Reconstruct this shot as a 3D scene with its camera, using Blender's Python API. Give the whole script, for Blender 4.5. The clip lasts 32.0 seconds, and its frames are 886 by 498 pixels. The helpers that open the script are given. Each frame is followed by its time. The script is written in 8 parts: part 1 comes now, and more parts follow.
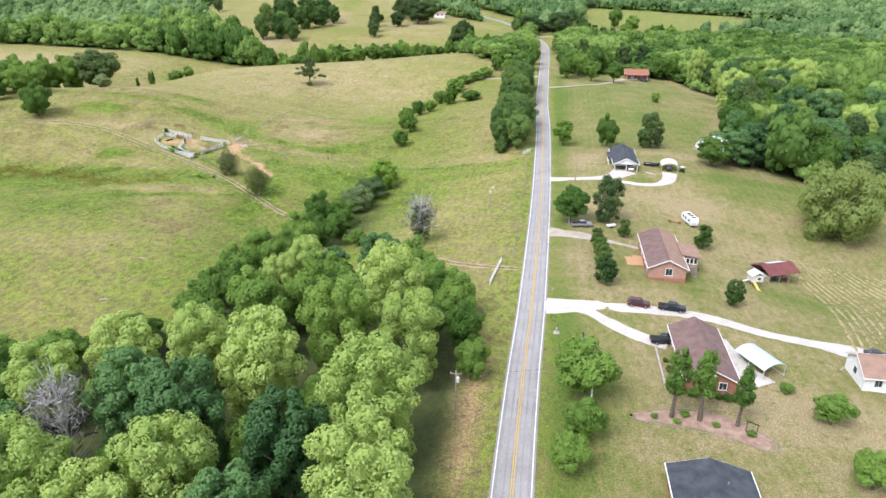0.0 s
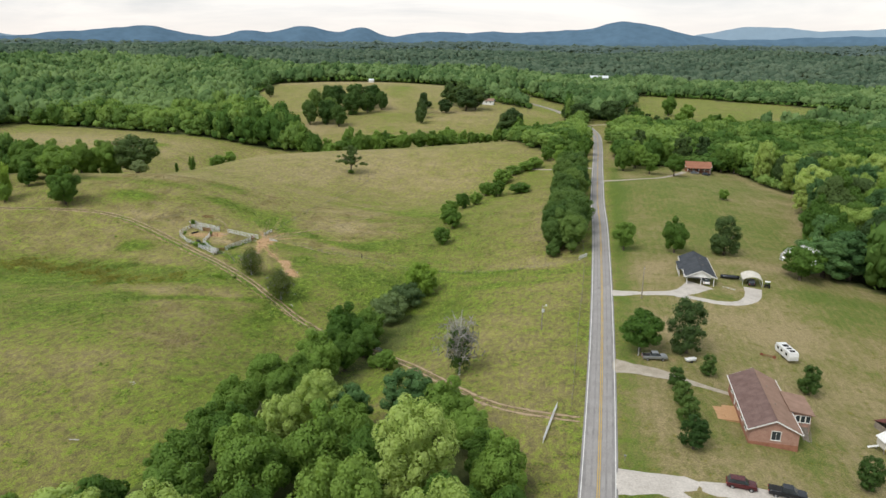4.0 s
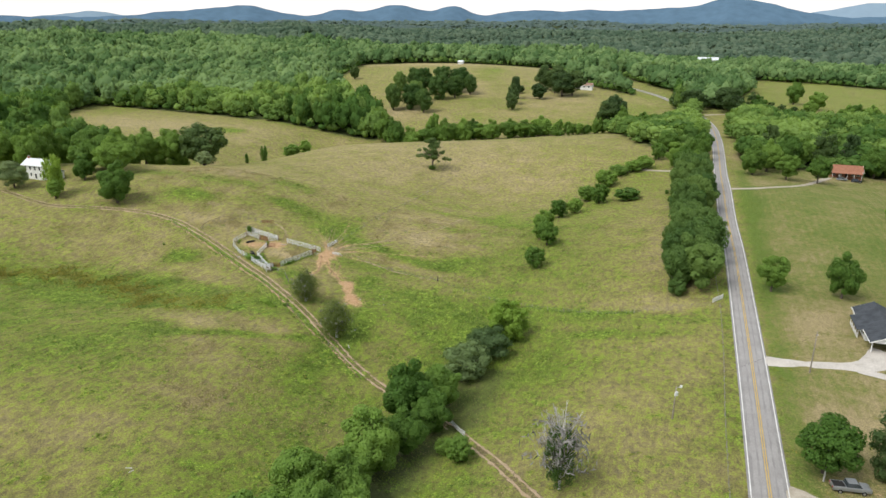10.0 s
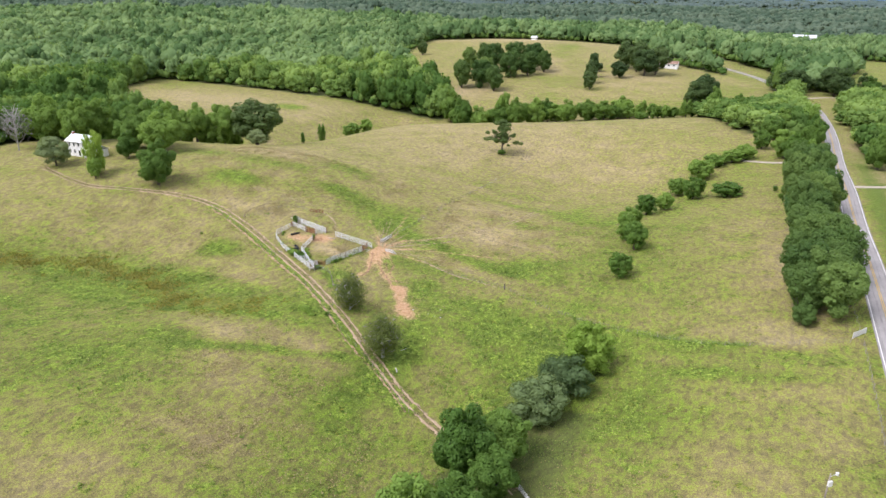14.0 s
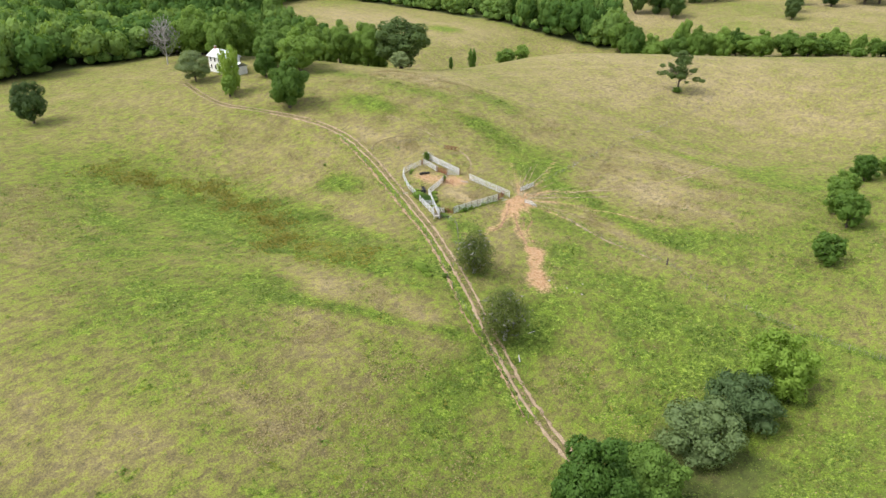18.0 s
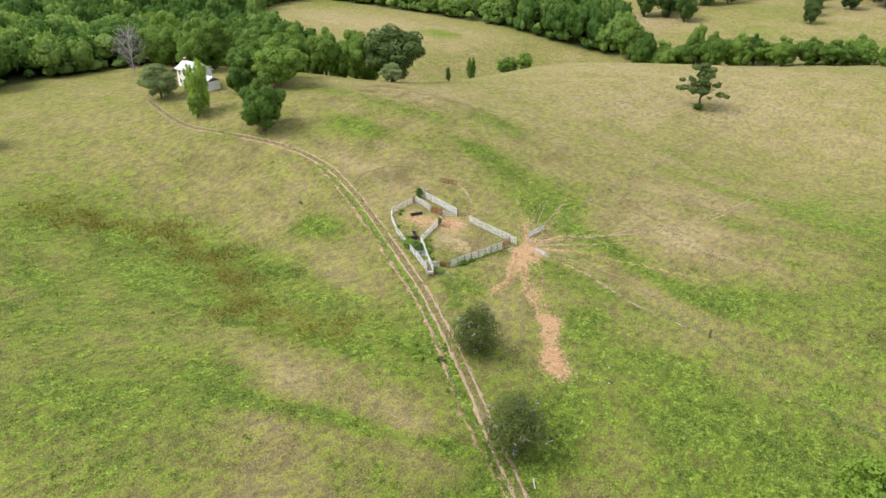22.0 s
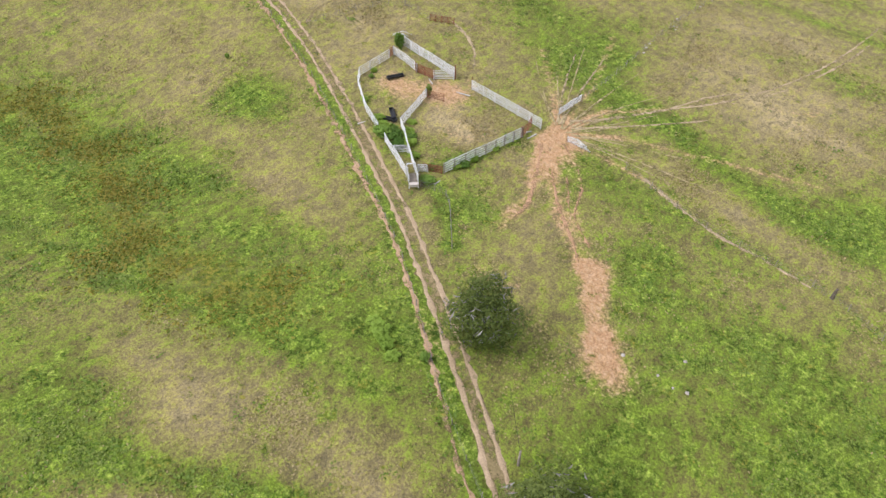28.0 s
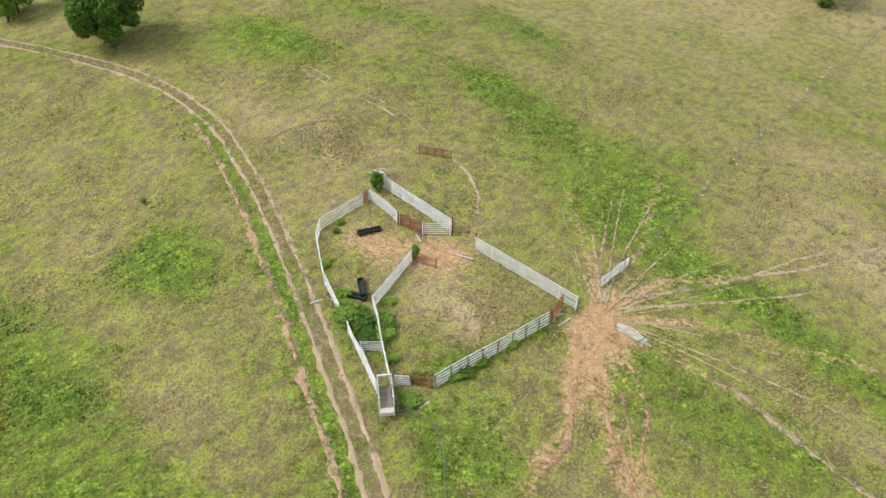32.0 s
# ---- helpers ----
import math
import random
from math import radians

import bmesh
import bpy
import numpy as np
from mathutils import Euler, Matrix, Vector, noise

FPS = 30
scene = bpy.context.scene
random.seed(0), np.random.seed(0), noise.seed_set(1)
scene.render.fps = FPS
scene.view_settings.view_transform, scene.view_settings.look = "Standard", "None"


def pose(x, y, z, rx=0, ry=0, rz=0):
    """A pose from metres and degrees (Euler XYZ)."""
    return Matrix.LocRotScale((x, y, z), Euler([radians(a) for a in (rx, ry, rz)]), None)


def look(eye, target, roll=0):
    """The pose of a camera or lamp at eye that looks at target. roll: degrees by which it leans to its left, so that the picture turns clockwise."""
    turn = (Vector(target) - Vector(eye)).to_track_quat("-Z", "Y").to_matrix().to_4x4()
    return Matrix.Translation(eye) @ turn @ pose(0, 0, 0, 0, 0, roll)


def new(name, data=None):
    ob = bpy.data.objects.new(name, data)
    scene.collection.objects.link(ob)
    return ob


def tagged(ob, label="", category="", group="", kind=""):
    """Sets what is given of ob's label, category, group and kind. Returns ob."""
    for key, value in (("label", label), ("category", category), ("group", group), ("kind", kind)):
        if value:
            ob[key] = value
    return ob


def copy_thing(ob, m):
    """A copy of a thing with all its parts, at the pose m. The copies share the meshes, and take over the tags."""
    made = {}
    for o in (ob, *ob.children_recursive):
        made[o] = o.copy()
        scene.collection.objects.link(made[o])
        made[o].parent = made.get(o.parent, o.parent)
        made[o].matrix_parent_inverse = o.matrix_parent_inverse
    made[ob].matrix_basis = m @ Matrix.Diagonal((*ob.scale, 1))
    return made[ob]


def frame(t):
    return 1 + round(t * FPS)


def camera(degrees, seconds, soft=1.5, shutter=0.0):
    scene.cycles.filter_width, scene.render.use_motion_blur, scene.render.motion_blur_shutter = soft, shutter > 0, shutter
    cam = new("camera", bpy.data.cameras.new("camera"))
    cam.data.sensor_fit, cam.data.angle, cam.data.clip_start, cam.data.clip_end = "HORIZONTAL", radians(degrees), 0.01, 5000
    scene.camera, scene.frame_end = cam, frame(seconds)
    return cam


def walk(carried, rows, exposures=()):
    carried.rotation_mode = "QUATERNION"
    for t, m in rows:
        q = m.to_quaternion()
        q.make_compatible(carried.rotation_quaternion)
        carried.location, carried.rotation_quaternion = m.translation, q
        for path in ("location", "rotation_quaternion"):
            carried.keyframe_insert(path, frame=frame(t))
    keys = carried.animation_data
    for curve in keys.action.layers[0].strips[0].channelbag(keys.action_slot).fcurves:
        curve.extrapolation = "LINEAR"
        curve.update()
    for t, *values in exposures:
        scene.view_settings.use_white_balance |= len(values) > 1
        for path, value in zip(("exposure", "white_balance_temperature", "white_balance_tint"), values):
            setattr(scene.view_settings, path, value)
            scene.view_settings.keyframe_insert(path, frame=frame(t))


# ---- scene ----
cam = camera(66.8, 32.0)
METRES, EYE, TILT, LEAN, TURN = 250.0, 67.0, -23.2, 0.0, 8.9
ROWS = [
    (0.0, 0.0, 0.0, 0.0, 0.0, 0.0, -0.0),
    (0.5, 0.0003, 0.0137, 0.0061, -0.01, 4.21, -0.02),
    (1.0, 0.0006, 0.0277, 0.0118, -0.03, 6.69, -0.06),
    (1.5, 0.0006, 0.0417, 0.0177, 1.87, 6.69, -0.91),
    (2.0, 0.0005, 0.0559, 0.0238, 1.87, 6.69, -0.89),
    (2.5, 0.0002, 0.07, 0.0301, 1.86, 6.7, -0.9),
    (4.5, -0.001, 0.1266, 0.0552, 4.14, 6.68, -1.87),
    (5.0, -0.0018, 0.1406, 0.0617, 4.22, 7.94, -1.91),
    (5.5, -0.0026, 0.1547, 0.0677, 4.21, 9.33, -1.92),
    (6.0, -0.0043, 0.1675, 0.0742, 10.47, 8.99, -4.62),
    (6.5, -0.0065, 0.1807, 0.0797, 10.62, 8.96, -4.68),
    (7.0, -0.0092, 0.1938, 0.0858, 10.61, 10.7, -4.7),
    (7.5, -0.012, 0.2073, 0.0917, 10.59, 11.6, -4.72),
    (8.0, -0.0143, 0.2213, 0.0977, 10.6, 11.59, -4.71),
    (8.5, -0.0169, 0.2349, 0.1039, 10.6, 11.59, -4.69),
    (9.0, -0.0195, 0.2493, 0.1095, 10.59, 10.91, -4.67),
    (9.5, -0.0225, 0.2632, 0.1158, 10.57, 7.8, -4.65),
    (10.0, -0.0253, 0.2772, 0.1219, 10.56, 4.6, -4.62),
    (10.5, -0.0281, 0.2914, 0.1284, 10.57, 2.93, -4.6),
    (11.0, -0.0313, 0.3052, 0.1347, 12.51, 2.74, -5.45),
    (11.5, -0.0349, 0.319, 0.1403, 13.6, 2.63, -5.96),
    (12.0, -0.0382, 0.3319, 0.1461, 15.86, 2.33, -6.86),
    (12.5, -0.042, 0.3459, 0.1493, 15.85, 2.32, -6.88),
    (13.0, -0.0464, 0.3612, 0.1516, 15.85, 2.32, -6.9),
    (13.5, -0.051, 0.376, 0.1541, 15.85, 2.31, -6.91),
    (15.5, -0.0685, 0.4402, 0.1578, 16.41, 2.19, -7.17),
    (16.0, -0.0725, 0.4548, 0.1595, 16.85, 2.09, -7.33),
    (16.5, -0.0767, 0.4683, 0.1628, 17.29, -1.88, -7.41),
    (17.0, -0.0807, 0.481, 0.1684, 17.45, -3.65, -7.44),
    (17.5, -0.0862, 0.4939, 0.1736, 19.73, -3.93, -8.4),
    (18.0, -0.091, 0.505, 0.1784, 28.73, -5.57, -11.77),
    (18.5, -0.0976, 0.5156, 0.1831, 28.71, -5.62, -11.79),
    (19.0, -0.1046, 0.5269, 0.1881, 28.68, -5.66, -11.79),
    (19.5, -0.1115, 0.5386, 0.1935, 28.68, -5.7, -11.77),
    (20.0, -0.1193, 0.5503, 0.1985, 28.62, -5.69, -11.81),
    (20.5, -0.1267, 0.5624, 0.2041, 28.62, -5.72, -11.8),
    (21.0, -0.1336, 0.5739, 0.2091, 28.61, -5.72, -11.78),
    (21.5, -0.1415, 0.5862, 0.2144, 28.56, -5.72, -11.81),
    (22.0, -0.1491, 0.5987, 0.2197, 28.55, -5.74, -11.8),
    (22.5, -0.1566, 0.611, 0.2253, 28.54, -5.75, -11.8),
    (23.0, -0.1643, 0.6237, 0.2302, 28.53, -6.35, -11.8),
    (23.5, -0.1723, 0.636, 0.2363, 28.47, -11.07, -11.76),
    (24.0, -0.1798, 0.6487, 0.2417, 28.48, -15.82, -11.7),
    (24.5, -0.1877, 0.6613, 0.2472, 28.44, -16.55, -11.71),
    (26.5, -0.2193, 0.717, 0.2569, 28.34, -23.2, -11.7),
    (27.0, -0.2274, 0.7325, 0.257, 28.33, -23.18, -11.71),
    (27.5, -0.2353, 0.7477, 0.2571, 28.3, -23.17, -11.73),
    (28.0, -0.2428, 0.7631, 0.2573, 28.31, -23.15, -11.74),
    (28.5, -0.2505, 0.7783, 0.2573, 28.29, -23.11, -11.76),
    (29.0, -0.2583, 0.7934, 0.2577, 28.28, -23.14, -11.76),
    (29.5, -0.2658, 0.8086, 0.2578, 28.32, -23.12, -11.73),
    (30.0, -0.2738, 0.8237, 0.258, 28.27, -21.92, -11.75),
    (30.5, -0.2815, 0.8388, 0.2577, 28.28, -19.47, -11.75),
    (31.0, -0.2892, 0.8537, 0.2578, 28.28, -17.07, -11.76),
    (31.5, -0.2967, 0.869, 0.2579, 28.29, -14.7, -11.81),
    (32.0, -0.3044, 0.8838, 0.2578, 28.25, -14.05, -11.84),
]
# the lens opens and closes a little as the sky comes and goes
EXPOSURES = [(0.0, 1.25, 5850, 15), (0.5, 0.86, 6150, 11), (1.0, 0.25, 6400, 8), (2.0, 0.44, 6400, 8), (5.0, 0.4, 6350, 8), (6.0, 0.26, 6350, 8), (7.0, 0.15, 6350, 8), (8.5, 0.16, 6300, 8), (9.5, 0.35, 6350, 8), (10.5, 0.97, 6300, 10), (11.0, 1.13, 6000, 18), (13.0, 1.06, 6050, 20), (17.0, 1.04, 6200, 15), (20.0, 1.01, 6550, 10), (23.0, 0.92, 6350, 14), (24.0, 0.86, 6350, 15), (27.0, 0.9, 6250, 17), (30.0, 0.85, 6200, 18), (32.0, 0.84, 6350, 9)]
walk(cam, [(t, pose(0, 0, EYE, TILT, LEAN, TURN) @ pose(METRES * x, METRES * y, METRES * z, 90 + pitch, roll, yaw)) for t, x, y, z, yaw, pitch, roll in ROWS], EXPOSURES)


# ---------------------------------------------------------------- daylight
def nodes_of(tree):
    tree.nodes.clear()
    return tree.nodes, tree.links


def build_world():
    w = bpy.data.worlds.new("overcast_sky")
    w.use_nodes = True
    n, l = nodes_of(w.node_tree)
    out = n.new("ShaderNodeOutputWorld")
    bg = n.new("ShaderNodeBackground")
    sky = n.new("ShaderNodeTexSky")
    sky.sky_type, sky.sun_disc = "NISHITA", False
    sky.sun_elevation, sky.sun_rotation = radians(52), radians(215)
    tint = n.new("ShaderNodeMix")
    tint.data_type, tint.blend_type = "RGBA", "MULTIPLY"
    tint.inputs[0].default_value = 1.0
    tint.inputs[7].default_value = (0.1, 0.1, 0.1, 1)
    l.new(sky.outputs[0], tint.inputs[6])
    co = n.new("ShaderNodeTexCoord")
    mp = n.new("ShaderNodeMapping")
    mp.inputs["Scale"].default_value = (1.1, 1.1, 7.5)
    l.new(co.outputs["Generated"], mp.inputs[0])
    ns = n.new("ShaderNodeTexNoise")
    ns.inputs["Scale"].default_value, ns.inputs["Detail"].default_value = 1.7, 8.0
    ns.inputs["Roughness"].default_value, ns.inputs["Distortion"].default_value = 0.6, 0.5
    l.new(mp.outputs[0], ns.inputs["Vector"])
    rp = n.new("ShaderNodeValToRGB")
    e = rp.color_ramp.elements
    e[0].position, e[0].color = 0.40, CLOUD_DARK
    e[1].position, e[1].color = 0.60, CLOUD_LIGHT
    l.new(ns.outputs["Fac"], rp.inputs[0])
    # a darker blue-grey bank among the clouds to the north-west
    aim = n.new("ShaderNodeVectorMath")
    aim.operation = "DISTANCE"
    l.new(co.outputs["Generated"], aim.inputs[0])
    aim.inputs[1].default_value = BANK
    wob = n.new("ShaderNodeMath")
    wob.operation, wob.inputs[1].default_value = "MULTIPLY_ADD", 0.34
    l.new(ns.outputs["Fac"], wob.inputs[0])
    l.new(aim.outputs["Value"], wob.inputs[2])
    br = n.new("ShaderNodeMapRange")
    br.inputs["From Min"].default_value, br.inputs["From Max"].default_value = 0.25, 0.40
    br.inputs["To Min"].default_value, br.inputs["To Max"].default_value = 0.85, 0.0
    l.new(wob.outputs[0], br.inputs["Value"])
    bank = n.new("ShaderNodeMix")
    bank.data_type = "RGBA"
    bank.inputs[7].default_value = CLOUD_BANK
    l.new(br.outputs[0], bank.inputs[0])
    l.new(rp.outputs[0], bank.inputs[6])
    # the paler, warmer strip of sky under the cloud edge
    sp = n.new("ShaderNodeSeparateXYZ")
    l.new(co.outputs["Generated"], sp.inputs[0])
    mr = n.new("ShaderNodeMapRange")
    mr.inputs["From Min"].default_value, mr.inputs["From Max"].default_value = 0.02, 0.11
    mr.inputs["To Min"].default_value, mr.inputs["To Max"].default_value = 0.8, 0.0
    l.new(sp.outputs["Z"], mr.inputs["Value"])
    low = n.new("ShaderNodeMix")
    low.data_type = "RGBA"
    low.inputs[7].default_value = CLOUD_LOW
    l.new(mr.outputs[0], low.inputs[0])
    l.new(bank.outputs[2], low.inputs[6])
    mix = n.new("ShaderNodeMix")
    mix.data_type = "RGBA"
    mix.inputs[0].default_value = 0.9
    l.new(tint.outputs[2], mix.inputs[6])
    l.new(low.outputs[2], mix.inputs[7])
    l.new(mix.outputs[2], bg.inputs[0])
    bg.inputs[1].default_value = SKY_STRENGTH
    l.new(bg.outputs[0], out.inputs[0])
    scene.world = w


CLOUD_DARK, CLOUD_LIGHT, CLOUD_LOW = (0.36, 0.425, 0.485, 1), (0.84, 0.82, 0.80, 1), (0.93, 0.83, 0.765, 1)
CLOUD_BANK, BANK = (0.30, 0.385, 0.47, 1), (-0.77, 0.61, 0.145)
SKY_STRENGTH = 0.94
build_world()
sun_data = bpy.data.lights.new("sun", "SUN")
sun_data.energy, sun_data.angle, sun_data.color = 2.2, radians(30), (1.0, 0.95, 0.88)
sun = new("sun", sun_data)
sun.matrix_world = look((0, 0, 300), (90, 130, 100))


# ---------------------------------------------------------------- materials
def shader(name, rough=0.85, metal=0.0, spec=0.3):
    m = bpy.data.materials.new(name)
    m.use_nodes = True
    n, l = nodes_of(m.node_tree)
    out, b = n.new("ShaderNodeOutputMaterial"), n.new("ShaderNodeBsdfPrincipled")
    b.inputs["Roughness"].default_value, b.inputs["Metallic"].default_value = rough, metal
    b.inputs["Specular IOR Level"].default_value = spec
    l.new(b.outputs[0], out.inputs[0])
    return m, n, l, b


def noise_at(n, l, scale, detail=4.0, stretch=None, rough=0.6):
    g = n.new("ShaderNodeNewGeometry")
    t = n.new("ShaderNodeTexNoise")
    t.inputs["Scale"].default_value, t.inputs["Detail"].default_value, t.inputs["Roughness"].default_value = scale, detail, rough
    if stretch:
        mp = n.new("ShaderNodeMapping")
        mp.inputs["Scale"].default_value = stretch
        l.new(g.outputs["Position"], mp.inputs[0])
        l.new(mp.outputs[0], t.inputs["Vector"])
    else:
        l.new(g.outputs["Position"], t.inputs["Vector"])
    return t.outputs["Fac"]


def ramp(n, l, fac, stops):
    r = n.new("ShaderNodeValToRGB")
    e = r.color_ramp.elements
    while len(e) < len(stops):
        e.new(0.5)
    for k, (p, c) in zip(e, stops):
        k.position, k.color = p, (*c, 1) if len(c) == 3 else c
    l.new(fac, r.inputs[0])
    return r.outputs[0]


def mixed(n, l, fac, a, b, blend="MIX"):
    m = n.new("ShaderNodeMix")
    m.data_type, m.blend_type = "RGBA", blend
    for k, v in ((0, fac), (6, a), (7, b)):
        if isinstance(v, (int, float)):
            m.inputs[k].default_value = v
        elif isinstance(v, tuple):
            m.inputs[k].default_value = (*v, 1)
        else:
            l.new(v, m.inputs[k])
    return m.outputs[2]


def maths(n, l, op, a, b=0.0, c=0.0, clamp=False):
    m = n.new("ShaderNodeMath")
    m.operation, m.use_clamp = op, clamp
    for k, v in enumerate((a, b, c)):
        if isinstance(v, (int, float)):
            m.inputs[k].default_value = v
        else:
            l.new(v, m.inputs[k])
    return m.outputs[0]


def bumped(n, l, b, fac, strength, distance):
    k = n.new("ShaderNodeBump")
    k.inputs["Strength"].default_value, k.inputs["Distance"].default_value = strength, distance
    l.new(fac, k.inputs["Height"])
    l.new(k.outputs[0], b.inputs["Normal"])


def plain(name, dark, light, scale=3.0, rough=0.8, metal=0.0, bump=0.15, spec=0.3, fine=9.0, vary=0.25):
    """A worn surface: stains at one scale, grain at another, and a little change from object to object."""
    m, n, l, b = shader(name, rough, metal, spec)
    stain = noise_at(n, l, scale)
    grain = noise_at(n, l, scale * fine, 3.0)
    col = ramp(n, l, stain, ((0.3, dark), (0.7, light)))
    g = ramp(n, l, grain, ((0.25, (1 - vary,) * 3), (0.75, (1 + vary * 0.5,) * 3)))
    col = mixed(n, l, 1.0, col, g, "MULTIPLY")
    l.new(col, b.inputs["Base Color"])
    bumped(n, l, b, grain, bump, 0.05)
    return m


def foliage(name, dark, light, attr=False, thin=0.4, share=0.2):
    m, n, l, b = shader(name, 0.75 if attr else 0.6, 0.0, 0.04 if attr else 0.2)
    geo = n.new("ShaderNodeNewGeometry")
    if attr:
        a = n.new("ShaderNodeAttribute")
        a.attribute_name = "tint"
        who = a.outputs["Fac"]
    else:
        o = n.new("ShaderNodeObjectInfo")
        who = o.outputs["Random"]
    leaf = maths(n, l, "MULTIPLY", geo.outputs["Random Per Island"], share)
    whole = maths(n, l, "MULTIPLY", who, 1 - share)
    f = maths(n, l, "ADD", leaf, whole)
    col = ramp(n, l, f, ((0.1, dark), (0.85, light)))
    l.new(col, b.inputs["Base Color"])
    tr = n.new("ShaderNodeBsdfTranslucent")
    warm = mixed(n, l, 1.0, col, (1.25, 1.15, 0.5), "MULTIPLY")
    l.new(warm, tr.inputs[0])
    mx = n.new("ShaderNodeMixShader")
    mx.inputs[0].default_value = thin
    l.new(b.outputs[0], mx.inputs[1])
    l.new(tr.outputs[0], mx.inputs[2])
    l.new(mx.outputs[0], n["Material Output"].inputs[0])
    return m


def ground_material():
    m, n, l, b = shader("pasture", 0.95, 0.0, 0.1)

    def at(name):
        a = n.new("ShaderNodeAttribute")
        a.attribute_name = name
        return a.outputs["Fac"]

    big = noise_at(n, l, 0.018, 5.0)
    mid = noise_at(n, l, 0.11, 9.0, None, 0.7)
    small = noise_at(n, l, 0.8, 6.0, (1.0, 0.62, 1.0), 0.72)
    blade = noise_at(n, l, 3.6, 5.0, None, 0.8)
    clump = noise_at(n, l, 0.42, 6.0, None, 0.78)
    leaf = noise_at(n, l, 1.7, 5.0, None, 0.7)

    def centred(v, k):
        return maths(n, l, "MULTIPLY", maths(n, l, "SUBTRACT", v, 0.5), k)

    lush = centred(at("lush"), 1.0)
    # dry tan grass against green, in drifts and tufts with broken edges
    f = maths(n, l, "ADD", centred(big, 0.6), centred(mid, 1.0))
    f = maths(n, l, "ADD", f, centred(small, 2.2))
    f = maths(n, l, "ADD", f, centred(blade, 1.8))
    f = maths(n, l, "ADD", f, maths(n, l, "MULTIPLY", lush, 0.95))
    f = maths(n, l, "ADD", f, 0.56)
    col = ramp(n, l, f, ((0.02, (0.345, 0.28, 0.165)), (0.16, (0.285, 0.235, 0.122)), (0.34, (0.232, 0.202, 0.082)), (0.54, (0.19, 0.19, 0.057)), (0.74, (0.152, 0.182, 0.036)), (0.98, (0.105, 0.157, 0.02))))
    # leafy weeds, thick where it is damp
    g = maths(n, l, "ADD", centred(clump, 7.0), maths(n, l, "MULTIPLY", lush, 1.7))
    g = maths(n, l, "ADD", g, maths(n, l, "ADD", centred(mid, 3.6), centred(leaf, 2.4)))
    weed = ramp(n, l, leaf, ((0.40, (0.045, 0.088, 0.010)), (0.5, (0.115, 0.178, 0.024)), (0.61, (0.20, 0.265, 0.048))))
    col = mixed(n, l, ramp(n, l, g, ((0.52, (0, 0, 0)), (0.69, (0.92, 0.92, 0.92)))), col, weed)
    shade = ramp(n, l, blade, ((0.41, (0.42, 0.44, 0.38)), (0.5, (0.98, 0.98, 0.98)), (0.59, (1.6, 1.57, 1.5))))
    col = mixed(n, l, 0.8, col, mixed(n, l, 1.0, col, shade, "MULTIPLY"))
    tuft = ramp(n, l, small, ((0.39, (0.46, 0.48, 0.42)), (0.5, (0.98, 0.98, 0.98)), (0.61, (1.55, 1.5, 1.4))))
    col = mixed(n, l, 0.85, col, mixed(n, l, 1.0, col, tuft, "MULTIPLY"))
    # mown lawns: fine even grass in faint stripes
    st = n.new("ShaderNodeTexWave")
    st.inputs["Scale"].default_value, st.inputs["Distortion"].default_value, st.inputs["Detail Scale"].default_value = 0.12, 2.6, 0.4
    gm = n.new("ShaderNodeNewGeometry")
    l.new(gm.outputs["Position"], st.inputs["Vector"])
    lf = maths(n, l, "ADD", centred(big, 1.1), maths(n, l, "ADD", centred(mid, 1.1), centred(small, 1.2)))
    lf = maths(n, l, "ADD", lf, maths(n, l, "MULTIPLY", lush, 1.2))
    lf = maths(n, l, "ADD", lf, centred(st.outputs["Fac"], 0.07))
    lawn = ramp(n, l, maths(n, l, "ADD", lf, 0.60), ((0.15, (0.285, 0.23, 0.125)), (0.42, (0.212, 0.188, 0.08)), (0.62, (0.158, 0.168, 0.05)), (0.9, (0.095, 0.138, 0.026))))
    lawn = mixed(n, l, 0.6, lawn, mixed(n, l, 1.0, lawn, shade, "MULTIPLY"))
    col = mixed(n, l, at("lawn"), col, lawn)
    # trodden red clay where animals and wheels pass
    edge = maths(n, l, "ADD", at("bare"), centred(leaf, 1.5))
    edge = maths(n, l, "ADD", edge, maths(n, l, "ADD", centred(blade, 1.0), centred(clump, 1.0)))
    clay = ramp(n, l, leaf, ((0.32, (0.34, 0.19, 0.098)), (0.5, (0.44, 0.27, 0.155)), (0.68, (0.52, 0.36, 0.23))))
    clay = mixed(n, l, 0.35, clay, mixed(n, l, 1.0, clay, shade, "MULTIPLY"))
    col = mixed(n, l, ramp(n, l, edge, ((0.34, (0, 0, 0)), (0.82, (0.92, 0.92, 0.92)))), col, clay)
    # brown sedge in the hollow, broken by green
    sedge = maths(n, l, "ADD", at("sedge"), maths(n, l, "ADD", centred(clump, 4.0), centred(blade, 2.0)))
    col = mixed(n, l, ramp(n, l, sedge, ((0.37, (0, 0, 0)), (0.56, (0.85, 0.85, 0.85)))), col, ramp(n, l, leaf, ((0.40, (0.038, 0.072, 0.008)), (0.5, (0.125, 0.138, 0.018)), (0.60, (0.225, 0.195, 0.034)))))
    # leaf litter under the trees
    col = mixed(n, l, at("wood"), col, ramp(n, l, small, ((0.3, (0.045, 0.06, 0.02)), (0.7, (0.085, 0.10, 0.035)))))
    l.new(col, b.inputs["Base Color"])
    hgt = maths(n, l, "ADD", maths(n, l, "MULTIPLY", blade, 0.35), small)
    bumped(n, l, b, hgt, 0.8, 0.6)
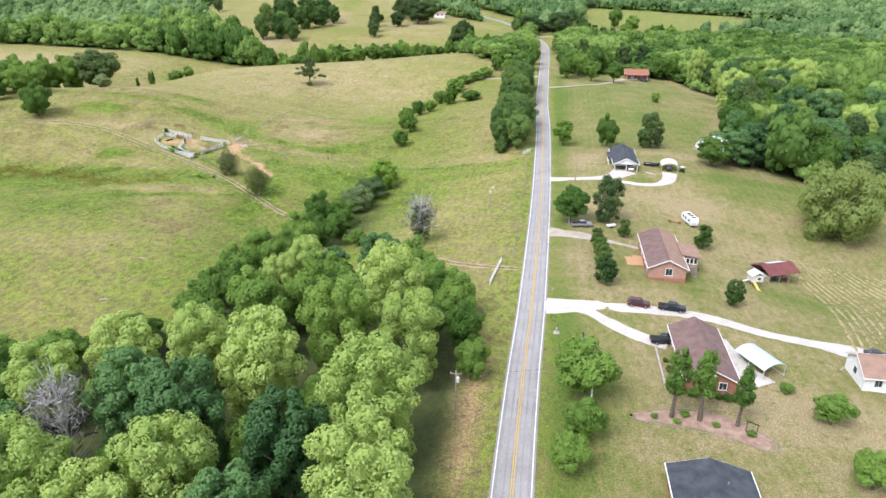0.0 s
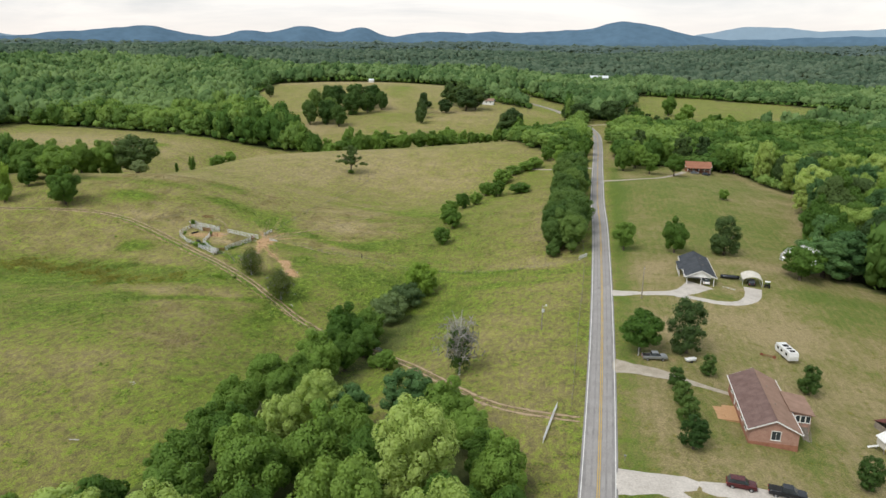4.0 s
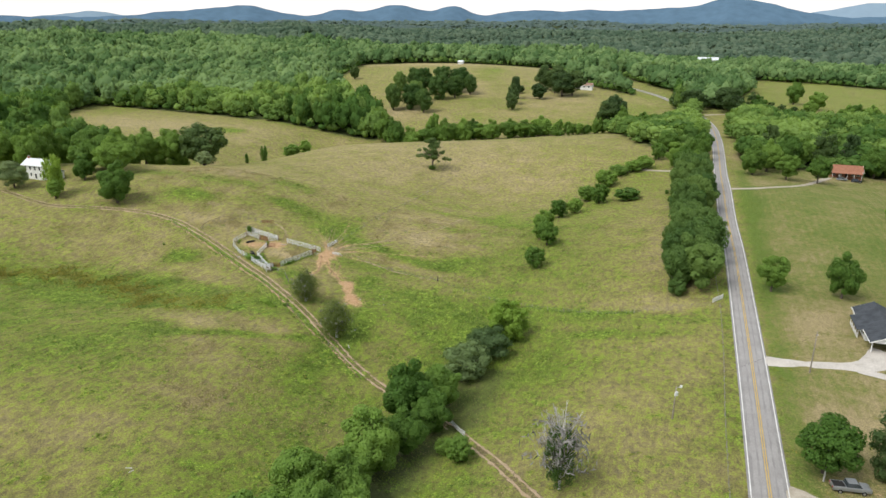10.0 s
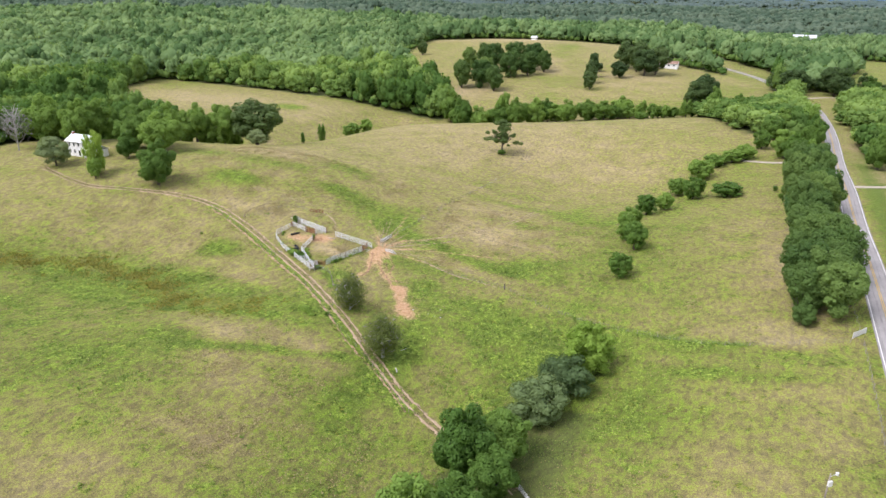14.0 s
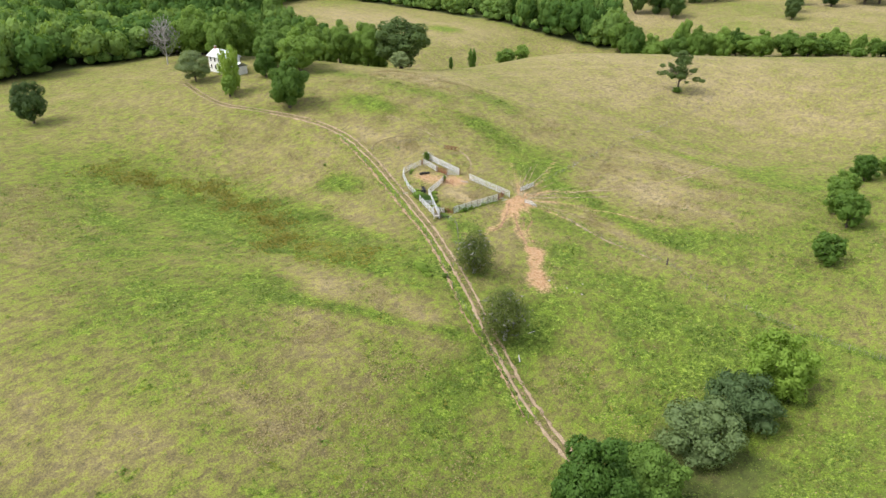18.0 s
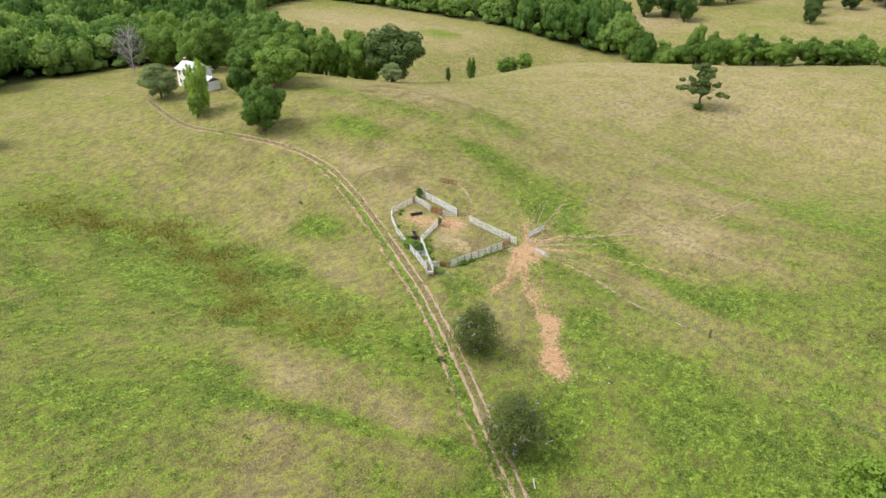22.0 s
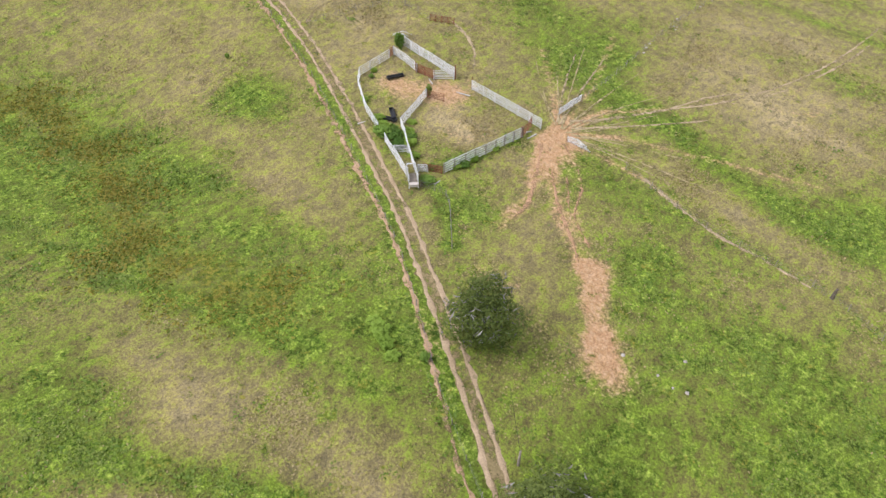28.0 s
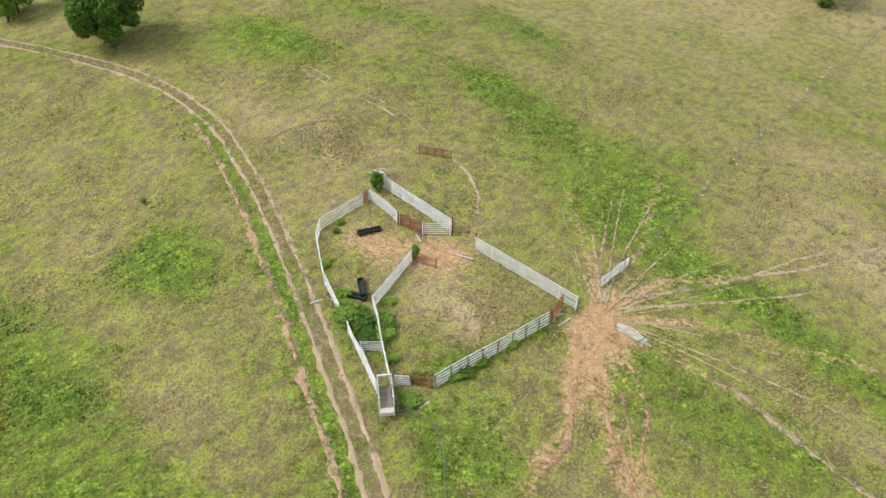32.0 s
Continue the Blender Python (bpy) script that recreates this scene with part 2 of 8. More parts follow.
    # dry stems and seed heads catch the light along the slope
    b.inputs["Sheen Weight"].default_value, b.inputs["Sheen Roughness"].default_value = 0.05, 0.4
    b.inputs["Sheen Tint"].default_value = (0.95, 0.93, 0.5, 1)
    return m


M = {}
M["ground"] = ground_material()
M["asphalt"] = plain("asphalt", (0.205, 0.195, 0.19), (0.28, 0.268, 0.26), 0.25, 0.9, fine=14, vary=0.2)
M["white_paint"] = plain("road_white", (0.55, 0.54, 0.52), (0.75, 0.74, 0.72), 1.2, 0.8)
M["yellow_paint"] = plain("road_yellow", (0.45, 0.30, 0.07), (0.55, 0.38, 0.10), 1.2, 0.8)
M["concrete"] = plain("concrete_drive", (0.41, 0.375, 0.335), (0.53, 0.49, 0.445), 0.3, 0.9)
M["gravel"] = plain("gravel_drive", (0.30, 0.26, 0.20), (0.45, 0.40, 0.33), 0.5, 0.95, bump=0.5)


def patchy(name, dark, light, cover):
    """Trodden earth with the grass showing through in gaps."""
    m = plain(name, dark, light, 0.7, 0.95, bump=0.5, vary=0.4)
    n, l = m.node_tree.nodes, m.node_tree.links
    clear, mx = n.new("ShaderNodeBsdfTransparent"), n.new("ShaderNodeMixShader")
    gaps = maths(n, l, "ADD", noise_at(n, l, 1.1, 5.0, None, 0.75), maths(n, l, "MULTIPLY", maths(n, l, "SUBTRACT", noise_at(n, l, 0.16), 0.5), 0.8))
    l.new(ramp(n, l, gaps, ((1 - cover - 0.12, (0, 0, 0)), (1 - cover + 0.12, (1, 1, 1)))), mx.inputs[0])
    l.new(clear.outputs[0], mx.inputs[1])
    l.new(n["Principled BSDF"].outputs[0], mx.inputs[2])
    l.new(mx.outputs[0], n["Material Output"].inputs[0])
    return m


M["track_patchy"] = patchy("track_earth", (0.18, 0.145, 0.066), (0.265, 0.205, 0.11), 0.47)
M["clay_patchy"] = patchy("washed_clay", (0.30, 0.19, 0.105), (0.44, 0.27, 0.16), 0.53)
M["dust_patchy"] = patchy("trodden_dust", (0.30, 0.235, 0.14), (0.42, 0.33, 0.21), 0.58)
M["ditch_patchy"] = patchy("washed_ditch", (0.30, 0.20, 0.115), (0.42, 0.295, 0.185), 0.56)
M["rut_patchy"] = patchy("rut_dust", (0.295, 0.22, 0.135), (0.405, 0.31, 0.205), 0.66)
M["straw_patchy"] = patchy("flattened_straw", (0.30, 0.25, 0.125), (0.40, 0.33, 0.18), 0.6)
M["hay"] = patchy("cut_hay", (0.26, 0.22, 0.10), (0.40, 0.335, 0.175), 0.6)
M["worn_asphalt"] = plain("worn_asphalt", (0.25, 0.236, 0.23), (0.315, 0.30, 0.29), 0.3, 0.9, fine=14, vary=0.2)
M["mulch"] = plain("red_mulch", (0.21, 0.125, 0.085), (0.38, 0.27, 0.21), 0.7, 0.95, bump=0.5)
M["brick"] = plain("red_brick", (0.25, 0.105, 0.065), (0.36, 0.17, 0.11), 1.5, 0.85)
M["brick_pale"] = plain("pink_brick", (0.32, 0.18, 0.135), (0.42, 0.255, 0.20), 1.5, 0.85)
M["siding"] = plain("white_siding", (0.66, 0.66, 0.64), (0.82, 0.82, 0.8), 1.0, 0.6)
M["trim"] = plain("white_trim", (0.68, 0.67, 0.64), (0.8, 0.79, 0.77), 2.0, 0.55)
M["roof_brown"] = plain("brown_shingle", (0.13, 0.08, 0.07), (0.195, 0.13, 0.115), 0.6, 0.9, fine=16)
M["roof_tan"] = plain("tan_shingle", (0.23, 0.145, 0.105), (0.31, 0.20, 0.15), 0.6, 0.9, fine=16)
M["roof_slate"] = plain("charcoal_shingle", (0.035, 0.04, 0.048), (0.07, 0.077, 0.088), 0.6, 0.9, fine=16)
M["roof_maroon"] = plain("maroon_metal", (0.13, 0.04, 0.035), (0.19, 0.07, 0.06), 0.6, 0.5)
M["roof_white"] = plain("white_metal", (0.6, 0.63, 0.64), (0.75, 0.78, 0.79), 0.8, 0.45, 0.2)
M["glass"] = plain("window_glass", (0.02, 0.025, 0.03), (0.05, 0.06, 0.07), 0.5, 0.12, spec=0.6, vary=0.05)
M["dark"] = plain("dark_opening", (0.012, 0.012, 0.012), (0.03, 0.028, 0.026), 0.8, 0.9)
M["steel"] = plain("galvanised_rail", (0.46, 0.47, 0.47), (0.74, 0.75, 0.75), 1.6, 0.5, 0.0)
M["rust"] = plain("rusty_gate", (0.16, 0.055, 0.03), (0.30, 0.12, 0.07), 2.0, 0.85, 0.2)
M["wire"] = plain("wire_mesh", (0.16, 0.16, 0.15), (0.28, 0.28, 0.27), 2.0, 0.6, 0.5)
M["wood_grey"] = plain("weathered_wood", (0.17, 0.145, 0.115), (0.33, 0.29, 0.24), 2.5, 0.9)
M["wood_deck"] = plain("new_decking", (0.42, 0.24, 0.12), (0.5, 0.31, 0.17), 2.0, 0.8)
M["trough"] = plain("black_trough", (0.012, 0.013, 0.015), (0.04, 0.042, 0.045), 2.0, 0.45)
M["bark"] = plain("bark", (0.07, 0.055, 0.04), (0.17, 0.14, 0.11), 3.0, 0.95, bump=0.6)
M["bark_dead"] = plain("bleached_bark", (0.33, 0.315, 0.295), (0.50, 0.48, 0.46), 3.0, 0.95)
M["bark_grey"] = plain("grey_twig", (0.17, 0.16, 0.145), (0.28, 0.27, 0.25), 3.0, 0.95)
M["tyre"] = plain("tyre", (0.012, 0.012, 0.012), (0.03, 0.03, 0.03), 5.0, 0.8)
M["chrome"] = plain("wheel_rim", (0.35, 0.36, 0.37), (0.5, 0.5, 0.52), 4.0, 0.35, 0.7)
M["maroon_car"] = plain("maroon_car_paint", (0.07, 0.012, 0.014), (0.10, 0.02, 0.022), 1.0, 0.25, 0.2, 0.02, 0.6)
M["black_car"] = plain("black_car_paint", (0.012, 0.014, 0.018), (0.025, 0.028, 0.034), 1.0, 0.25, 0.2, 0.02, 0.6)
M["silver_car"] = plain("silver_car_paint", (0.26, 0.27, 0.28), (0.36, 0.37, 0.38), 1.0, 0.3, 0.5, 0.02, 0.6)
M["white_car"] = plain("white_shell", (0.62, 0.62, 0.61), (0.78, 0.78, 0.77), 1.0, 0.35, 0.0, 0.02, 0.5)
M["red_car"] = plain("red_paint", (0.33, 0.03, 0.02), (0.45, 0.06, 0.04), 1.0, 0.4, 0.1, 0.02, 0.5)
M["orange_clay"] = plain("orange_brick", (0.24, 0.10, 0.06), (0.33, 0.155, 0.095), 1.0, 0.85)
M["slide_yellow"] = plain("yellow_plastic", (0.55, 0.42, 0.10), (0.68, 0.55, 0.18), 1.5, 0.45)
M["cream"] = plain("cream_boards", (0.52, 0.49, 0.43), (0.66, 0.63, 0.57), 1.2, 0.7)
M["pale_blue"] = plain("pale_blue_metal", (0.44, 0.51, 0.54), (0.54, 0.61, 0.635), 0.8, 0.4, 0.15)
M["stone"] = plain("field_stone", (0.28, 0.25, 0.22), (0.45, 0.42, 0.38), 2.0, 0.9, bump=0.5)
M["leaf_mid"] = foliage("leaf_mid_green", (0.072, 0.152, 0.024), (0.20, 0.32, 0.06))
M["leaf_light"] = foliage("leaf_yellow_green", (0.20, 0.31, 0.06), (0.44, 0.55, 0.17))
M["leaf_willow"] = foliage("leaf_willow", (0.12, 0.18, 0.045), (0.24, 0.31, 0.09))
M["leaf_dark"] = foliage("leaf_dark_green", (0.05, 0.095, 0.03), (0.11, 0.17, 0.05))
M["leaf_deep"] = foliage("leaf_deep_green", (0.04, 0.088, 0.02), (0.115, 0.19, 0.044))
M["leaf_shade"] = foliage("leaf_shady_green", (0.056, 0.12, 0.027), (0.16, 0.25, 0.06))
M["leaf_blue"] = foliage("leaf_blue_green", (0.06, 0.135, 0.045), (0.135, 0.25, 0.085))
M["leaf_grey"] = foliage("leaf_grey_green", (0.07, 0.125, 0.045), (0.17, 0.24, 0.095))
M["leaf_pale"] = foliage("leaf_pale_grey_green", (0.19, 0.255, 0.11), (0.32, 0.39, 0.19))
M["leaf_lime"] = foliage("leaf_lime", (0.165, 0.275, 0.035), (0.31, 0.44, 0.08))
M["leaf_olive"] = foliage("leaf_cedar", (0.07, 0.105, 0.024), (0.17, 0.215, 0.055), share=0.6)
M["blossom"] = plain("white_blossom", (0.6, 0.6, 0.58), (0.8, 0.8, 0.78), 2.0, 0.8)
M["woods"] = foliage("woodland_leaf", (0.088, 0.172, 0.04), (0.245, 0.36, 0.098), attr=True, thin=0.45, share=0.16)
# woods farther off: distance haze painted into the leaf colours, paler and bluer
M["woods_mid_hazed"] = foliage("hazed_hill_woods", (0.096, 0.175, 0.062), (0.225, 0.33, 0.13), attr=True, thin=0.4, share=0.16)
M["woods_far_hazed"] = foliage("distant_woods", (0.10, 0.158, 0.105), (0.18, 0.245, 0.168), attr=True, thin=0.5, share=0.05)

# the farthest woods carry the most haze in their leaf colour
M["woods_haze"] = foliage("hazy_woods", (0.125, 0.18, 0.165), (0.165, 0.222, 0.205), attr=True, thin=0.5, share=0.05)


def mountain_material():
    """Dark foothill woods; blue distance haze is painted into the colour with height."""
    m, n, l, b = shader("hazed_mountain", 1.0, 0.0, 0.0)
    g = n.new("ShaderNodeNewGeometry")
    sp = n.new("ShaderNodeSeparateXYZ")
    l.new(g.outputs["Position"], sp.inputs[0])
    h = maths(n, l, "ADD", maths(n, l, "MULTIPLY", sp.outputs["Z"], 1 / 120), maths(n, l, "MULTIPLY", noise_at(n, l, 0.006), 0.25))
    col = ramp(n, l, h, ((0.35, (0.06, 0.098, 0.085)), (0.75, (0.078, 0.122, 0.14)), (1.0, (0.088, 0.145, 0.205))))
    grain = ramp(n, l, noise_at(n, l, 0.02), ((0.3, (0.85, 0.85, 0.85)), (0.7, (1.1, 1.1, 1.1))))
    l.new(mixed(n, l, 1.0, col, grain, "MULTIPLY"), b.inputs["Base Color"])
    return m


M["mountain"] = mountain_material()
# the rear ridge: more haze put into the base colour, paler and bluer
M["mountain_far"] = plain("hazed_far_mountain", (0.19, 0.26, 0.33), (0.215, 0.29, 0.36), 0.003, 1.0, spec=0.0, bump=0.0, vary=0.06)

# ---------------------------------------------------------------- lie of the land: knolls and hollows as x, y, height, reach
KNOLLS = [
    (-840, 1140, 7.4, 480), (15, 335, 2.7, 75), (-260, 880, 8.8, 130), (-274, 296, 6.7, 42), (-910, 860, 4.3, 260),
    (-64, 476, 5.7, 42), (-1360, 880, 4.9, 480), (-184, 446, 3.8, 42), (-206, 302, 5.6, 26), (-1360, 1140, 4.6, 480),
    (36, 236, 1.7, 26), (14, 368, 2.4, 26), (-1100, 1140, 6.3, 480), (26, 506, 2.1, 42), (-1060, 860, 4.4, 260),
    (-340, 880, 8.1, 130), (-100, 880, 5.5, 130), (-910, 1010, 4.6, 260), (-1360, 620, 4.0, 480), (14, 148, 1.1, 26),
    (-1100, 880, 6.4, 480),
]
HOLLOWS = [
    (-100, 160, -1.7, 130), (-94, 266, -7.8, 42), (-235, 535, -5.1, 75), (165, 235, -10.7, 75), (116, 446, -7.7, 42),
    (-206, 214, -6.5, 26), (-74, 192, -10.3, 26), (-94, 386, -6.8, 42), (-124, 566, -7.1, 42), (-335, 435, -2.9, 75),
    (440, 860, -5.0, 260), (80, 170, -6.4, 26), (-184, 522, -8.1, 26), (-94, 86, -6.1, 42), (-162, 214, -3.7, 26),
    (116, 56, -3.7, 42), (146, 326, -5.1, 42), (-244, 506, -7.8, 42), (380, 480, -5.2, 130), (-52, 236, -3.2, 26),
    (-94, 356, -5.6, 42), (-52, 148, -3.1, 26), (980, 1140, -4.0, 480), (-500, 560, -3.9, 130), (-304, 386, -3.9, 42),
]


VALLEY = [(-350, 350), (-305, 362), (-276, 368), (-270, 400), (-268, 440), (-252, 478), (-210, 492)]


def valley(x, y):
    """Depth of the wooded hollow behind the crest of the pasture."""
    return 12.0 * np.exp(-((near_line(VALLEY, x, y) / 27) ** 2))


# wooded hills beyond the fields, and the long rise to the mountains
HILLS = [
    (-980, 860, 7.0, 230), (-540, 890, 9.0, 110), (-715, 1275, 15.0, 110), (-860, 1450, 8.0, 160), (-700, 2500, 17.0, 520),
    (-1500, 1900, 14.0, 420), (300, 1900, 9.0, 300), (-160, 1500, 8.0, 220), (700, 2500, 8.0, 420), (-380, 1330, 9.0, 130),
]


def ease(t):
    t = np.clip(t, 0, 1)
    return t * t * (3 - 2 * t)


def far_rise(x, y):
    """The hills that close the view; nothing within the fields."""
    r = np.hypot(x, y - 200)
    turn = np.arctan2(x, y)
    z = 56 * ease((r - 900) / 1900)
    z = z + 7.0 * ease((r - 950) / 500) * np.sin(r / 118 + 1.6 * np.sin(turn * 5 + 0.6) + 0.8 * np.sin(turn * 13))
    z = z + 4.0 * ease((r - 800) / 500) * np.sin(x / 97 + 0.4) * np.sin(y / 133)
    for cx, cy, h, s in HILLS:
        z = z + h * np.exp(-((x - cx) ** 2 + (y - cy) ** 2) / (2 * s * s))
    gap = np.full(np.shape(x), 1e9)
    for poly in (PASTURE, HILL_FIELD, LANE_FIELD, FAR_MEADOW):
        d = np.where(inside(poly, x, y), 0.0, near_line(poly + poly[:1], x, y))
        gap = np.minimum(gap, d)
    return z * ease(gap / 230)


def land(x, y):
    """Height of the ground; takes numbers or arrays."""
    x, y = np.broadcast_arrays(np.asarray(x, float), np.asarray(y, float))
    z = np.zeros(x.shape)
    for cx, cy, h, s in KNOLLS + HOLLOWS:
        z = z + h * np.exp(-((x - cx) ** 2 + (y - cy) ** 2) / (2 * s * s))
    z = z - valley(x, y)
    far = (np.hypot(x + 30, y - 250) > 480) & (y > 0)
    if far.any():
        z = z + np.where(far, far_rise(x, y), 0.0)
    return z


def lift(x, y):
    return float(land(x, y))


# ---------------------------------------------------------------- mesh helpers
def link_mesh(name, verts, faces, material, parent=None, smooth=False, attrs=None):
    """verts: n x 3, faces: k x 3 or k x 4 arrays."""
    me = bpy.data.meshes.new(name)
    verts, faces = np.asarray(verts, np.float32), np.asarray(faces, np.int32)
    k, c = faces.shape
    me.vertices.add(len(verts))
    me.vertices.foreach_set("co", verts.ravel())
    me.loops.add(k * c)
    me.loops.foreach_set("vertex_index", faces.ravel())
    me.polygons.add(k)
    me.polygons.foreach_set("loop_start", np.arange(k, dtype=np.int32) * c)
    me.polygons.foreach_set("loop_total", np.full(k, c, np.int32))
    if smooth:
        me.polygons.foreach_set("use_smooth", np.ones(k, bool))
    for key, vals in (attrs or {}).items():
        a = me.attributes.new(key, "FLOAT", "POINT")
        a.data.foreach_set("value", np.asarray(vals, np.float32))
    me.update(calc_edges=True)
    me.materials.append(material)
    ob = new(name, me)
    ob.parent = parent
    return ob


def part(name, bm, material, parent=None, label="", smooth=False):
    me = bpy.data.meshes.new(name)
    bmesh.ops.recalc_face_normals(bm, faces=bm.faces)
    bm.to_mesh(me)
    bm.free()
    if smooth:
        me.polygons.foreach_set("use_smooth", np.ones(len(me.polygons), bool))
    me.materials.append(material)
    ob = new(name, me)
    ob.parent = parent
    if label:
        tagged(ob, label)
    return ob


def thing(name, x, y, z=None, turn=0.0, **tags):
    ob = new(name)
    ob.matrix_basis = pose(x, y, lift(x, y) if z is None else z, 0, 0, turn)
    ob.empty_display_size = 0.3
    return tagged(ob, **tags)


def solid(bm, pts, faces):
    vs = [bm.verts.new(p) for p in pts]
    for f in faces:
        bm.faces.new([vs[i] for i in f])


def box(bm, x0, x1, y0, y1, z0, z1):
    solid(bm, [(x, y, z) for z in (z0, z1) for x, y in ((x0, y0), (x1, y0), (x1, y1), (x0, y1))],
          ((0, 3, 2, 1), (4, 5, 6, 7), (0, 1, 5, 4), (1, 2, 6, 5), (2, 3, 7, 6), (3, 0, 4, 7)))
    return bm


def bar(bm, p, q, w, h=None, sides=0):
    """A bar from p to q: w wide and h deep, or round with so many sides."""
    p, q = Vector(p), Vector(q)
    d = (q - p).normalized()
    u = d.cross(Vector((0, 0, 1)))
    u = u.normalized() if u.length > 1e-4 else Vector((1, 0, 0))
    v = u.cross(d)
    h = h or w
    if sides:
        ring = [(math.cos(a) * w / 2, math.sin(a) * w / 2) for a in (2 * math.pi * k / sides for k in range(sides))]
    else:
        ring = [(-w / 2, -h / 2), (w / 2, -h / 2), (w / 2, h / 2), (-w / 2, h / 2)]
    n = len(ring)
    pts = [e + u * a + v * b for e in (p, q) for a, b in ring]
    solid(bm, pts, [tuple(range(n))[::-1], tuple(range(n, 2 * n))] + [(k, (k + 1) % n, n + (k + 1) % n, n + k) for k in range(n)])
    return bm


def taper(bm, pts, radii, sides=7):
    """A bent limb through the points, thinning by the radii."""
    rings = []
    for k, (p, r) in enumerate(zip(pts, radii)):
        p = Vector(p)
        d = (Vector(pts[min(k + 1, len(pts) - 1)]) - Vector(pts[max(k - 1, 0)])).normalized()
        u = d.cross(Vector((0.31, 0.95, 0.05))).normalized()
        v = d.cross(u)
        rings.append([bm.verts.new(p + r * (math.cos(a) * u + math.sin(a) * v)) for a in (2 * math.pi * j / sides for j in range(sides))])
    for a, b in zip(rings, rings[1:]):
        for j in range(sides):
            bm.faces.new((a[j], a[(j + 1) % sides], b[(j + 1) % sides], b[j]))
    bm.faces.new(rings[-1])
    return bm


def smooth_line(pts, step=1.5):
    """Catmull-Rom through plan points, resampled evenly."""
    p = np.array([pts[0], *pts, pts[-1]], float)
    out = []
    for a, b, c, d in zip(p, p[1:], p[2:], p[3:]):
        m = max(2, int(np.hypot(*(c - b)) / 0.5))
        t = np.linspace(0, 1, m, endpoint=False)[:, None]
        out.append(0.5 * (2 * b + (c - a) * t + (2 * a - 5 * b + 4 * c - d) * t**2 + (3 * b - a - 3 * c + d) * t**3))
    out = np.concatenate([*out, p[-1:]])
    s = np.r_[0, np.cumsum(np.hypot(*np.diff(out, axis=0).T))]
    at = np.linspace(0, s[-1], max(2, int(s[-1] / step)))
    return np.stack([np.interp(at, s, out[:, 0]), np.interp(at, s, out[:, 1])], 1)


def ribbon(name, pts, width, material, up=0.06, shift=0.0, ragged=0.0, step=1.5, camber=0.0, seed=0, parent=None, skirt=0.05):
    """A strip of paving or worn earth that follows the ground."""
    rng = np.random.default_rng(seed)
    c = smooth_line(pts, step)
    t = np.gradient(c, axis=0)
    t /= np.maximum(np.hypot(*t.T)[:, None], 1e-6)
    nrm = np.stack([t[:, 1], -t[:, 0]], 1)
    wide = np.interp(np.linspace(0, 1, len(c)), np.linspace(0, 1, len(width)), width) if isinstance(width, (tuple, list)) else np.full(len(c), width)
    cols, verts = 5, []
    for k in range(cols):
        f = k / (cols - 1) - 0.5
        jag = ragged * rng.normal(size=len(c)) * (abs(f) > 0.4)
        off = shift + f * wide + jag
        p = c + nrm * off[:, None]
        z = land(p[:, 0], p[:, 1]) + up + camber * (1 - (2 * f) ** 2) - (skirt if abs(f) > 0.4 else 0)
        verts.append(np.c_[p, z])
    verts = np.stack(verts, 1).reshape(-1, 3)
    i = np.arange(len(c) - 1)[:, None] * cols + np.arange(cols - 1)
    faces = np.stack([i, i + 1, i + cols + 1, i + cols], -1).reshape(-1, 4)
    return link_mesh(name, verts, faces, material, parent, smooth=True)


def inside(poly, x, y):
    """Whether plan points lie within a polygon."""
    hit = np.zeros(np.shape(x), bool)
    for (ax, ay), (bx, by) in zip(poly, poly[1:] + poly[:1]):
        cross = (ay > y) != (by > y)
        hit ^= cross & (x < (bx - ax) * (y - ay) / ((by - ay) or 1e-9) + ax)
    return hit


def near_line(pts, x, y):
    """Distance from plan points to a bent line."""
    best = np.full(np.shape(x), 1e9)
    for (ax, ay), (bx, by) in zip(pts, pts[1:]):
        t = np.clip(((x - ax) * (bx - ax) + (y - ay) * (by - ay)) / ((bx - ax) ** 2 + (by - ay) ** 2), 0, 1)
        best = np.minimum(best, np.hypot(x - ax - t * (bx - ax), y - ay - t * (by - ay)))
    return best


# ---------------------------------------------------------------- plan lines
ROAD = [(-1.2, -260), (-1.6, -60), (-1.8, 60), (-1.6, 100), (-0.9, 134), (-0.6, 205), (-1.6, 288), (-3.2, 335), (-3.8, 400), (-4.3, 480), (-5.6, 576), (-10.5, 622), (-16, 650), (-28, 690), (-50, 750), (-84, 796), (-125, 838)]
TRACK = [(-4.5, 148.3), (-11, 149.5), (-19, 152), (-27, 157), (-37, 166.7), (-49, 179.5), (-65, 194), (-83, 202.5), (-91.9, 207), (-97.5, 210.5), (-104.6, 214.9), (-112.5, 220.6), (-122.7, 227.6), (-135.6, 236.2), (-141.5, 239.6), (-148.3, 243.3), (-158.1, 248.4), (-171.6, 254.9), (-180.1, 258.2), (-190.3, 261.4), (-202.9, 262.6), (-216.2, 261.2), (-231, 257.6), (-243, 254), (-256, 254.5), (-274, 258.5)]
ERODED = [(-85.8, 201.1), (-97.8, 208.4), (-107.6, 213.3), (-114.1, 217.9), (-123, 224.5), (-134.5, 232.6), (-145.9, 238.8), (-156.7, 244.5), (-163.3, 247.7), (-172.3, 252), (-182, 256), (-192.7, 259.9)]
GULLY = [(-228, 206), (-203, 219), (-178, 219), (-160, 212), (-146, 214), (-129, 218.6), (-118, 221)]
CREEK = [(-38, 425), (-55, 385), (-66, 340), (-62, 290), (-64, 250), (-60, 222), (-64, 190), (-72, 150), (-75, 110), (-80, 60)]
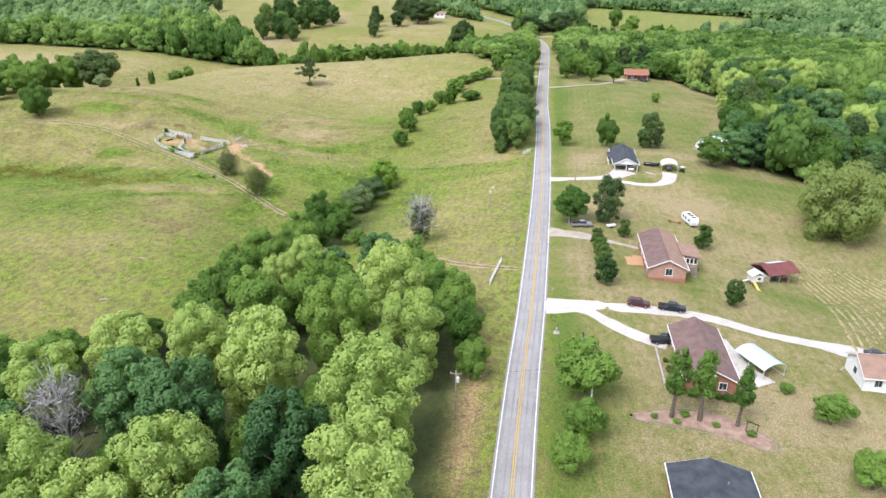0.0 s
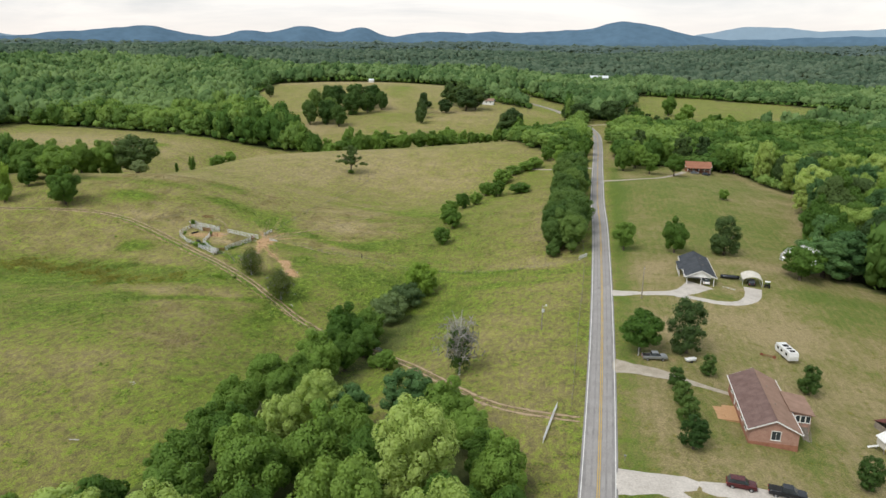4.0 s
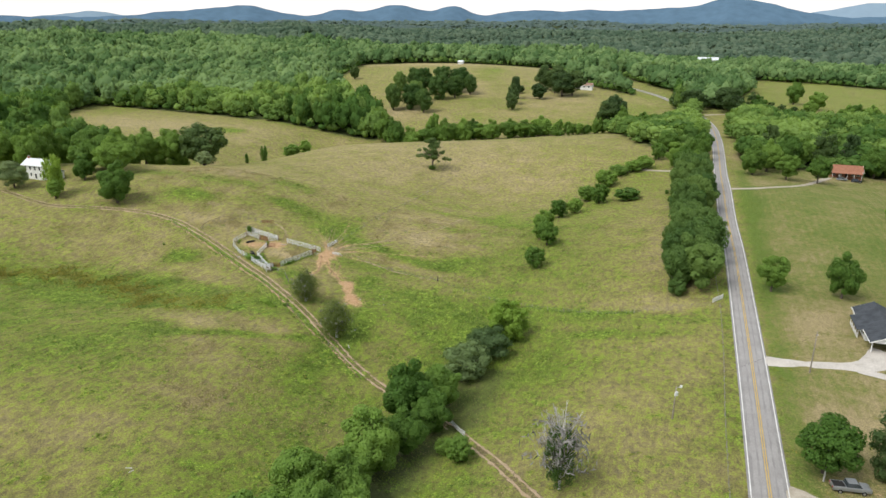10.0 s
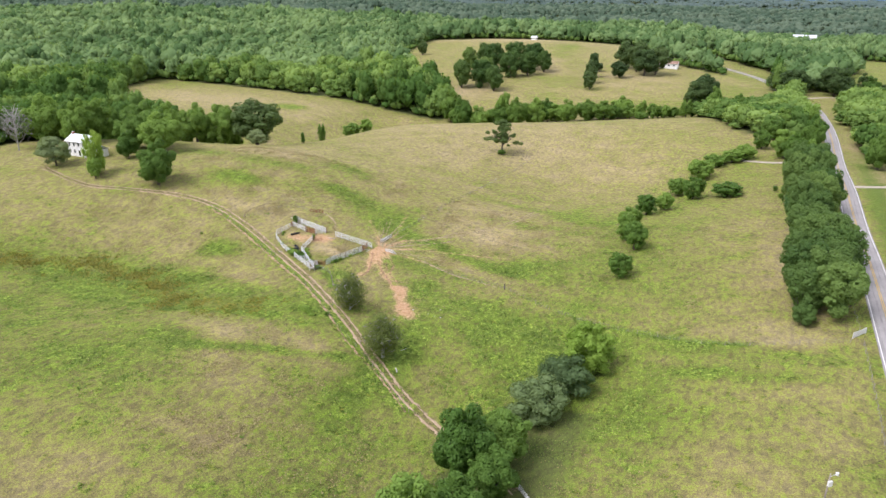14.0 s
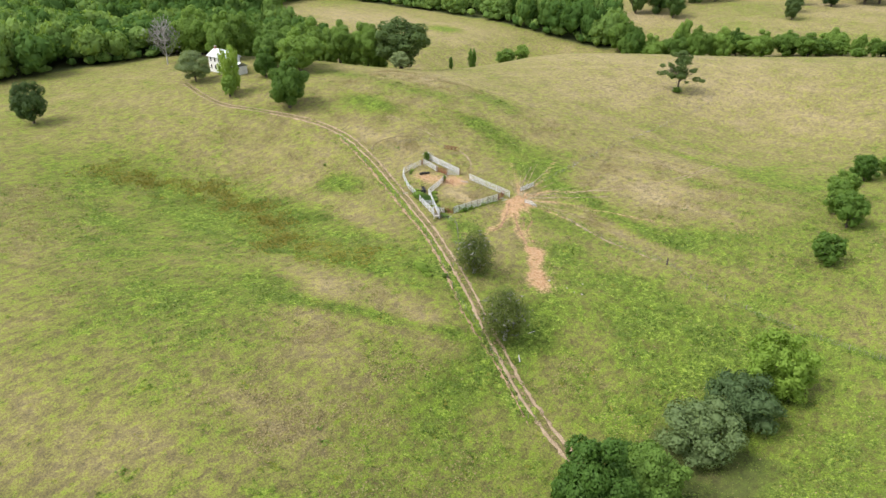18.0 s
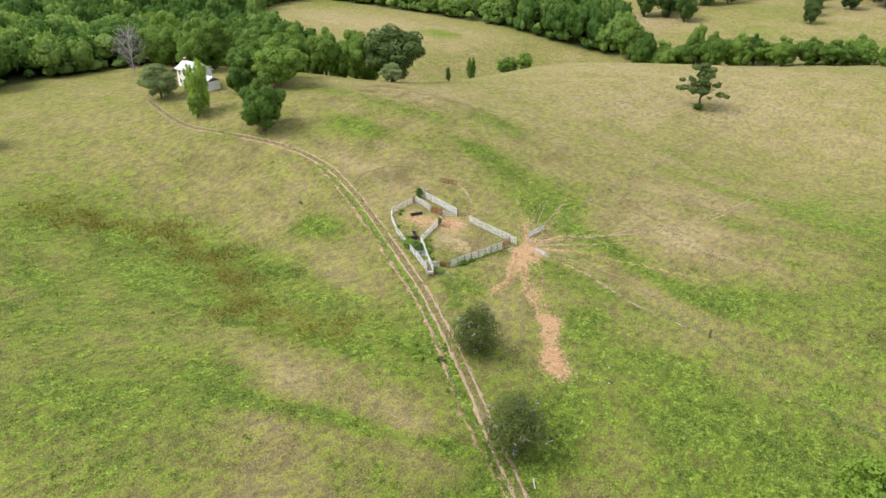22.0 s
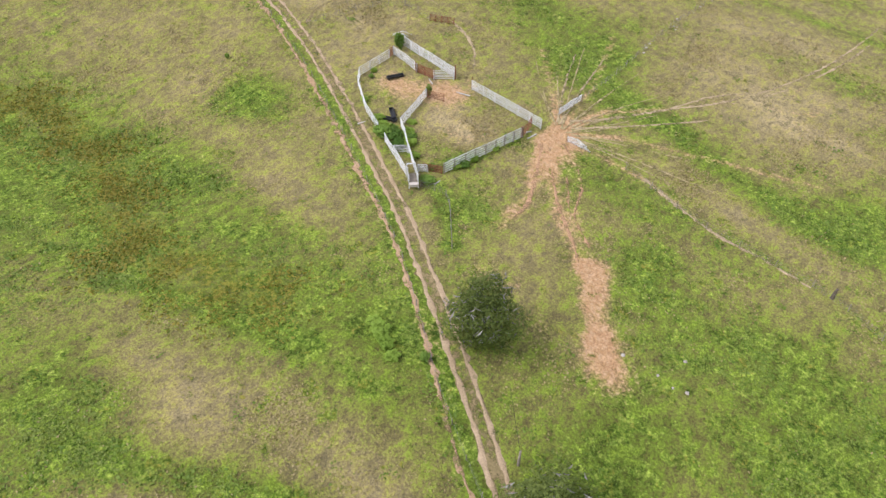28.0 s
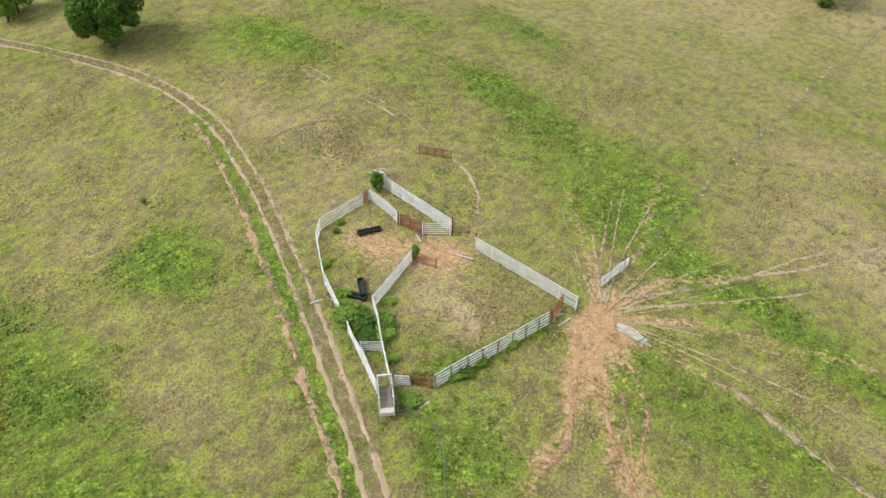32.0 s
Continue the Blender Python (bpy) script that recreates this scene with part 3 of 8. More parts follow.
FENCE_EAST = [(-133.2, 275.6), (-133, 288.4), (-133.5, 305), (-133, 323), (-132.3, 361), (-130.5, 399)]

# open land, as outlines in the plan; what lies beyond is wooded
PASTURE = [(-345, -400), (-345, 290), (-330, 385), (-445, 385), (-500, 515), (-373, 519), (-240, 523), (-236, 545), (-150, 552), (-75, 552), (-48, 470), (-14, 445), (-16, 640), (-36, 700), (-30, 720), (10, 690), (12, 640), (8, 560), (8, 436), (45, 452), (80, 462), (98, 396), (72, 285), (70, 262), (88, 250), (130, 238), (400, 225), (400, -400)]
HILL_FIELD = [(-236, 540), (-75, 548), (-42, 562), (-22, 640), (-40, 700), (-60, 735), (-140, 795), (-190, 935), (-430, 890), (-380, 711), (-300, 600)]
LANE_FIELD = [(-50, 700), (-95, 790), (-150, 855), (-110, 900), (-40, 800), (-12, 690)]
FAR_MEADOW = [(12, 655), (60, 640), (150, 690), (260, 770), (330, 900), (270, 1000), (140, 1080), (50, 1100), (30, 1000), (34, 880), (12, 760)]
HAZE_FIELD = [(-760, 1180), (-690, 1160), (-640, 1260), (-720, 1290)]
OPEN = [PASTURE, HILL_FIELD, LANE_FIELD, FAR_MEADOW, HAZE_FIELD]

# the edge of the woods beside the yards, where single trees are planted
WOOD_EDGE = [(68, 258), (72, 285), (98, 396), (80, 456), (120, 456), (150, 400), (150, 250), (92, 252)]


# ---------------------------------------------------------------- ground sheet
def steps(lo, hi, step, far_lo, far_hi, grow=1.16):
    """Even steps between lo and hi, growing outwards to the far edges."""
    mid = list(np.arange(lo, hi + 0.01, step))
    a, s = mid[0], step
    left = []
    while a > far_lo:
        s *= grow
        a -= s
        left.append(a)
    b, s = mid[-1], step
    right = []
    while b < far_hi:
        s *= grow
        b += s
        right.append(b)
    return left[::-1] + mid + right


def lushness(x, y):
    """How green and wet the grass grows: hollows, creek banks, damp patches."""
    belt = near_line(CREEK, x, y)
    # lush strips: hollows, creek banks, mown lawns
    lush = 0.36 + 0.26 * np.exp(-((belt / 22) ** 2))
    g = near_line(GULLY, x, y)
    lush += 0.30 * np.exp(-((g / 11) ** 2))
    lush += 0.10 * np.clip((-70 - x) / 20, 0, 1) * np.clip((225 - y) / 25, 0, 1) - 0.10 * np.exp(-(((x + 165) / 40) ** 2 + ((y - 330) / 60) ** 2))
    for cx, cy, a, b in ((-178, 318, 16, 7), (-148, 292, 14, 9), (-90, 330, 14, 6), (-205, 300, 15, 6), (-118, 262, 18, 5), (-96, 247, 16, 6), (-235, 300, 12, 5), (-98, 300, 14, 4), (-110, 335, 22, 2.5), (-125, 352, 22, 2.5), (-330, 474, 12, 9), (-30, 243, 26, 4), (-70, 235, 12, 12), (-100, 225, 6, 14), (-26, 233, 14, 3), (-88, 278, 12, 8), (-143, 194, 5, 4), (-126, 221, 5, 2.5), (-108.5, 251, 4, 5), (-87, 238, 8, 7), (-173, 241, 6, 4), (-185, 207, 14, 6), (-131, 244, 4, 3), (-136, 282, 10, 7), (-167, 297, 12, 5), (-202, 281, 12, 5), (-105, 313, 12, 5), (-98, 214, 5, 14), (-139, 251, 6, 3.5), (-163, 224, 26, 5)):
        lush += 0.42 * np.exp(-(((x - cx) / a) ** 2 + ((y - cy) / b) ** 2))
    for cx, cy, a, b in ((-25, 200, 14, 26), (-20, 250, 9, 7), (-100, 300, 18, 9), (-20, 290, 8, 30), (-185, 268, 14, 6), (-250, 590, 30, 16), (-300, 880, 90, 12), (-140, 620, 40, 10), (-150, 415, 80, 45), (-380, 465, 80, 35), (-215, 320, 24, 24), (-108, 296, 13, 9), (-107, 267.5, 9, 3.5), (-122, 209, 9, 4), (-140, 205, 10, 5), (-127, 192, 6, 3), (-112.5, 207, 3, 3)):
        lush -= 0.24 * np.exp(-(((x - cx) / a) ** 2 + ((y - cy) / b) ** 2))
    for pts, w in (([(-128, 279.5), (-120, 279.7), (-112, 276.3), (-102.7, 274.1), (-90, 272)], 2.6), ([(-137, 192), (-134.6, 193), (-124, 199), (-115, 203.5), (-106, 208.5)], 1.8), ([(-58, 249.5), (-39.3, 245.7), (-27.3, 245.5)], 1.2), ([(-138.9, 248.5), (-136.8, 254.5), (-135.6, 259.5)], 1.2), ([(-138, 244), (-136, 243), (-131, 239), (-128.4, 236.6)], 1.2)):
        lush += 0.5 * np.exp(-((near_line(pts, x, y) / w) ** 2))
    for cx, cy, a, b, k in ((-150, 182, 24, 13, 0.24), (-192, 196, 26, 14, 0.2), (-97, 196, 4.5, 12, 0.3), (-112, 174, 13, 13, -0.34), (-122, 187, 8, 6, -0.22), (-128, 150, 26, 12, -0.2), (-115, 205, 8, 4, -0.26), (-132, 201, 9, 3, -0.22), (-171, 243, 9, 5, 0.3), (-197, 190, 13, 2.2, 0.36), (-182, 182, 12, 2.5, 0.3), (-150, 229, 8, 4, -0.2), (-92, 345, 5, 9, 0.3), (-112, 316, 17, 16, -0.24), (-78, 228, 13, 15, 0.14), (-45, 215, 11, 14, 0.24), (-30, 192, 9, 16, -0.12), (-52, 165, 8, 10, 0.3), (-142.5, 256, 6, 6, -0.42), (-168, 262, 6, 9, -0.25), (-199, 283, 7, 3.5, 0.34), (-190, 303, 7, 3, 0.3), (-169, 298, 3.5, 3.5, 0.34), (-187, 324, 6, 3, 0.2), (-175, 321, 5, 3, 0.2), (-137, 290, 5, 8, 0.3), (-120, 280.5, 9, 2.4, 0.3), (-147, 247.5, 2.4, 2.4, 0.4), (-122, 166, 38, 24, 0.16), (-27, 197, 15, 30, 0.26)):
        lush += k * np.exp(-(((x - cx) / a) ** 2 + ((y - cy) / b) ** 2))
    lush += 0.55 * np.exp(-((near_line([(-210, 211.5), (-203, 214.5), (-190, 215), (-178, 214.5), (-166, 210), (-155, 207.5), (-146, 210), (-130, 214.5)], x, y) / 1.7) ** 2))
    lush += 0.5 * np.exp(-((near_line([(a - 0.6, b + 1.4) for a, b in ERODED], x, y) / 1.3) ** 2))
    lush += 0.28 * np.exp(-(((np.abs(x + 1) - 5.5) / 2.5) ** 2)) * (y > 60) * (y < 430)
    lush -= 0.04 * np.clip((y - 320) / 60, 0, 1) * (x < -20)
    lush += 0.16 * inside([(4, 262), (60, 262), (90, 396), (70, 450), (4, 380)], x, y)
    for cx, cy, a, b in ((7, 330, 2.5, 70), (75, 238, 26, 5), (14, 124, 5, 3), (33, 224, 5, 3), (6, 122, 4, 10), (62, 150, 14, 8), (10, 100, 6, 16), (36, 150, 4, 16), (70, 225, 14, 10)):
        lush += 0.30 * np.exp(-(((x - cx) / a) ** 2 + ((y - cy) / b) ** 2))
    for cx, cy, a, b in ((8, 155, 4, 16), (45, 206, 16, 7), (40, 100, 12, 8), (66, 180, 14, 10), (15, 245, 6, 9), (50, 262, 10, 6), (24, 138, 10, 2.5), (14, 200, 8, 6)):
        lush -= 0.26 * np.exp(-(((x - cx) / a) ** 2 + ((y - cy) / b) ** 2))
    for cx, cy, a, b, k in ((-470, 505, 90, 26, 0.2), (-300, 528, 60, 14, 0.22), (-275, 470, 30, 26, 0.2), (-300, 430, 30, 22, 0.14), (-242, 835, 16, 40, 0.34), (-232, 770, 14, 26, 0.3), (-234, 735, 12, 30, -0.34), (-216, 690, 16, 22, -0.26), (-330, 890, 110, 34, -0.3), (-290, 760, 30, 26, 0.16), (-200, 660, 22, 20, 0.28), (-110, 600, 40, 26, 0.24), (-62, 640, 24, 60, 0.3), (-130, 690, 40, 14, -0.22), (-150, 655, 26, 8, -0.2), (-185, 600, 14, 14, 0.2)):
        lush += k * np.exp(-(((x - cx) / a) ** 2 + ((y - cy) / b) ** 2))
    lush -= 0.05 * inside([(-450, 380), (-500, 520), (-236, 530), (-225, 480), (-260, 400), (-330, 385)], x, y) + 0.04 * inside(HILL_FIELD, x, y)
    lush += 0.5 * np.exp(-(((x + 330) / 12) ** 2 + ((y - 474) / 8) ** 2))
    lush += 0.16 * inside(FAR_MEADOW, x, y) + 0.12 * inside(LANE_FIELD, x, y)
    return lush


def bareness(x, y):
    """Where hooves and wheels have worn the grass off."""
    # bare red clay
    bare = np.zeros(x.shape)
    for cx, cy, a, b, k in ((-131, 264, 3.6, 3.4, 0.95), (-128.5, 258, 3.2, 4.6, 0.46), (-121, 251, 4.4, 4, 0.26), (-113.2, 245.3, 2.3, 2.3, 0.85), (-110.8, 241.5, 1.4, 2.4, 0.7), (-107.6, 236.6, 1.9, 2.2, 0.8), (-104.4, 233.6, 3.2, 2.6, 0.85), (-123.5, 236.6, 1.0, 0.9, 0.6), (-168, 228.5, 2.6, 1.8, 0.22), (-147, 227.4, 3.4, 1.8, 0.22), (-156.5, 258, 4.8, 3.2, 0.82), (-149.5, 261.8, 4.2, 3.6, 0.95), (-113.5, 233, 2.2, 3.5, 0.42), (-119.5, 236.5, 2.0, 2.0, 0.4), (-142, 255, 6, 4.5, 0.36), (-127, 270, 10, 3, 0.2), (-120, 225, 4, 2.5, 0.2), (-109, 149, 3.5, 1.2, 0.5), (-130, 247, 4, 1.5, 0.36), (-16, 148, 9, 2.2, 0.35), (-12.5, 98, 3.6, 26, 0.68), (-8.5, 82, 3.0, 22, 0.5), (-12, 143, 3, 5, 0.35), (17.5, 157.5, 2.5, 2, 0.5), (40, 203, 12, 3, 0.25), (13, 181, 8, 4, 0.55), (-8.5, 290, 1.4, 30, 0.5), (-168, 273, 6, 2, 0.35), (-62, 207, 2.5, 1.5, 0.5), (74, 262, 6, 5, 0.45), (6, 150, 1.2, 24, 0.32), (-725, 1225, 40, 45, 0.75)):
        bare += k * np.exp(-(((x - cx) / a) ** 2 + ((y - cy) / b) ** 2))
    for pts, w, k in (([(-132, 263), (-130, 258), (-126.5, 250.4), (-126.4, 243.4)], 0.9, 0.62), ([(-130.5, 262), (-126.5, 256.7), (-122.1, 251.3), (-117.5, 247.3), (-114.4, 244.8)], 0.9, 0.58), ([(-129.6, 264), (-124.8, 260.7), (-122.3, 257.6), (-120.2, 252.3), (-115.7, 248.7)], 0.8, 0.36), ([(-132, 266), (-129, 276), (-122, 284)], 0.75, 0.58), ([(-132, 267), (-134, 280), (-139, 296)], 0.75, 0.58), ([(-131, 266), (-124, 272), (-112, 277), (-96, 282)], 0.75, 0.58), ([(-130, 265), (-118, 266), (-108, 264)], 0.75, 0.58), ([(-132, 267), (-138, 274), (-146, 283)], 0.75, 0.58), ([(-112, 300), (-100, 316), (-88, 318)], 0.6, 0.5), ([(-110, 296), (-96, 303), (-86, 302)], 0.6, 0.5), ([(-131, 266), (-128, 285), (-112, 300), (-92, 312)], 0.8, 0.33), ([(-133, 268), (-143, 285), (-152, 296)], 0.8, 0.3), ([(-106, 264), (-89, 260), (-74, 254)], 0.9, 0.28), ([(-160, 279), (-152, 272), (-148, 266)], 0.9, 0.35)):
        bare += k * np.exp(-((near_line(pts, x, y) / w) ** 2))
    bare += 0.6 * np.exp(-((near_line([(-113.5, 245.5), (-110.4, 240.4), (-106, 235.5)], x, y) / 1.8) ** 2))
    t = near_line(TRACK, x, y)
    bare += 0.22 * np.exp(-((t / 1.5) ** 2))
    bare += 0.30 * np.exp(-((near_line(ERODED, x, y) / 0.8) ** 2))
    return bare


def build_ground():
    def line(coarse_lo, coarse_hi, fine_lo, fine_hi, far_lo, far_hi):
        c = np.array(steps(coarse_lo, coarse_hi, 5.0, far_lo, far_hi))
        return np.array(sorted([v for v in c if not fine_lo - 2 < v < fine_hi + 2] + list(np.arange(fine_lo, fine_hi, 1.1))))

    xs = line(-460, 150, -215, -60, -4800, 4800)
    ys = line(-60, 720, 190, 300, -1500, 4900)
    x, y = np.meshgrid(xs, ys)
    z = land(x, y)
    rough = np.array([[noise.noise((a * 0.11, b * 0.11, 0.3)) for a in xs] for b in ys])
    on_road = np.minimum(near_line(ROAD, x, y), near_line(TRACK, x, y) + 3)
    near = np.clip((600 - np.hypot(x + 50, y - 200)) / 200, 0, 1)
    z = z + 0.16 * rough * near * np.clip((on_road - 5) / 6, 0, 1)
    shape = x.shape
    x, y, z = x.ravel(), y.ravel(), z.ravel()
    n, m = shape[1], shape[0]
    i = np.arange(m - 1)[:, None] * n + np.arange(n - 1)
    faces = np.stack([i, i + 1, i + n + 1, i + n], -1).reshape(-1, 4)

    # where the land is wooded
    wood = np.ones(x.shape)
    for poly in OPEN:
        wood[inside(poly, x, y)] = 0
    wood[np.hypot(x, y - 200) > 2600] = 1
    belt = near_line(CREEK, x, y)
    wood = np.maximum(wood, ((belt < 9) & (y > 150) & (y < 215)) * 0.7)
    wood = np.maximum(wood, inside(BELT, x, y) * 1.0)
    lush, bare = lushness(x, y), bareness(x, y)
    g = near_line(GULLY, x, y)
    sedge = 0.5 * np.exp(-((g / 4.6) ** 2)) * (x < -135)
    lawn = np.clip((x - 2.5) / 3, 0, 1) * (y < 470) * (x < 120) * (1 - wood)
    ob = link_mesh("ground", np.c_[x, y, z], faces, M["ground"], smooth=True, attrs={"wood": wood, "lush": lush, "bare": bare, "sedge": sedge, "lawn": lawn})
    tagged(ob, "rolling pasture of dry tan and green summer grass", "ground", kind="structure")


BELT = [(-14, 60), (-14, 94), (-10.5, 104), (-10.5, 122), (-19, 130), (-26, 142), (-40, 147), (-45, 139), (-54, 146), (-58, 160), (-58, 178), (-64, 188), (-73, 182), (-75, 160), (-75, 135), (-78, 120), (-84, 104), (-98, 97), (-112, 89), (-135, 80), (-135, -20), (-14, -20)]
build_ground()

road = ribbon("road", ROAD, 6.3, M["asphalt"], 0.10, step=2.0, camber=0.06)
tagged(road, "grey asphalt country road with worn wheel tracks", "road", kind="structure")
for off, w, key, nm in ((-1.75, 0.8, "worn_asphalt", "wheel_track"), (-0.75, 0.6, "worn_asphalt", "wheel_track"), (0.75, 0.6, "worn_asphalt", "wheel_track"), (1.75, 0.8, "worn_asphalt", "wheel_track"), (-2.75, 0.17, "white_paint", "edge_line"), (2.75, 0.17, "white_paint", "edge_line"), (-0.17, 0.15, "yellow_paint", "centre_line"), (0.17, 0.15, "yellow_paint", "centre_line")):
    crown = 0.10 + 0.06 * (1 - (off / 3.15) ** 2)
    ln = ribbon(nm, ROAD, w, M[key], crown + (0.012 if nm == "wheel_track" else 0.022), shift=off, step=2.0, skirt=0.0, ragged=0.05 if nm == "wheel_track" else 0.0, seed=int(off * 10) + 60)
    ln.parent = road
DRIVES = (
    ("driveway", "concrete", [(1, 129.7), (4.5, 129.8), (10, 130.4), (21, 131), (35, 130.5), (46, 126.6), (57, 124.6), (64, 122.5)], (7.5, 5.0, 4.0, 3.6, 3.4, 3.2, 3.4, 8.0), "pale concrete driveway running from the road past the brick house"),
    ("driveway", "concrete", [(9, 129.2), (12.5, 126.6), (17.2, 121.9), (21, 119), (25.5, 117.2)], (3.2, 3.6, 3.4, 3.6, 4.0), "pale concrete spur leading to the brick house"),
    ("driveway", "gravel", [(1, 173.5), (5, 173), (10, 172), (15, 170.5), (20, 168.4), (25.5, 166.6)], (8.0, 5.0, 5.0, 2.6, 1.8, 1.5), "worn gravel driveway beside a row of round bushes"),
    ("driveway", "concrete", [(1, 221.5), (6, 221.5), (15, 222.8), (22, 225), (28, 232.5)], (5.0, 2.8, 3.0, 5.5, 8.5), "pale concrete driveway up to the carport"),
    ("driveway", "concrete", [(20, 222.5), (27, 220.6), (33, 219.9), (39, 223), (42, 228.5), (43, 235)], (2.6, 2.4, 2.6, 3.4, 4.4, 5.0), "pale loop of driveway leading to a canopy"),
    ("driveway", "gravel", [(-1, 377), (8, 379), (18, 387), (30, 402), (45, 436)], (4.0, 2.6, 2.4, 2.4, 3.0), "pale gravel lane curving up to the farm building"),
    ("driveway", "gravel", [(-4, 421), (-14, 421), (-28, 417), (-42, 419)], (5.0, 2.6, 2.4, 2.0), "pale farm lane leaving the road"),
    ("driveway", "gravel", [(-12, 655), (2, 668), (20, 672), (36, 668)], (4.0, 3.0, 3.0, 6.0), "pale gravel yard drive off the road"),
    ("patio", "concrete", [(35.8, 121.5), (37.5, 112), (40.5, 106.5)], (2.8, 4.2, 5.5), "pale concrete yard slab beside the brick house"),
)
for k, (nm, key, pts, w, lab) in enumerate(DRIVES):
    tagged(ribbon(nm, pts, w, M[key], 0.07 + 0.012 * (k % 3), ragged=0.07, step=1.0, seed=k), lab, "driveway", kind="structure")
tagged(ribbon("track", TRACK, (3.2, 3.0, 2.8, 2.7, 2.6, 2.4, 2.2), M["track_patchy"], 0.03, ragged=0.22, step=0.8, seed=19), "brown earth farm track across the pasture", "track", kind="structure")
for k, off in enumerate((-0.8, 0.8)):
    tagged(ribbon("track", TRACK, (0.75, 0.6, 0.55, 0.5, 0.45, 0.4, 0.3), M["rut_patchy"], 0.055, shift=off, ragged=0.14, step=0.8, seed=20 + k), "pale dusty wheel rut across the pasture", "track", "wheel ruts of the farm track", "structure")
tagged(ribbon("eroded_ditch", ERODED, (0.3, 0.4, 0.45, 0.55, 0.6, 0.55, 0.4), M["ditch_patchy"], 0.04, ragged=0.3, step=0.7, seed=31), "strip of washed red clay beside the farm track", "track", kind="structure")
for k, (pts, w) in enumerate((
    ([(-132, 269.5), (-127.8, 274.7), (-122, 284.2), (-116.8, 291.7), (-112.2, 301.4), (-108.2, 313.1)], 0.42),
    ([(-130.3, 268.7), (-121.5, 279.2), (-114.6, 288.1), (-109.4, 295.8)], 0.34),
    ([(-122, 284.2), (-118.5, 292.5), (-113.5, 299)], 0.3),
    ([(-117, 266), (-113.7, 265), (-105.3, 262.6), (-97.9, 262.2), (-91.8, 261.2)], 0.45),
    ([(-131.9, 262), (-129.8, 258), (-126.3, 250.4), (-125.9, 246.3), (-126.2, 242.9)], 0.5),
    ([(-130.5, 262.1), (-126.5, 256.7), (-122.4, 252), (-118.2, 248.3), (-115.5, 245.4)], 0.45),
    ([(-129.6, 264.3), (-124.8, 260.7), (-122.3, 257.6), (-120.2, 252.3), (-115.7, 248.7)], 0.35),
    ([(-129.1, 262.5), (-125.1, 258.1), (-121.5, 253)], 0.35),
    ([(-179.8, 259.9), (-181.3, 264.5), (-179.6, 270.3), (-176, 274.2), (-172.0, 275.6), (-166, 275.0)], 0.6), ([(-133, 268), (-137, 276), (-141, 286)], 0.25), ([(-132.5, 268), (-134.6, 277), (-137, 290)], 0.25),
    ([(-190.8, 278.1), (-184.3, 278.2), (-174.5, 279.3), (-163.5, 278.1)], 0.3), ([(-190.6, 279.4), (-184.1, 279.6), (-174.3, 280.6), (-164, 279.2)], 0.25), ([(-161.9, 277.8), (-157.6, 276.4), (-154.0, 274.2), (-151, 270.5)], 0.4),
    ([(-116.8, 291.7), (-111.5, 303), (-107.5, 317), (-105.4, 332), (-104.6, 344)], 0.4), ([(-115.2, 293.0), (-109.8, 304), (-105.9, 318), (-103.8, 333)], 0.35))):
    tagged(ribbon("cattle_path", pts, (w * 1.5, w, w, w * 0.5), M["clay_patchy" if 3 < k < 8 else "track_patchy" if k == 8 else "dust_patchy"], 0.05, ragged=0.13, step=0.5, seed=90 + k), "narrow trodden cattle path over the dry grass", "path", "cattle paths", "structure")
fan_rng = np.random.default_rng(64)
for k in range(15):
    a = radians(8 + 9.6 * k + fan_rng.uniform(-4, 4))
    far, bow = fan_rng.uniform(9, 26), fan_rng.uniform(-0.12, 0.12)
    pts = [(-131.5 + f * far * math.cos(a + bow * f), 266 + f * far * math.sin(a + bow * f)) for f in (0.12, 0.4, 0.7, 1.0)]
    tagged(ribbon("cattle_path", pts, (0.3, 0.24, 0.18, 0.1), M["straw_patchy"], 0.045, ragged=0.06, step=0.5, seed=140 + k), "faint line of flattened straw where cattle walk", "path", "cattle paths", "structure")
bed = ribbon("flower_bed", [(17, 93.6), (23, 94.2), (30, 93.6), (37, 89.6)], (1.6, 4.2, 5.2, 3.4), M["mulch"], 0.08, ragged=0.12, step=0.8, seed=40)
tagged(bed, "long red mulch flower bed under three slim trees", "flower bed")


# ---------------------------------------------------------------- woods
def ico(level):
    bm = bmesh.new()
    bmesh.ops.create_icosphere(bm, subdivisions=level, radius=1.0)
    v = np.array([p.co[:] for p in bm.verts])
    f = np.array([[p.index for p in q.verts] for q in bm.faces])
    bm.free()
    return v, f


def dome(level, low, rng, bumpy):
    """A lumpy crown without its underside."""
    v, f = ico(level)
    keep = (v[f].mean(1)[:, 2] > low)
    f = f[keep]
    used = np.unique(f)
    back = np.full(len(v), -1)
    back[used] = np.arange(len(used))
    v, f = v[used], back[f]
    v = v * (1 + bumpy * rng.normal(size=(len(v), 1)))
    return v, f


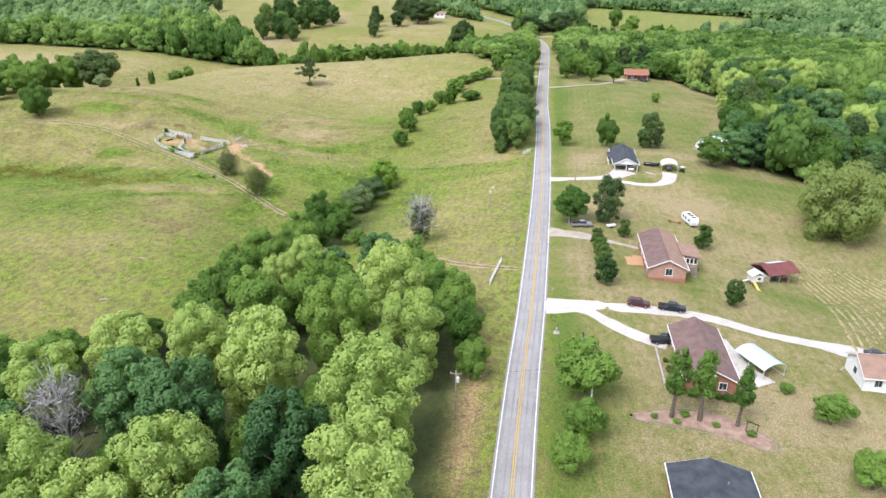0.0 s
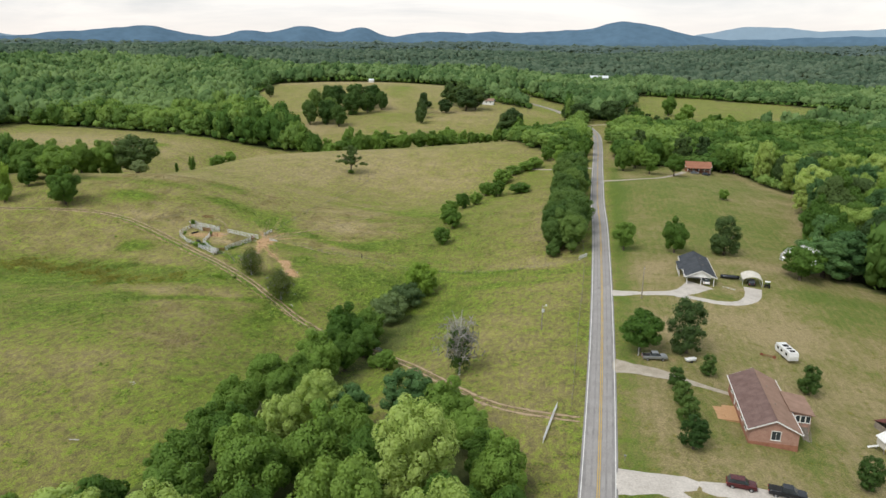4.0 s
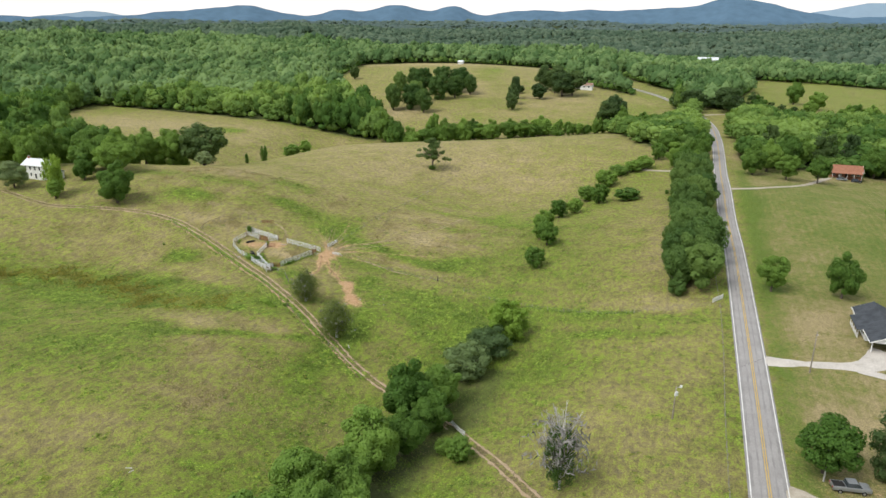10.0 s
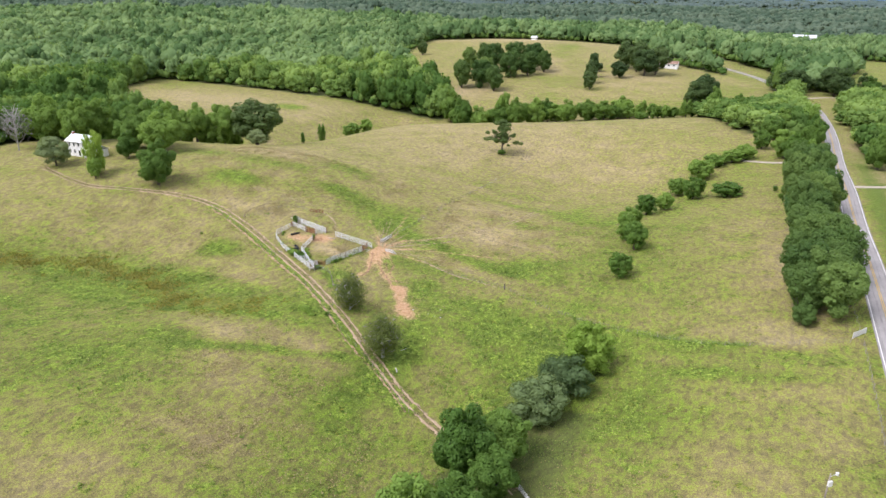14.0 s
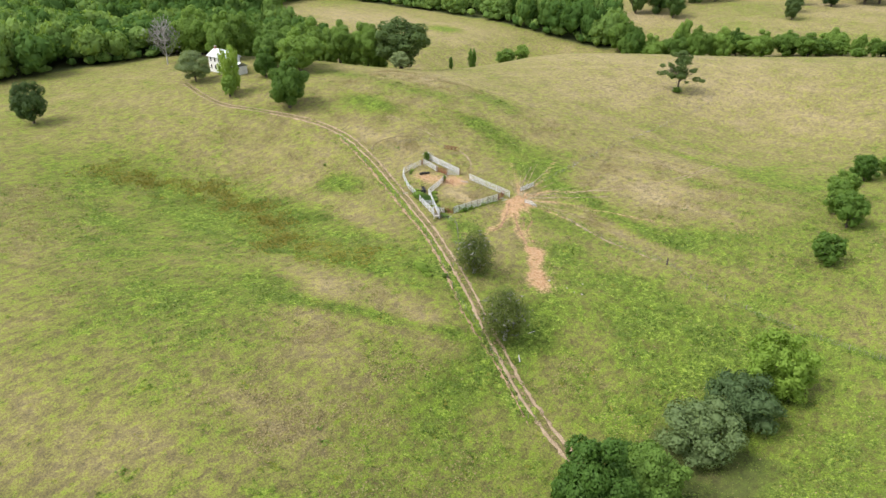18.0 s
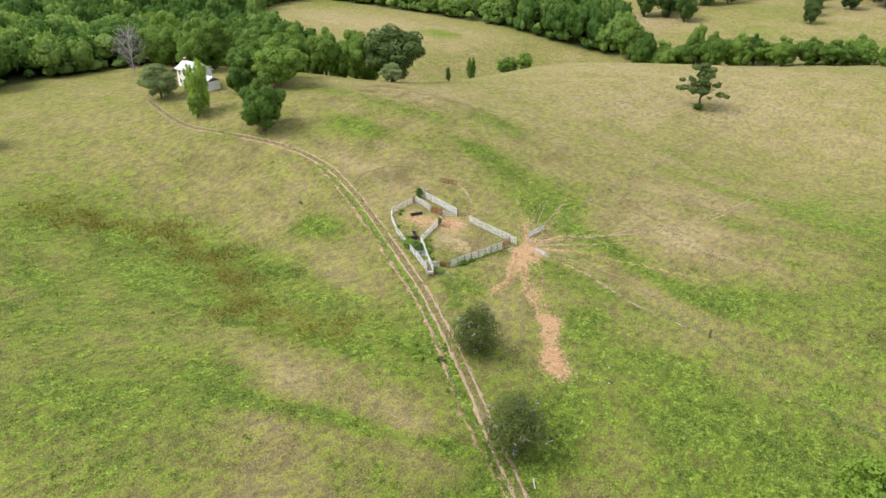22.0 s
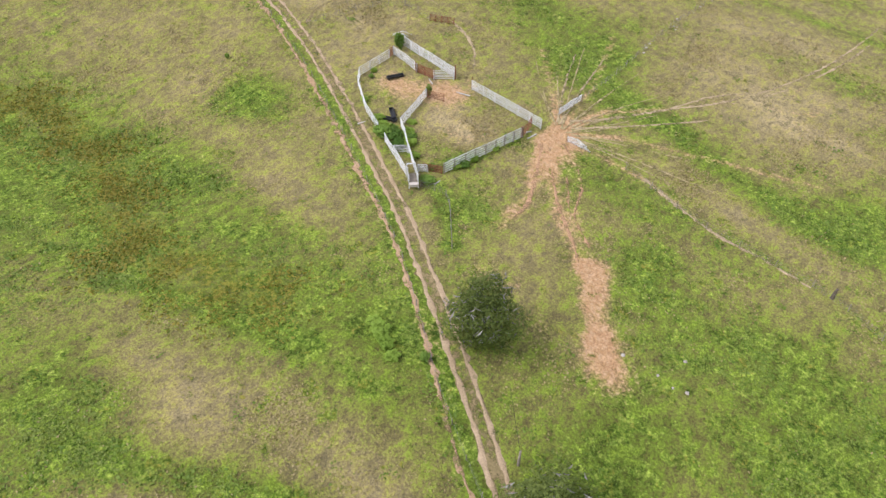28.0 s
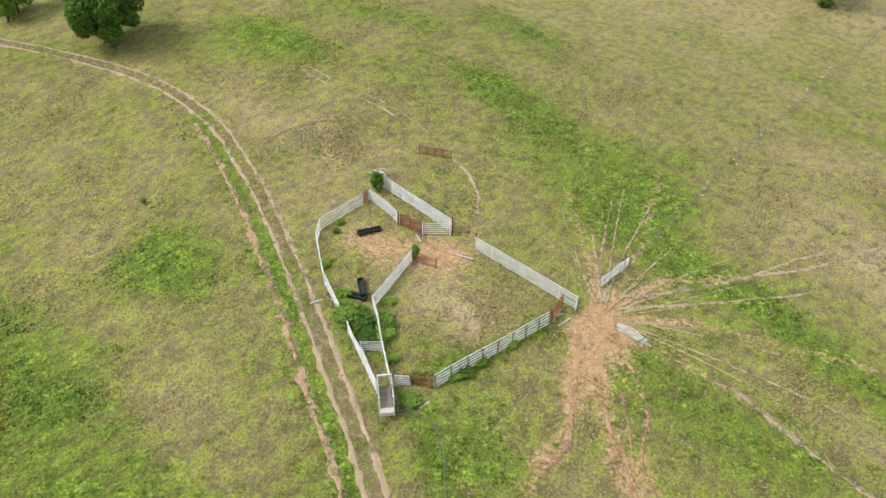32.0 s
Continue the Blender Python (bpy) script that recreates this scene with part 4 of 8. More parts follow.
def sprigs(p, nrm, size, rng, droop=0.0, spread=0.55, slim=(0.3, 0.5)):
    """Folded leaf sprays at points p, facing about nrm: 4 corners and 2 triangles each."""
    k = len(p)
    nrm = nrm + spread * rng.normal(size=(k, 3))
    nrm /= np.linalg.norm(nrm, axis=1)[:, None]
    a = rng.normal(size=(k, 3))
    a[:, 2] -= droop
    a -= (a * nrm).sum(1)[:, None] * nrm
    a /= np.linalg.norm(a, axis=1)[:, None]
    b = np.cross(nrm, a)
    s = size * rng.uniform(0.65, 1.35, (k, 1))
    w = s * rng.uniform(*slim, (k, 1))
    fold = nrm * s * 0.18
    v = np.stack([p - a * s * 0.5, p + b * w - fold, p + a * s * 0.5, p - b * w - fold], 1).reshape(-1, 3)
    i = np.arange(k)[:, None] * 4
    f = np.concatenate([i + [0, 1, 2], i + [0, 2, 3]], 1).reshape(-1, 3)
    return v, f


def wood_tree(rng, lobes, level, low, cards, size):
    """One crown of the woods: a heap of lumpy domes clad in leaf sprays."""
    vs, fs, count = [], [], 0
    heap = [(np.array([0, 0, 0.1]), 0.8)]
    for k in range(lobes):
        a, h = rng.uniform(0, 6.283), rng.uniform(-0.25, 0.75)
        r = 0.62 * math.sqrt(max(0.1, 1 - h * h))
        heap.append((np.array([r * math.cos(a), r * math.sin(a), h]), rng.uniform(0.26, 0.44)))
    for q, r in heap:
        v, f = dome(level if r < 0.7 else max(1, level), low, rng, 0.10)
        vs.append(v * r + q)
        fs.append(f + count)
        count += len(v)
    if cards:
        cen, rad = np.array([q for q, _ in heap]), np.array([r for _, r in heap])
        pick = rng.choice(len(heap), cards * 3, p=rad**2 / (rad**2).sum())
        d = rng.normal(size=(cards * 3, 3))
        d[:, 2] = np.abs(d[:, 2]) * 0.9 - 0.45
        d /= np.linalg.norm(d, axis=1)[:, None]
        p = cen[pick] + d * rad[pick][:, None] * rng.uniform(0.95, 1.2, (cards * 3, 1))
        gap = np.linalg.norm(p[:, None] - cen[None], axis=2) / rad[None]
        keep = (gap < 0.85).sum(1) == 0
        cv, cf = sprigs(p[keep][:cards], d[keep][:cards], size, rng)
        vs.append(cv)
        fs.append(cf + count)
    return np.concatenate(vs), np.concatenate(fs)


def scatter(step, r0, r1, seed, jitter=0.42):
    rng = np.random.default_rng(seed)
    x, y = np.meshgrid(np.arange(-r1, r1, step), np.arange(-100, r1 + 200, step))
    x, y = x.ravel() + rng.uniform(-jitter, jitter, x.size) * step, y.ravel() + rng.uniform(-jitter, jitter, x.size) * step
    dx, dy = x + 30, y - 60
    r, turn = np.hypot(dx, dy), np.degrees(np.arctan2(dx, dy))
    keep = (r >= r0) & (r < r1) & (turn > -84) & (turn < 36)
    x, y = x[keep], y[keep]
    for poly in OPEN + [WOOD_EDGE]:
        keep = ~inside(poly, x, y)
        x, y = x[keep], y[keep]
    keep = near_line(ROAD, x, y) > 6
    return x[keep], y[keep], rng


def woods(name, step, r0, r1, seed, shapes, wide, tall, material, label, squat=0.4, spots=None):
    x, y, rng = spots or scatter(step, r0, r1, seed)
    vs, fs, ts, count = [], [], [], 0
    which = rng.integers(0, len(shapes), len(x))
    h = tall * rng.uniform(0.72, 1.25, len(x)) * (1 + 0.22 * np.sin(x / 47) * np.sin(y / 39) + 0.12 * np.sin(x / 19 + 1) * np.sin(y / 23))
    w = wide * rng.uniform(0.65, 1.45, len(x))
    # younger, lower growth by the road bend and round the far farm
    h = np.where(inside([(-95, 440), (4, 440), (270, 440), (270, 700), (4, 660), (-95, 660)], x, y), h * 0.62, h)
    z = land(x, y)
    tint = np.clip(rng.beta(0.8, 1.1, len(x)) + 0.26 * np.sin(x / 60 + 2) * np.sin(y / 75) + 0.16 * np.sin(x / 21) * np.sin(y / 27 + 1), 0, 1)
    for k, (v, f) in enumerate(shapes):
        sel = np.where(which == k)[0]
        a = rng.uniform(0, 2 * np.pi, len(sel))
        c, s = np.cos(a)[:, None], np.sin(a)[:, None]
        ww, hh = w[sel][:, None], h[sel][:, None]
        px = x[sel][:, None] + ww * (c * v[:, 0] - s * v[:, 1])
        py = y[sel][:, None] + ww * (s * v[:, 0] + c * v[:, 1])
        pz = z[sel][:, None] + hh * (1 - squat) + hh * squat * v[:, 2]
        vs.append(np.stack([px, py, pz], -1).reshape(-1, 3))
        fs.append((f[None] + (count + np.arange(len(sel)) * len(v))[:, None, None]).reshape(-1, 3))
        ts.append(np.repeat(tint[sel], len(v)))
        count += len(sel) * len(v)
    ob = link_mesh(name, np.concatenate(vs), np.concatenate(fs), material, attrs={"tint": np.concatenate(ts)})
    return tagged(ob, label, "woods", kind="stuff")


wr = np.random.default_rng(5)
woods("woods", 9.8, 0, 640, 11, [wood_tree(wr, 12, 1, -0.85, 330, 0.2) for _ in range(12)], 6.9, 17.5, M["woods"], "dense mixed summer woods of rounded green crowns", 0.52)
woods("woods", 11.0, 640, 1250, 12, [wood_tree(wr, 8, 1, -0.5, 60, 0.25) for _ in range(10)], 7.8, 17, M["woods_mid_hazed"], "broadleaf woods covering the hills behind the fields", 0.5)
woods("far_woods", 13.0, 1250, 2200, 13, [wood_tree(wr, 2, 1, -0.2, 0, 0.4) for _ in range(8)], 8.6, 16, M["woods_far_hazed"], "far woods rolling away to the hills", 0.42)
woods("distant_woods", 25.0, 2200, 3900, 14, [wood_tree(wr, 1, 1, -0.1, 0, 0.5) for _ in range(6)], 17, 17, M["woods_haze"], "woods of the far plain, bluish haze in their colour", 0.45)


def edge_scrub():
    """Places for low growth along the foot of the woods, round the open fields."""
    rng = np.random.default_rng(23)
    out = []
    for poly in (PASTURE, HILL_FIELD, LANE_FIELD, FAR_MEADOW):
        for (ax, ay), (bx, by) in zip(poly, poly[1:] + poly[:1]):
            n = int(math.hypot(bx - ax, by - ay) / 1.5)
            t = rng.uniform(0, 1, n)
            out.append(np.stack([ax + (bx - ax) * t, ay + (by - ay) * t], 1) + rng.normal(size=(n, 2)) * 2.6)
    p = np.concatenate(out)
    for poly in OPEN:
        p = p[~inside([(a, b) for a, b in poly], p[:, 0], p[:, 1])]
    r, turn = np.hypot(p[:, 0] + 30, p[:, 1] - 60), np.degrees(np.arctan2(p[:, 0] + 30, p[:, 1] - 60))
    p = p[(r < 1150) & (turn > -84) & (turn < 36) & (near_line(ROAD, p[:, 0], p[:, 1]) > 7)]
    return p[:, 0], p[:, 1], rng


woods("woodland_scrub", 0, 0, 0, 0, [wood_tree(wr, 4, 1, -0.7, 40, 0.34) for _ in range(6)], 2.9, 6.2, M["woods"], "low green scrub along the foot of the woods", 0.5, edge_scrub())


# ---------------------------------------------------------------- mountains on the skyline
def mountains(name, dist, base, peaks, depth, material, label, seed):
    """Peaks: bearing to the left of north, height over the plain and half width, in degrees."""
    rng = np.random.default_rng(seed)
    th = np.radians(np.linspace(-40, 100, 420))
    deg = np.degrees(th)
    el = np.full(len(th), base)
    for b, h, w in peaks:
        el = el + h * np.exp(-(((deg - b) / w) ** 2))
    el += 0.03 * np.sin(deg * 1.9 + seed) + 0.014 * np.sin(deg * 4.3 + 1)
    top = 67 + dist * np.tan(np.radians(el))
    rows = 12
    v = []
    for k in range(rows):
        f = k / (rows - 1)
        d = dist - depth * (1 - f)
        lump = 26 * np.sin(deg * 1.7 + 5 * f) * f * (1 - f) + 15 * rng.normal(size=len(th)) * f * (1 - f)
        z = -30 + (top + 30) * (f ** 1.25) + lump
        v.append(np.stack([-np.sin(th) * d, np.cos(th) * d + 50, z], -1))
    v = np.stack(v, 0)
    n = len(th)
    i = np.arange(rows - 1)[:, None] * n + np.arange(n - 1)
    f = np.stack([i, i + 1, i + n + 1, i + n], -1).reshape(-1, 4)
    tagged(link_mesh(name, v.reshape(-1, 3), f, material, smooth=True), label, "mountains", kind="structure")


mountains("mountain_ridge", 4100, 0.74, ((-1.0, 1.24, 3.0), (-4.5, 0.55, 3.0), (3.6, 0.32, 2.0), (9.5, 0.36, 2.6), (6, 0.47, 4), (14, 0.62, 3), (19.8, 0.92, 1.7), (24.2, 1.05, 2.3), (28.6, 0.62, 2.0), (36, 0.88, 3.2), (41, 0.40, 3), (60, 0.22, 6), (-16, 0.2, 4), (-24, 0.3, 5)), 700, M["mountain"], "wooded mountain ridge on the skyline, blue haze in its colour", 3)
mountains("mountain_ridge", 4600, 0.70, ((-11, 1.0, 4.5), (-19, 0.6, 4), (-27, 0.7, 6), (46.8, 0.42, 2.2), (42, 0.2, 2.5), (75, 0.4, 8)), 300, M["mountain_far"], "mountains behind the first ridge, coloured paler blue for haze", 8)


# ---------------------------------------------------------------- single trees
def crown_mesh(name, rng, kind, wide, tall, start, count, size, material, droop=0.0, heart=0.62, slim=None):
    """A crown of leaf sprays on many lobes. Wide and tall in metres; start: height of its lowest leaves."""
    mid, half = (start + tall) / 2, (tall - start) / 2
    lobes = []
    if kind == "cloud":
        # loose feathery growth all through the crown
        d = rng.normal(size=(count, 3))
        d /= np.linalg.norm(d, axis=1)[:, None]
        a, b, c = rng.uniform(0, 6.283, 3)
        lump = 1 + 0.13 * np.sin(4 * d[:, 0] + a) + 0.13 * np.sin(5 * d[:, 1] + b) + 0.13 * np.sin(6 * d[:, 2] + c) + 0.08 * np.sin(11 * d[:, 0] + 9 * d[:, 2])
        p = d * (lump * rng.uniform(0.15, 1.0, count) ** 0.5)[:, None]
        p[:, :2] *= (1 - 0.14 * p[:, 2:])
        v, f = sprigs(p * [wide / 2 * 0.88, wide / 2 * 0.88, half * 0.95] + [0, 0, mid], d + [0, 0, 0.5], size, rng, droop, spread=0.8, slim=slim or (0.16, 0.32))
        return link_mesh(name, v, f, material)
    if kind == "round":
        for k in range(46):
            d = rng.normal(size=3)
            d /= np.linalg.norm(d)
            lobes.append((d * rng.uniform(0.55, 0.86), rng.uniform(0.15, 0.29)))
        lobes.append((np.zeros(3), 0.66))
    elif kind == "tall":
        for k in range(52):
            h = rng.uniform(-0.95, 0.92)
            r = 0.94 * math.sqrt(max(0.02, min(1.0, (1.0 - h) / 1.3))) * min(1.0, 0.5 + (h + 1) * 0.9)
            a = rng.uniform(0, 6.283)
            rr = r * rng.uniform(0.6, 1.0)
            lobes.append((np.array([rr * math.cos(a), rr * math.sin(a), h]), rng.uniform(0.14, 0.25)))
        lobes += [(np.array([0, 0, -0.4]), 0.5), (np.array([0, 0, 0.1]), 0.36)]
    elif kind == "plume":
        # many rounded heads, well apart, with shade between them
        for k in range(64):
            h = -0.9 + 1.84 * (k + rng.uniform(0, 1)) / 64
            r = math.sqrt(max(0.02, 1 - abs(h - 0.1) ** 2.4 / 0.85)) if h > 0.1 else 1 - 0.25 * abs(h - 0.1)
            a = 2.4 * k + rng.uniform(-0.5, 0.5)
            rr = r * rng.uniform(0.5, 0.9)
            lobes.append((np.array([rr * math.cos(a), rr * math.sin(a), h * 0.88]), rng.uniform(0.13, 0.26)))
        lobes += [(np.array([0, 0, -0.4]), 0.5), (np.array([0, 0, 0.2]), 0.44)]
    elif kind == "cone":
        for k in range(30):
            h = rng.uniform(-1, 0.92)
            r = 0.9 * (1 - h) / 2 + 0.05
            a = rng.uniform(0, 6.283)
            lobes.append((np.array([r * math.cos(a) * 0.75, r * math.sin(a) * 0.75, h]), 0.10 + 0.26 * (1 - h) / 2))
    elif kind == "egg":
        for k in range(40):
            h = rng.uniform(-0.9, 0.9)
            r = 0.74 * math.sqrt(max(0.02, 1 - h * h)) * (1 - 0.25 * h)
            a = rng.uniform(0, 6.283)
            lobes.append((np.array([r * math.cos(a), r * math.sin(a), h]), rng.uniform(0.13, 0.26)))
        lobes += [(np.array([0, 0, -0.35]), 0.62), (np.array([0, 0, 0.25]), 0.45)]
    elif kind == "open":
        for k in range(78):
            h = rng.uniform(-0.8, 0.97)
            r = rng.uniform(0.1, 1.0) * (1 - 0.75 * max(0.0, h)) * (0.75 + 0.25 * math.sin(3 * h + k))
            a = rng.uniform(0, 6.283)
            lobes.append((np.array([r * math.cos(a), r * math.sin(a), h - 0.12 * r]), rng.uniform(0.07, 0.17)))
    cen, rad = np.array([q for q, _ in lobes]), np.array([r for _, r in lobes])
    pick = rng.choice(len(lobes), count * 2, p=rad**2 / (rad**2).sum())
    d = rng.normal(size=(count * 2, 3))
    d /= np.linalg.norm(d, axis=1)[:, None]
    flat = np.array([1, 1, 0.9 if kind == "open" else 0.8 if kind == "cone" else 1.3 if kind == "tall" else 1.05 * wide / 2 / half if kind == "plume" else 0.85])
    p = cen[pick] + d * rad[pick][:, None] * rng.uniform(0.82, 1.1, (count * 2, 1)) * flat
    gap = np.linalg.norm(p[:, None] - cen[None], axis=2) / rad[None]
    keep = (gap < 0.74).sum(1) == 0
    p, d = p[keep][:count], d[keep][:count]
    scale = np.array([wide / 2, wide / 2, half])
    out = d + 0.35 * p + [0, 0, 0.25]
    v, f = sprigs(p * scale + [0, 0, mid], out, size, rng, droop, spread=0.5, slim=slim or ((0.16, 0.3) if droop else (0.24, 0.42)))
    # dark heart, so that the sky does not show through
    if kind != "open":
        cv, cf = ico(1)
        for q, r in lobes:
            body = (cv * r * heart * (1 + 0.12 * rng.normal(size=(len(cv), 1))) * flat + q) * scale + [0, 0, mid]
            f = np.concatenate([f, cf + len(v)])
            v = np.concatenate([v, body])
    return link_mesh(name, v, f, material)


def make_tree(name, rng, kind, wide, tall, start, count, size, leaf, bark="bark", droop=0.0, lean=0.25, heart=0.62):
    ob = new(name)
    ob.empty_display_size = 0.5
    r = 0.022 * tall + 0.05
    bm = bmesh.new()
    top = start + (tall - start) * 0.62
    bend = [(lean * rng.normal() * k / 4, lean * rng.normal() * k / 4, -0.4 + (top + 0.4) * k / 4) for k in range(5)]
    taper(bm, bend, [r * 1.35, r, r * 0.8, r * 0.55, r * 0.25], 8)
    part("trunk", bm, M[bark], ob, smooth=True)
    limbs = 3 if kind in ("cone", "egg") else 14 if kind == "open" else 5
    for k in range(limbs):
        a = 6.283 * k / limbs + rng.uniform(-0.4, 0.4)
        z0 = start * 0.8 + (top - start) * rng.uniform(0.05, 0.5)
        reach = wide * 0.3
        bm = bmesh.new()
        taper(bm, [(0, 0, z0), (reach * 0.5 * math.cos(a), reach * 0.5 * math.sin(a), z0 + 0.12 * tall), (reach * math.cos(a), reach * math.sin(a), z0 + 0.26 * tall)], [r * 0.5, r * 0.34, r * 0.12], 5)
        part("limb", bm, M[bark], ob, smooth=True)
    c = crown_mesh("crown", rng, kind, wide, tall, start, count, size, M[leaf], droop, heart)
    c.parent = ob
    return ob


def stand_tree(master, x, y, wide, tall, turn=0.0, **tags):
    """A copy of a master tree, set on the ground and scaled to its spread and height."""
    w0, t0 = master["spread"], master["reach"]
    tall = tall + 0.6 * float(valley(np.float64(x), np.float64(y)))
    m = pose(x, y, lift(x, y), 0, 0, turn) @ Matrix.Diagonal((wide / w0, wide / w0, tall / t0, 1))
    if not master.get("used"):
        master["used"] = 1
        master.matrix_basis = m
        return tagged(master, **tags)
    ob = copy_thing(master, Matrix.Identity(4))
    ob.matrix_basis = m
    return tagged(ob, **tags)


MASTERS = {}


def master(key, name, kind, wide, tall, start, count, size, leaf, n=2, **more):
    rng = np.random.default_rng(sum(map(ord, key)))
    for _ in range(n):
        ob = make_tree(name, rng, kind, wide, tall, start, count, size, leaf, **more)
        ob["spread"], ob["reach"] = float(wide), float(tall)
        MASTERS.setdefault(key, []).append(ob)


master("poplar", "poplar_tree", "plume", 13, 20, 1.5, 17000, 0.46, "leaf_light", 3, droop=0.35, heart=0.55)
master("oak", "oak_tree", "round", 11, 14, 0.6, 12000, 0.47, "leaf_mid", 3, heart=0.5)
master("shade", "roadside_tree", "round", 11, 14, 0.2, 10000, 0.48, "leaf_shade", 2, heart=0.5)
master("ash", "ash_tree", "plume", 11, 17, 1.2, 15000, 0.44, "leaf_blue", 2, heart=0.55)
master("yard", "shade_tree", "round", 8, 8, 1.2, 6500, 0.34, "leaf_mid", 2)
master("bush", "round_bush", "round", 4, 4, 0.15, 2600, 0.25, "leaf_mid", 2)
master("yardbush", "garden_tree", "egg", 4.4, 5.2, 0.5, 3000, 0.26, "leaf_deep", 2)
master("darkbush", "evergreen_tree", "egg", 7, 9, 0.3, 5000, 0.34, "leaf_dark", 2)
master("cedar", "cedar_tree", "cloud", 7, 8, 0.0, 8200, 0.25, "leaf_olive", 2, bark="bark_dead")
for k, ob in enumerate(MASTERS["cedar"]):
    tw = crown_mesh("branchwork", np.random.default_rng(50 + k), "cloud", 6.6, 7.7, 0.6, 260, 0.75, M["bark_grey"], droop=-1.0, slim=(0.006, 0.013))
    tagged(tw, kind="stuff").parent = ob
master("pine", "pine_tree", "egg", 9, 12, 0.4, 6500, 0.34, "leaf_dark", 1)
master("loblolly", "lone_pine", "open", 16, 13, 3.0, 8500, 0.42, "leaf_dark", 1, lean=0.6)
master("column", "slim_tree", "egg", 4.2, 11, 4.2, 2600, 0.34, "leaf_mid", 1, heart=0.5)
master("lime", "lime_green_shrub", "plume", 9, 9, 0.2, 6500, 0.36, "leaf_lime", 1)
master("pale", "pale_shrub", "round", 12, 10, 0.2, 6000, 0.42, "leaf_pale", 1)
master("olive", "grey_green_shrub", "round", 10, 7, 0.2, 6500, 0.32, "leaf_grey", 2)
master("darkoak", "pasture_tree", "round", 16, 20, 0.4, 9000, 0.72, "leaf_dark", 3, heart=0.5)
master("willow", "willow_tree", "plume", 22, 18, 0.8, 22000, 0.62, "leaf_willow", 1, droop=0.6, heart=0.5)


def dead_tree(x, y, tall, wide, seed, label, leafy=0):
    rng = np.random.default_rng(seed)
    ob = thing("dead_tree", x, y, label=label, category="tree")
    bm = bmesh.new()
    taper(bm, [(0, 0, -0.3), (0.1, 0, tall * 0.35), (0.3, 0.1, tall * 0.7), (0.35, 0.2, tall)], [0.28, 0.2, 0.1, 0.02], 7)
    part("trunk", bm, M["bark_dead"], ob, smooth=True)
    for k in range(46):
        z0 = tall * rng.uniform(0.12, 0.8)
        a, up = rng.uniform(0, 6.283), rng.uniform(0.2, 0.5) * tall * (1 - 0.5 * z0 / tall)
        r = wide / 2 * rng.uniform(0.5, 1.0) * (1.1 - 0.7 * z0 / tall)
        bm = bmesh.new()
        e = (r * math.cos(a), r * math.sin(a), z0 + up)
        h = (e[0] * 0.5, e[1] * 0.5, z0 + up * 0.35)
        taper(bm, [(0.1, 0, z0), h, e], [0.10, 0.06, 0.015], 5)
        for j in range(6):
            b = a + rng.uniform(-1.1, 1.1)
            f = rng.uniform(0.3, 0.95)
            s = tuple(h[i] + (e[i] - h[i]) * f for i in range(3))
            taper(bm, [s, (s[0] + 0.22 * r * math.cos(b), s[1] + 0.22 * r * math.sin(b), s[2] + rng.uniform(0.2, 1.3))], [0.035, 0.008], 4)
        part("branch", bm, M["bark_dead"], ob)
    tw = crown_mesh("branchwork", rng, "cloud", wide * 1.1, tall, tall * 0.2, 560, 1.4, M["bark_grey"], droop=-1.5, slim=(0.008, 0.018))
    tagged(tw, kind="stuff")
    tw.parent = ob
    if leafy:
        c = crown_mesh("ivy", rng, "plume", wide * 0.58, tall * 0.84, 0.3, leafy, 0.3, M["leaf_deep"], heart=0.4)
        c.parent = ob
    return ob


def plant(key, rows, label, category, group=""):
    """Rows: x, y, spread, height."""
    rng = np.random.default_rng(len(rows) * 7 + len(label))
    for k, (x, y, w, t) in enumerate(rows):
        stand_tree(MASTERS[key][k % len(MASTERS[key])], x, y, w, t, rng.uniform(0, 360), label=label, category=category, group=group)


# yards along the road
plant("yardbush", [(14.5, 165.2, 4.3, 5.0), (14.8, 157.6, 4.7, 5.4), (15.4, 150.4, 5.0, 5.8), (15.3, 142, 5.8, 6.4)], "round clipped green bush standing in a garden row", "bush", "row of round bushes by the gravel drive")
plant("yardbush", [(22.3, 174, 4.2, 5.0), (42.6, 138.6, 5.0, 6.2), (43.4, 175.6, 5.6, 6.6)], "dark rounded young tree on mown grass", "tree")
plant("bush", [(9.2, 93.4, 2.6, 2.8), (53, 354, 5.0, 5.6), (43.6, 105, 2.8, 2.0), (27, 101.0, 2.0, 1.3), (33, 100.6, 2.4, 1.2), (24.4, 100.8, 1.8, 1.4), (-9.6, 270, 3.4, 4.6), (60, 446, 4, 4.5)], "small rounded green bush on mown grass", "bush")
plant("yard", [(8, 182.6, 11.5, 11), (6.4, 263.8, 8.2, 10.5), (9, 97.2, 11.5, 12), (8.2, 85.5, 7.2, 8), (5.9, 78.6, 6.2, 7.4), (48.1, 97.2, 6.8, 5.4), (48.5, 82.5, 7, 6.5), (60.1, 251.2, 14, 11), (37, 413, 11, 13), (24, 412, 11, 12), (76, 122, 6, 7)], "broad green shade tree on a mown lawn", "tree")
plant("oak", [(23.2, 264.2, 8.5, 13.5)], "upright green maple behind the grey-roofed house", "tree")
plant("darkbush", [(40.2, 268.4, 11.5, 13.5)], "dark evergreen tree behind the grey-roofed house", "tree")
plant("pine", [(18.8, 185, 10.5, 13.5)], "bushy dark green pine beside the road yard", "tree")
plant("willow", [(87, 201, 25, 22)], "huge spreading yellow-green willow at the field edge", "tree")
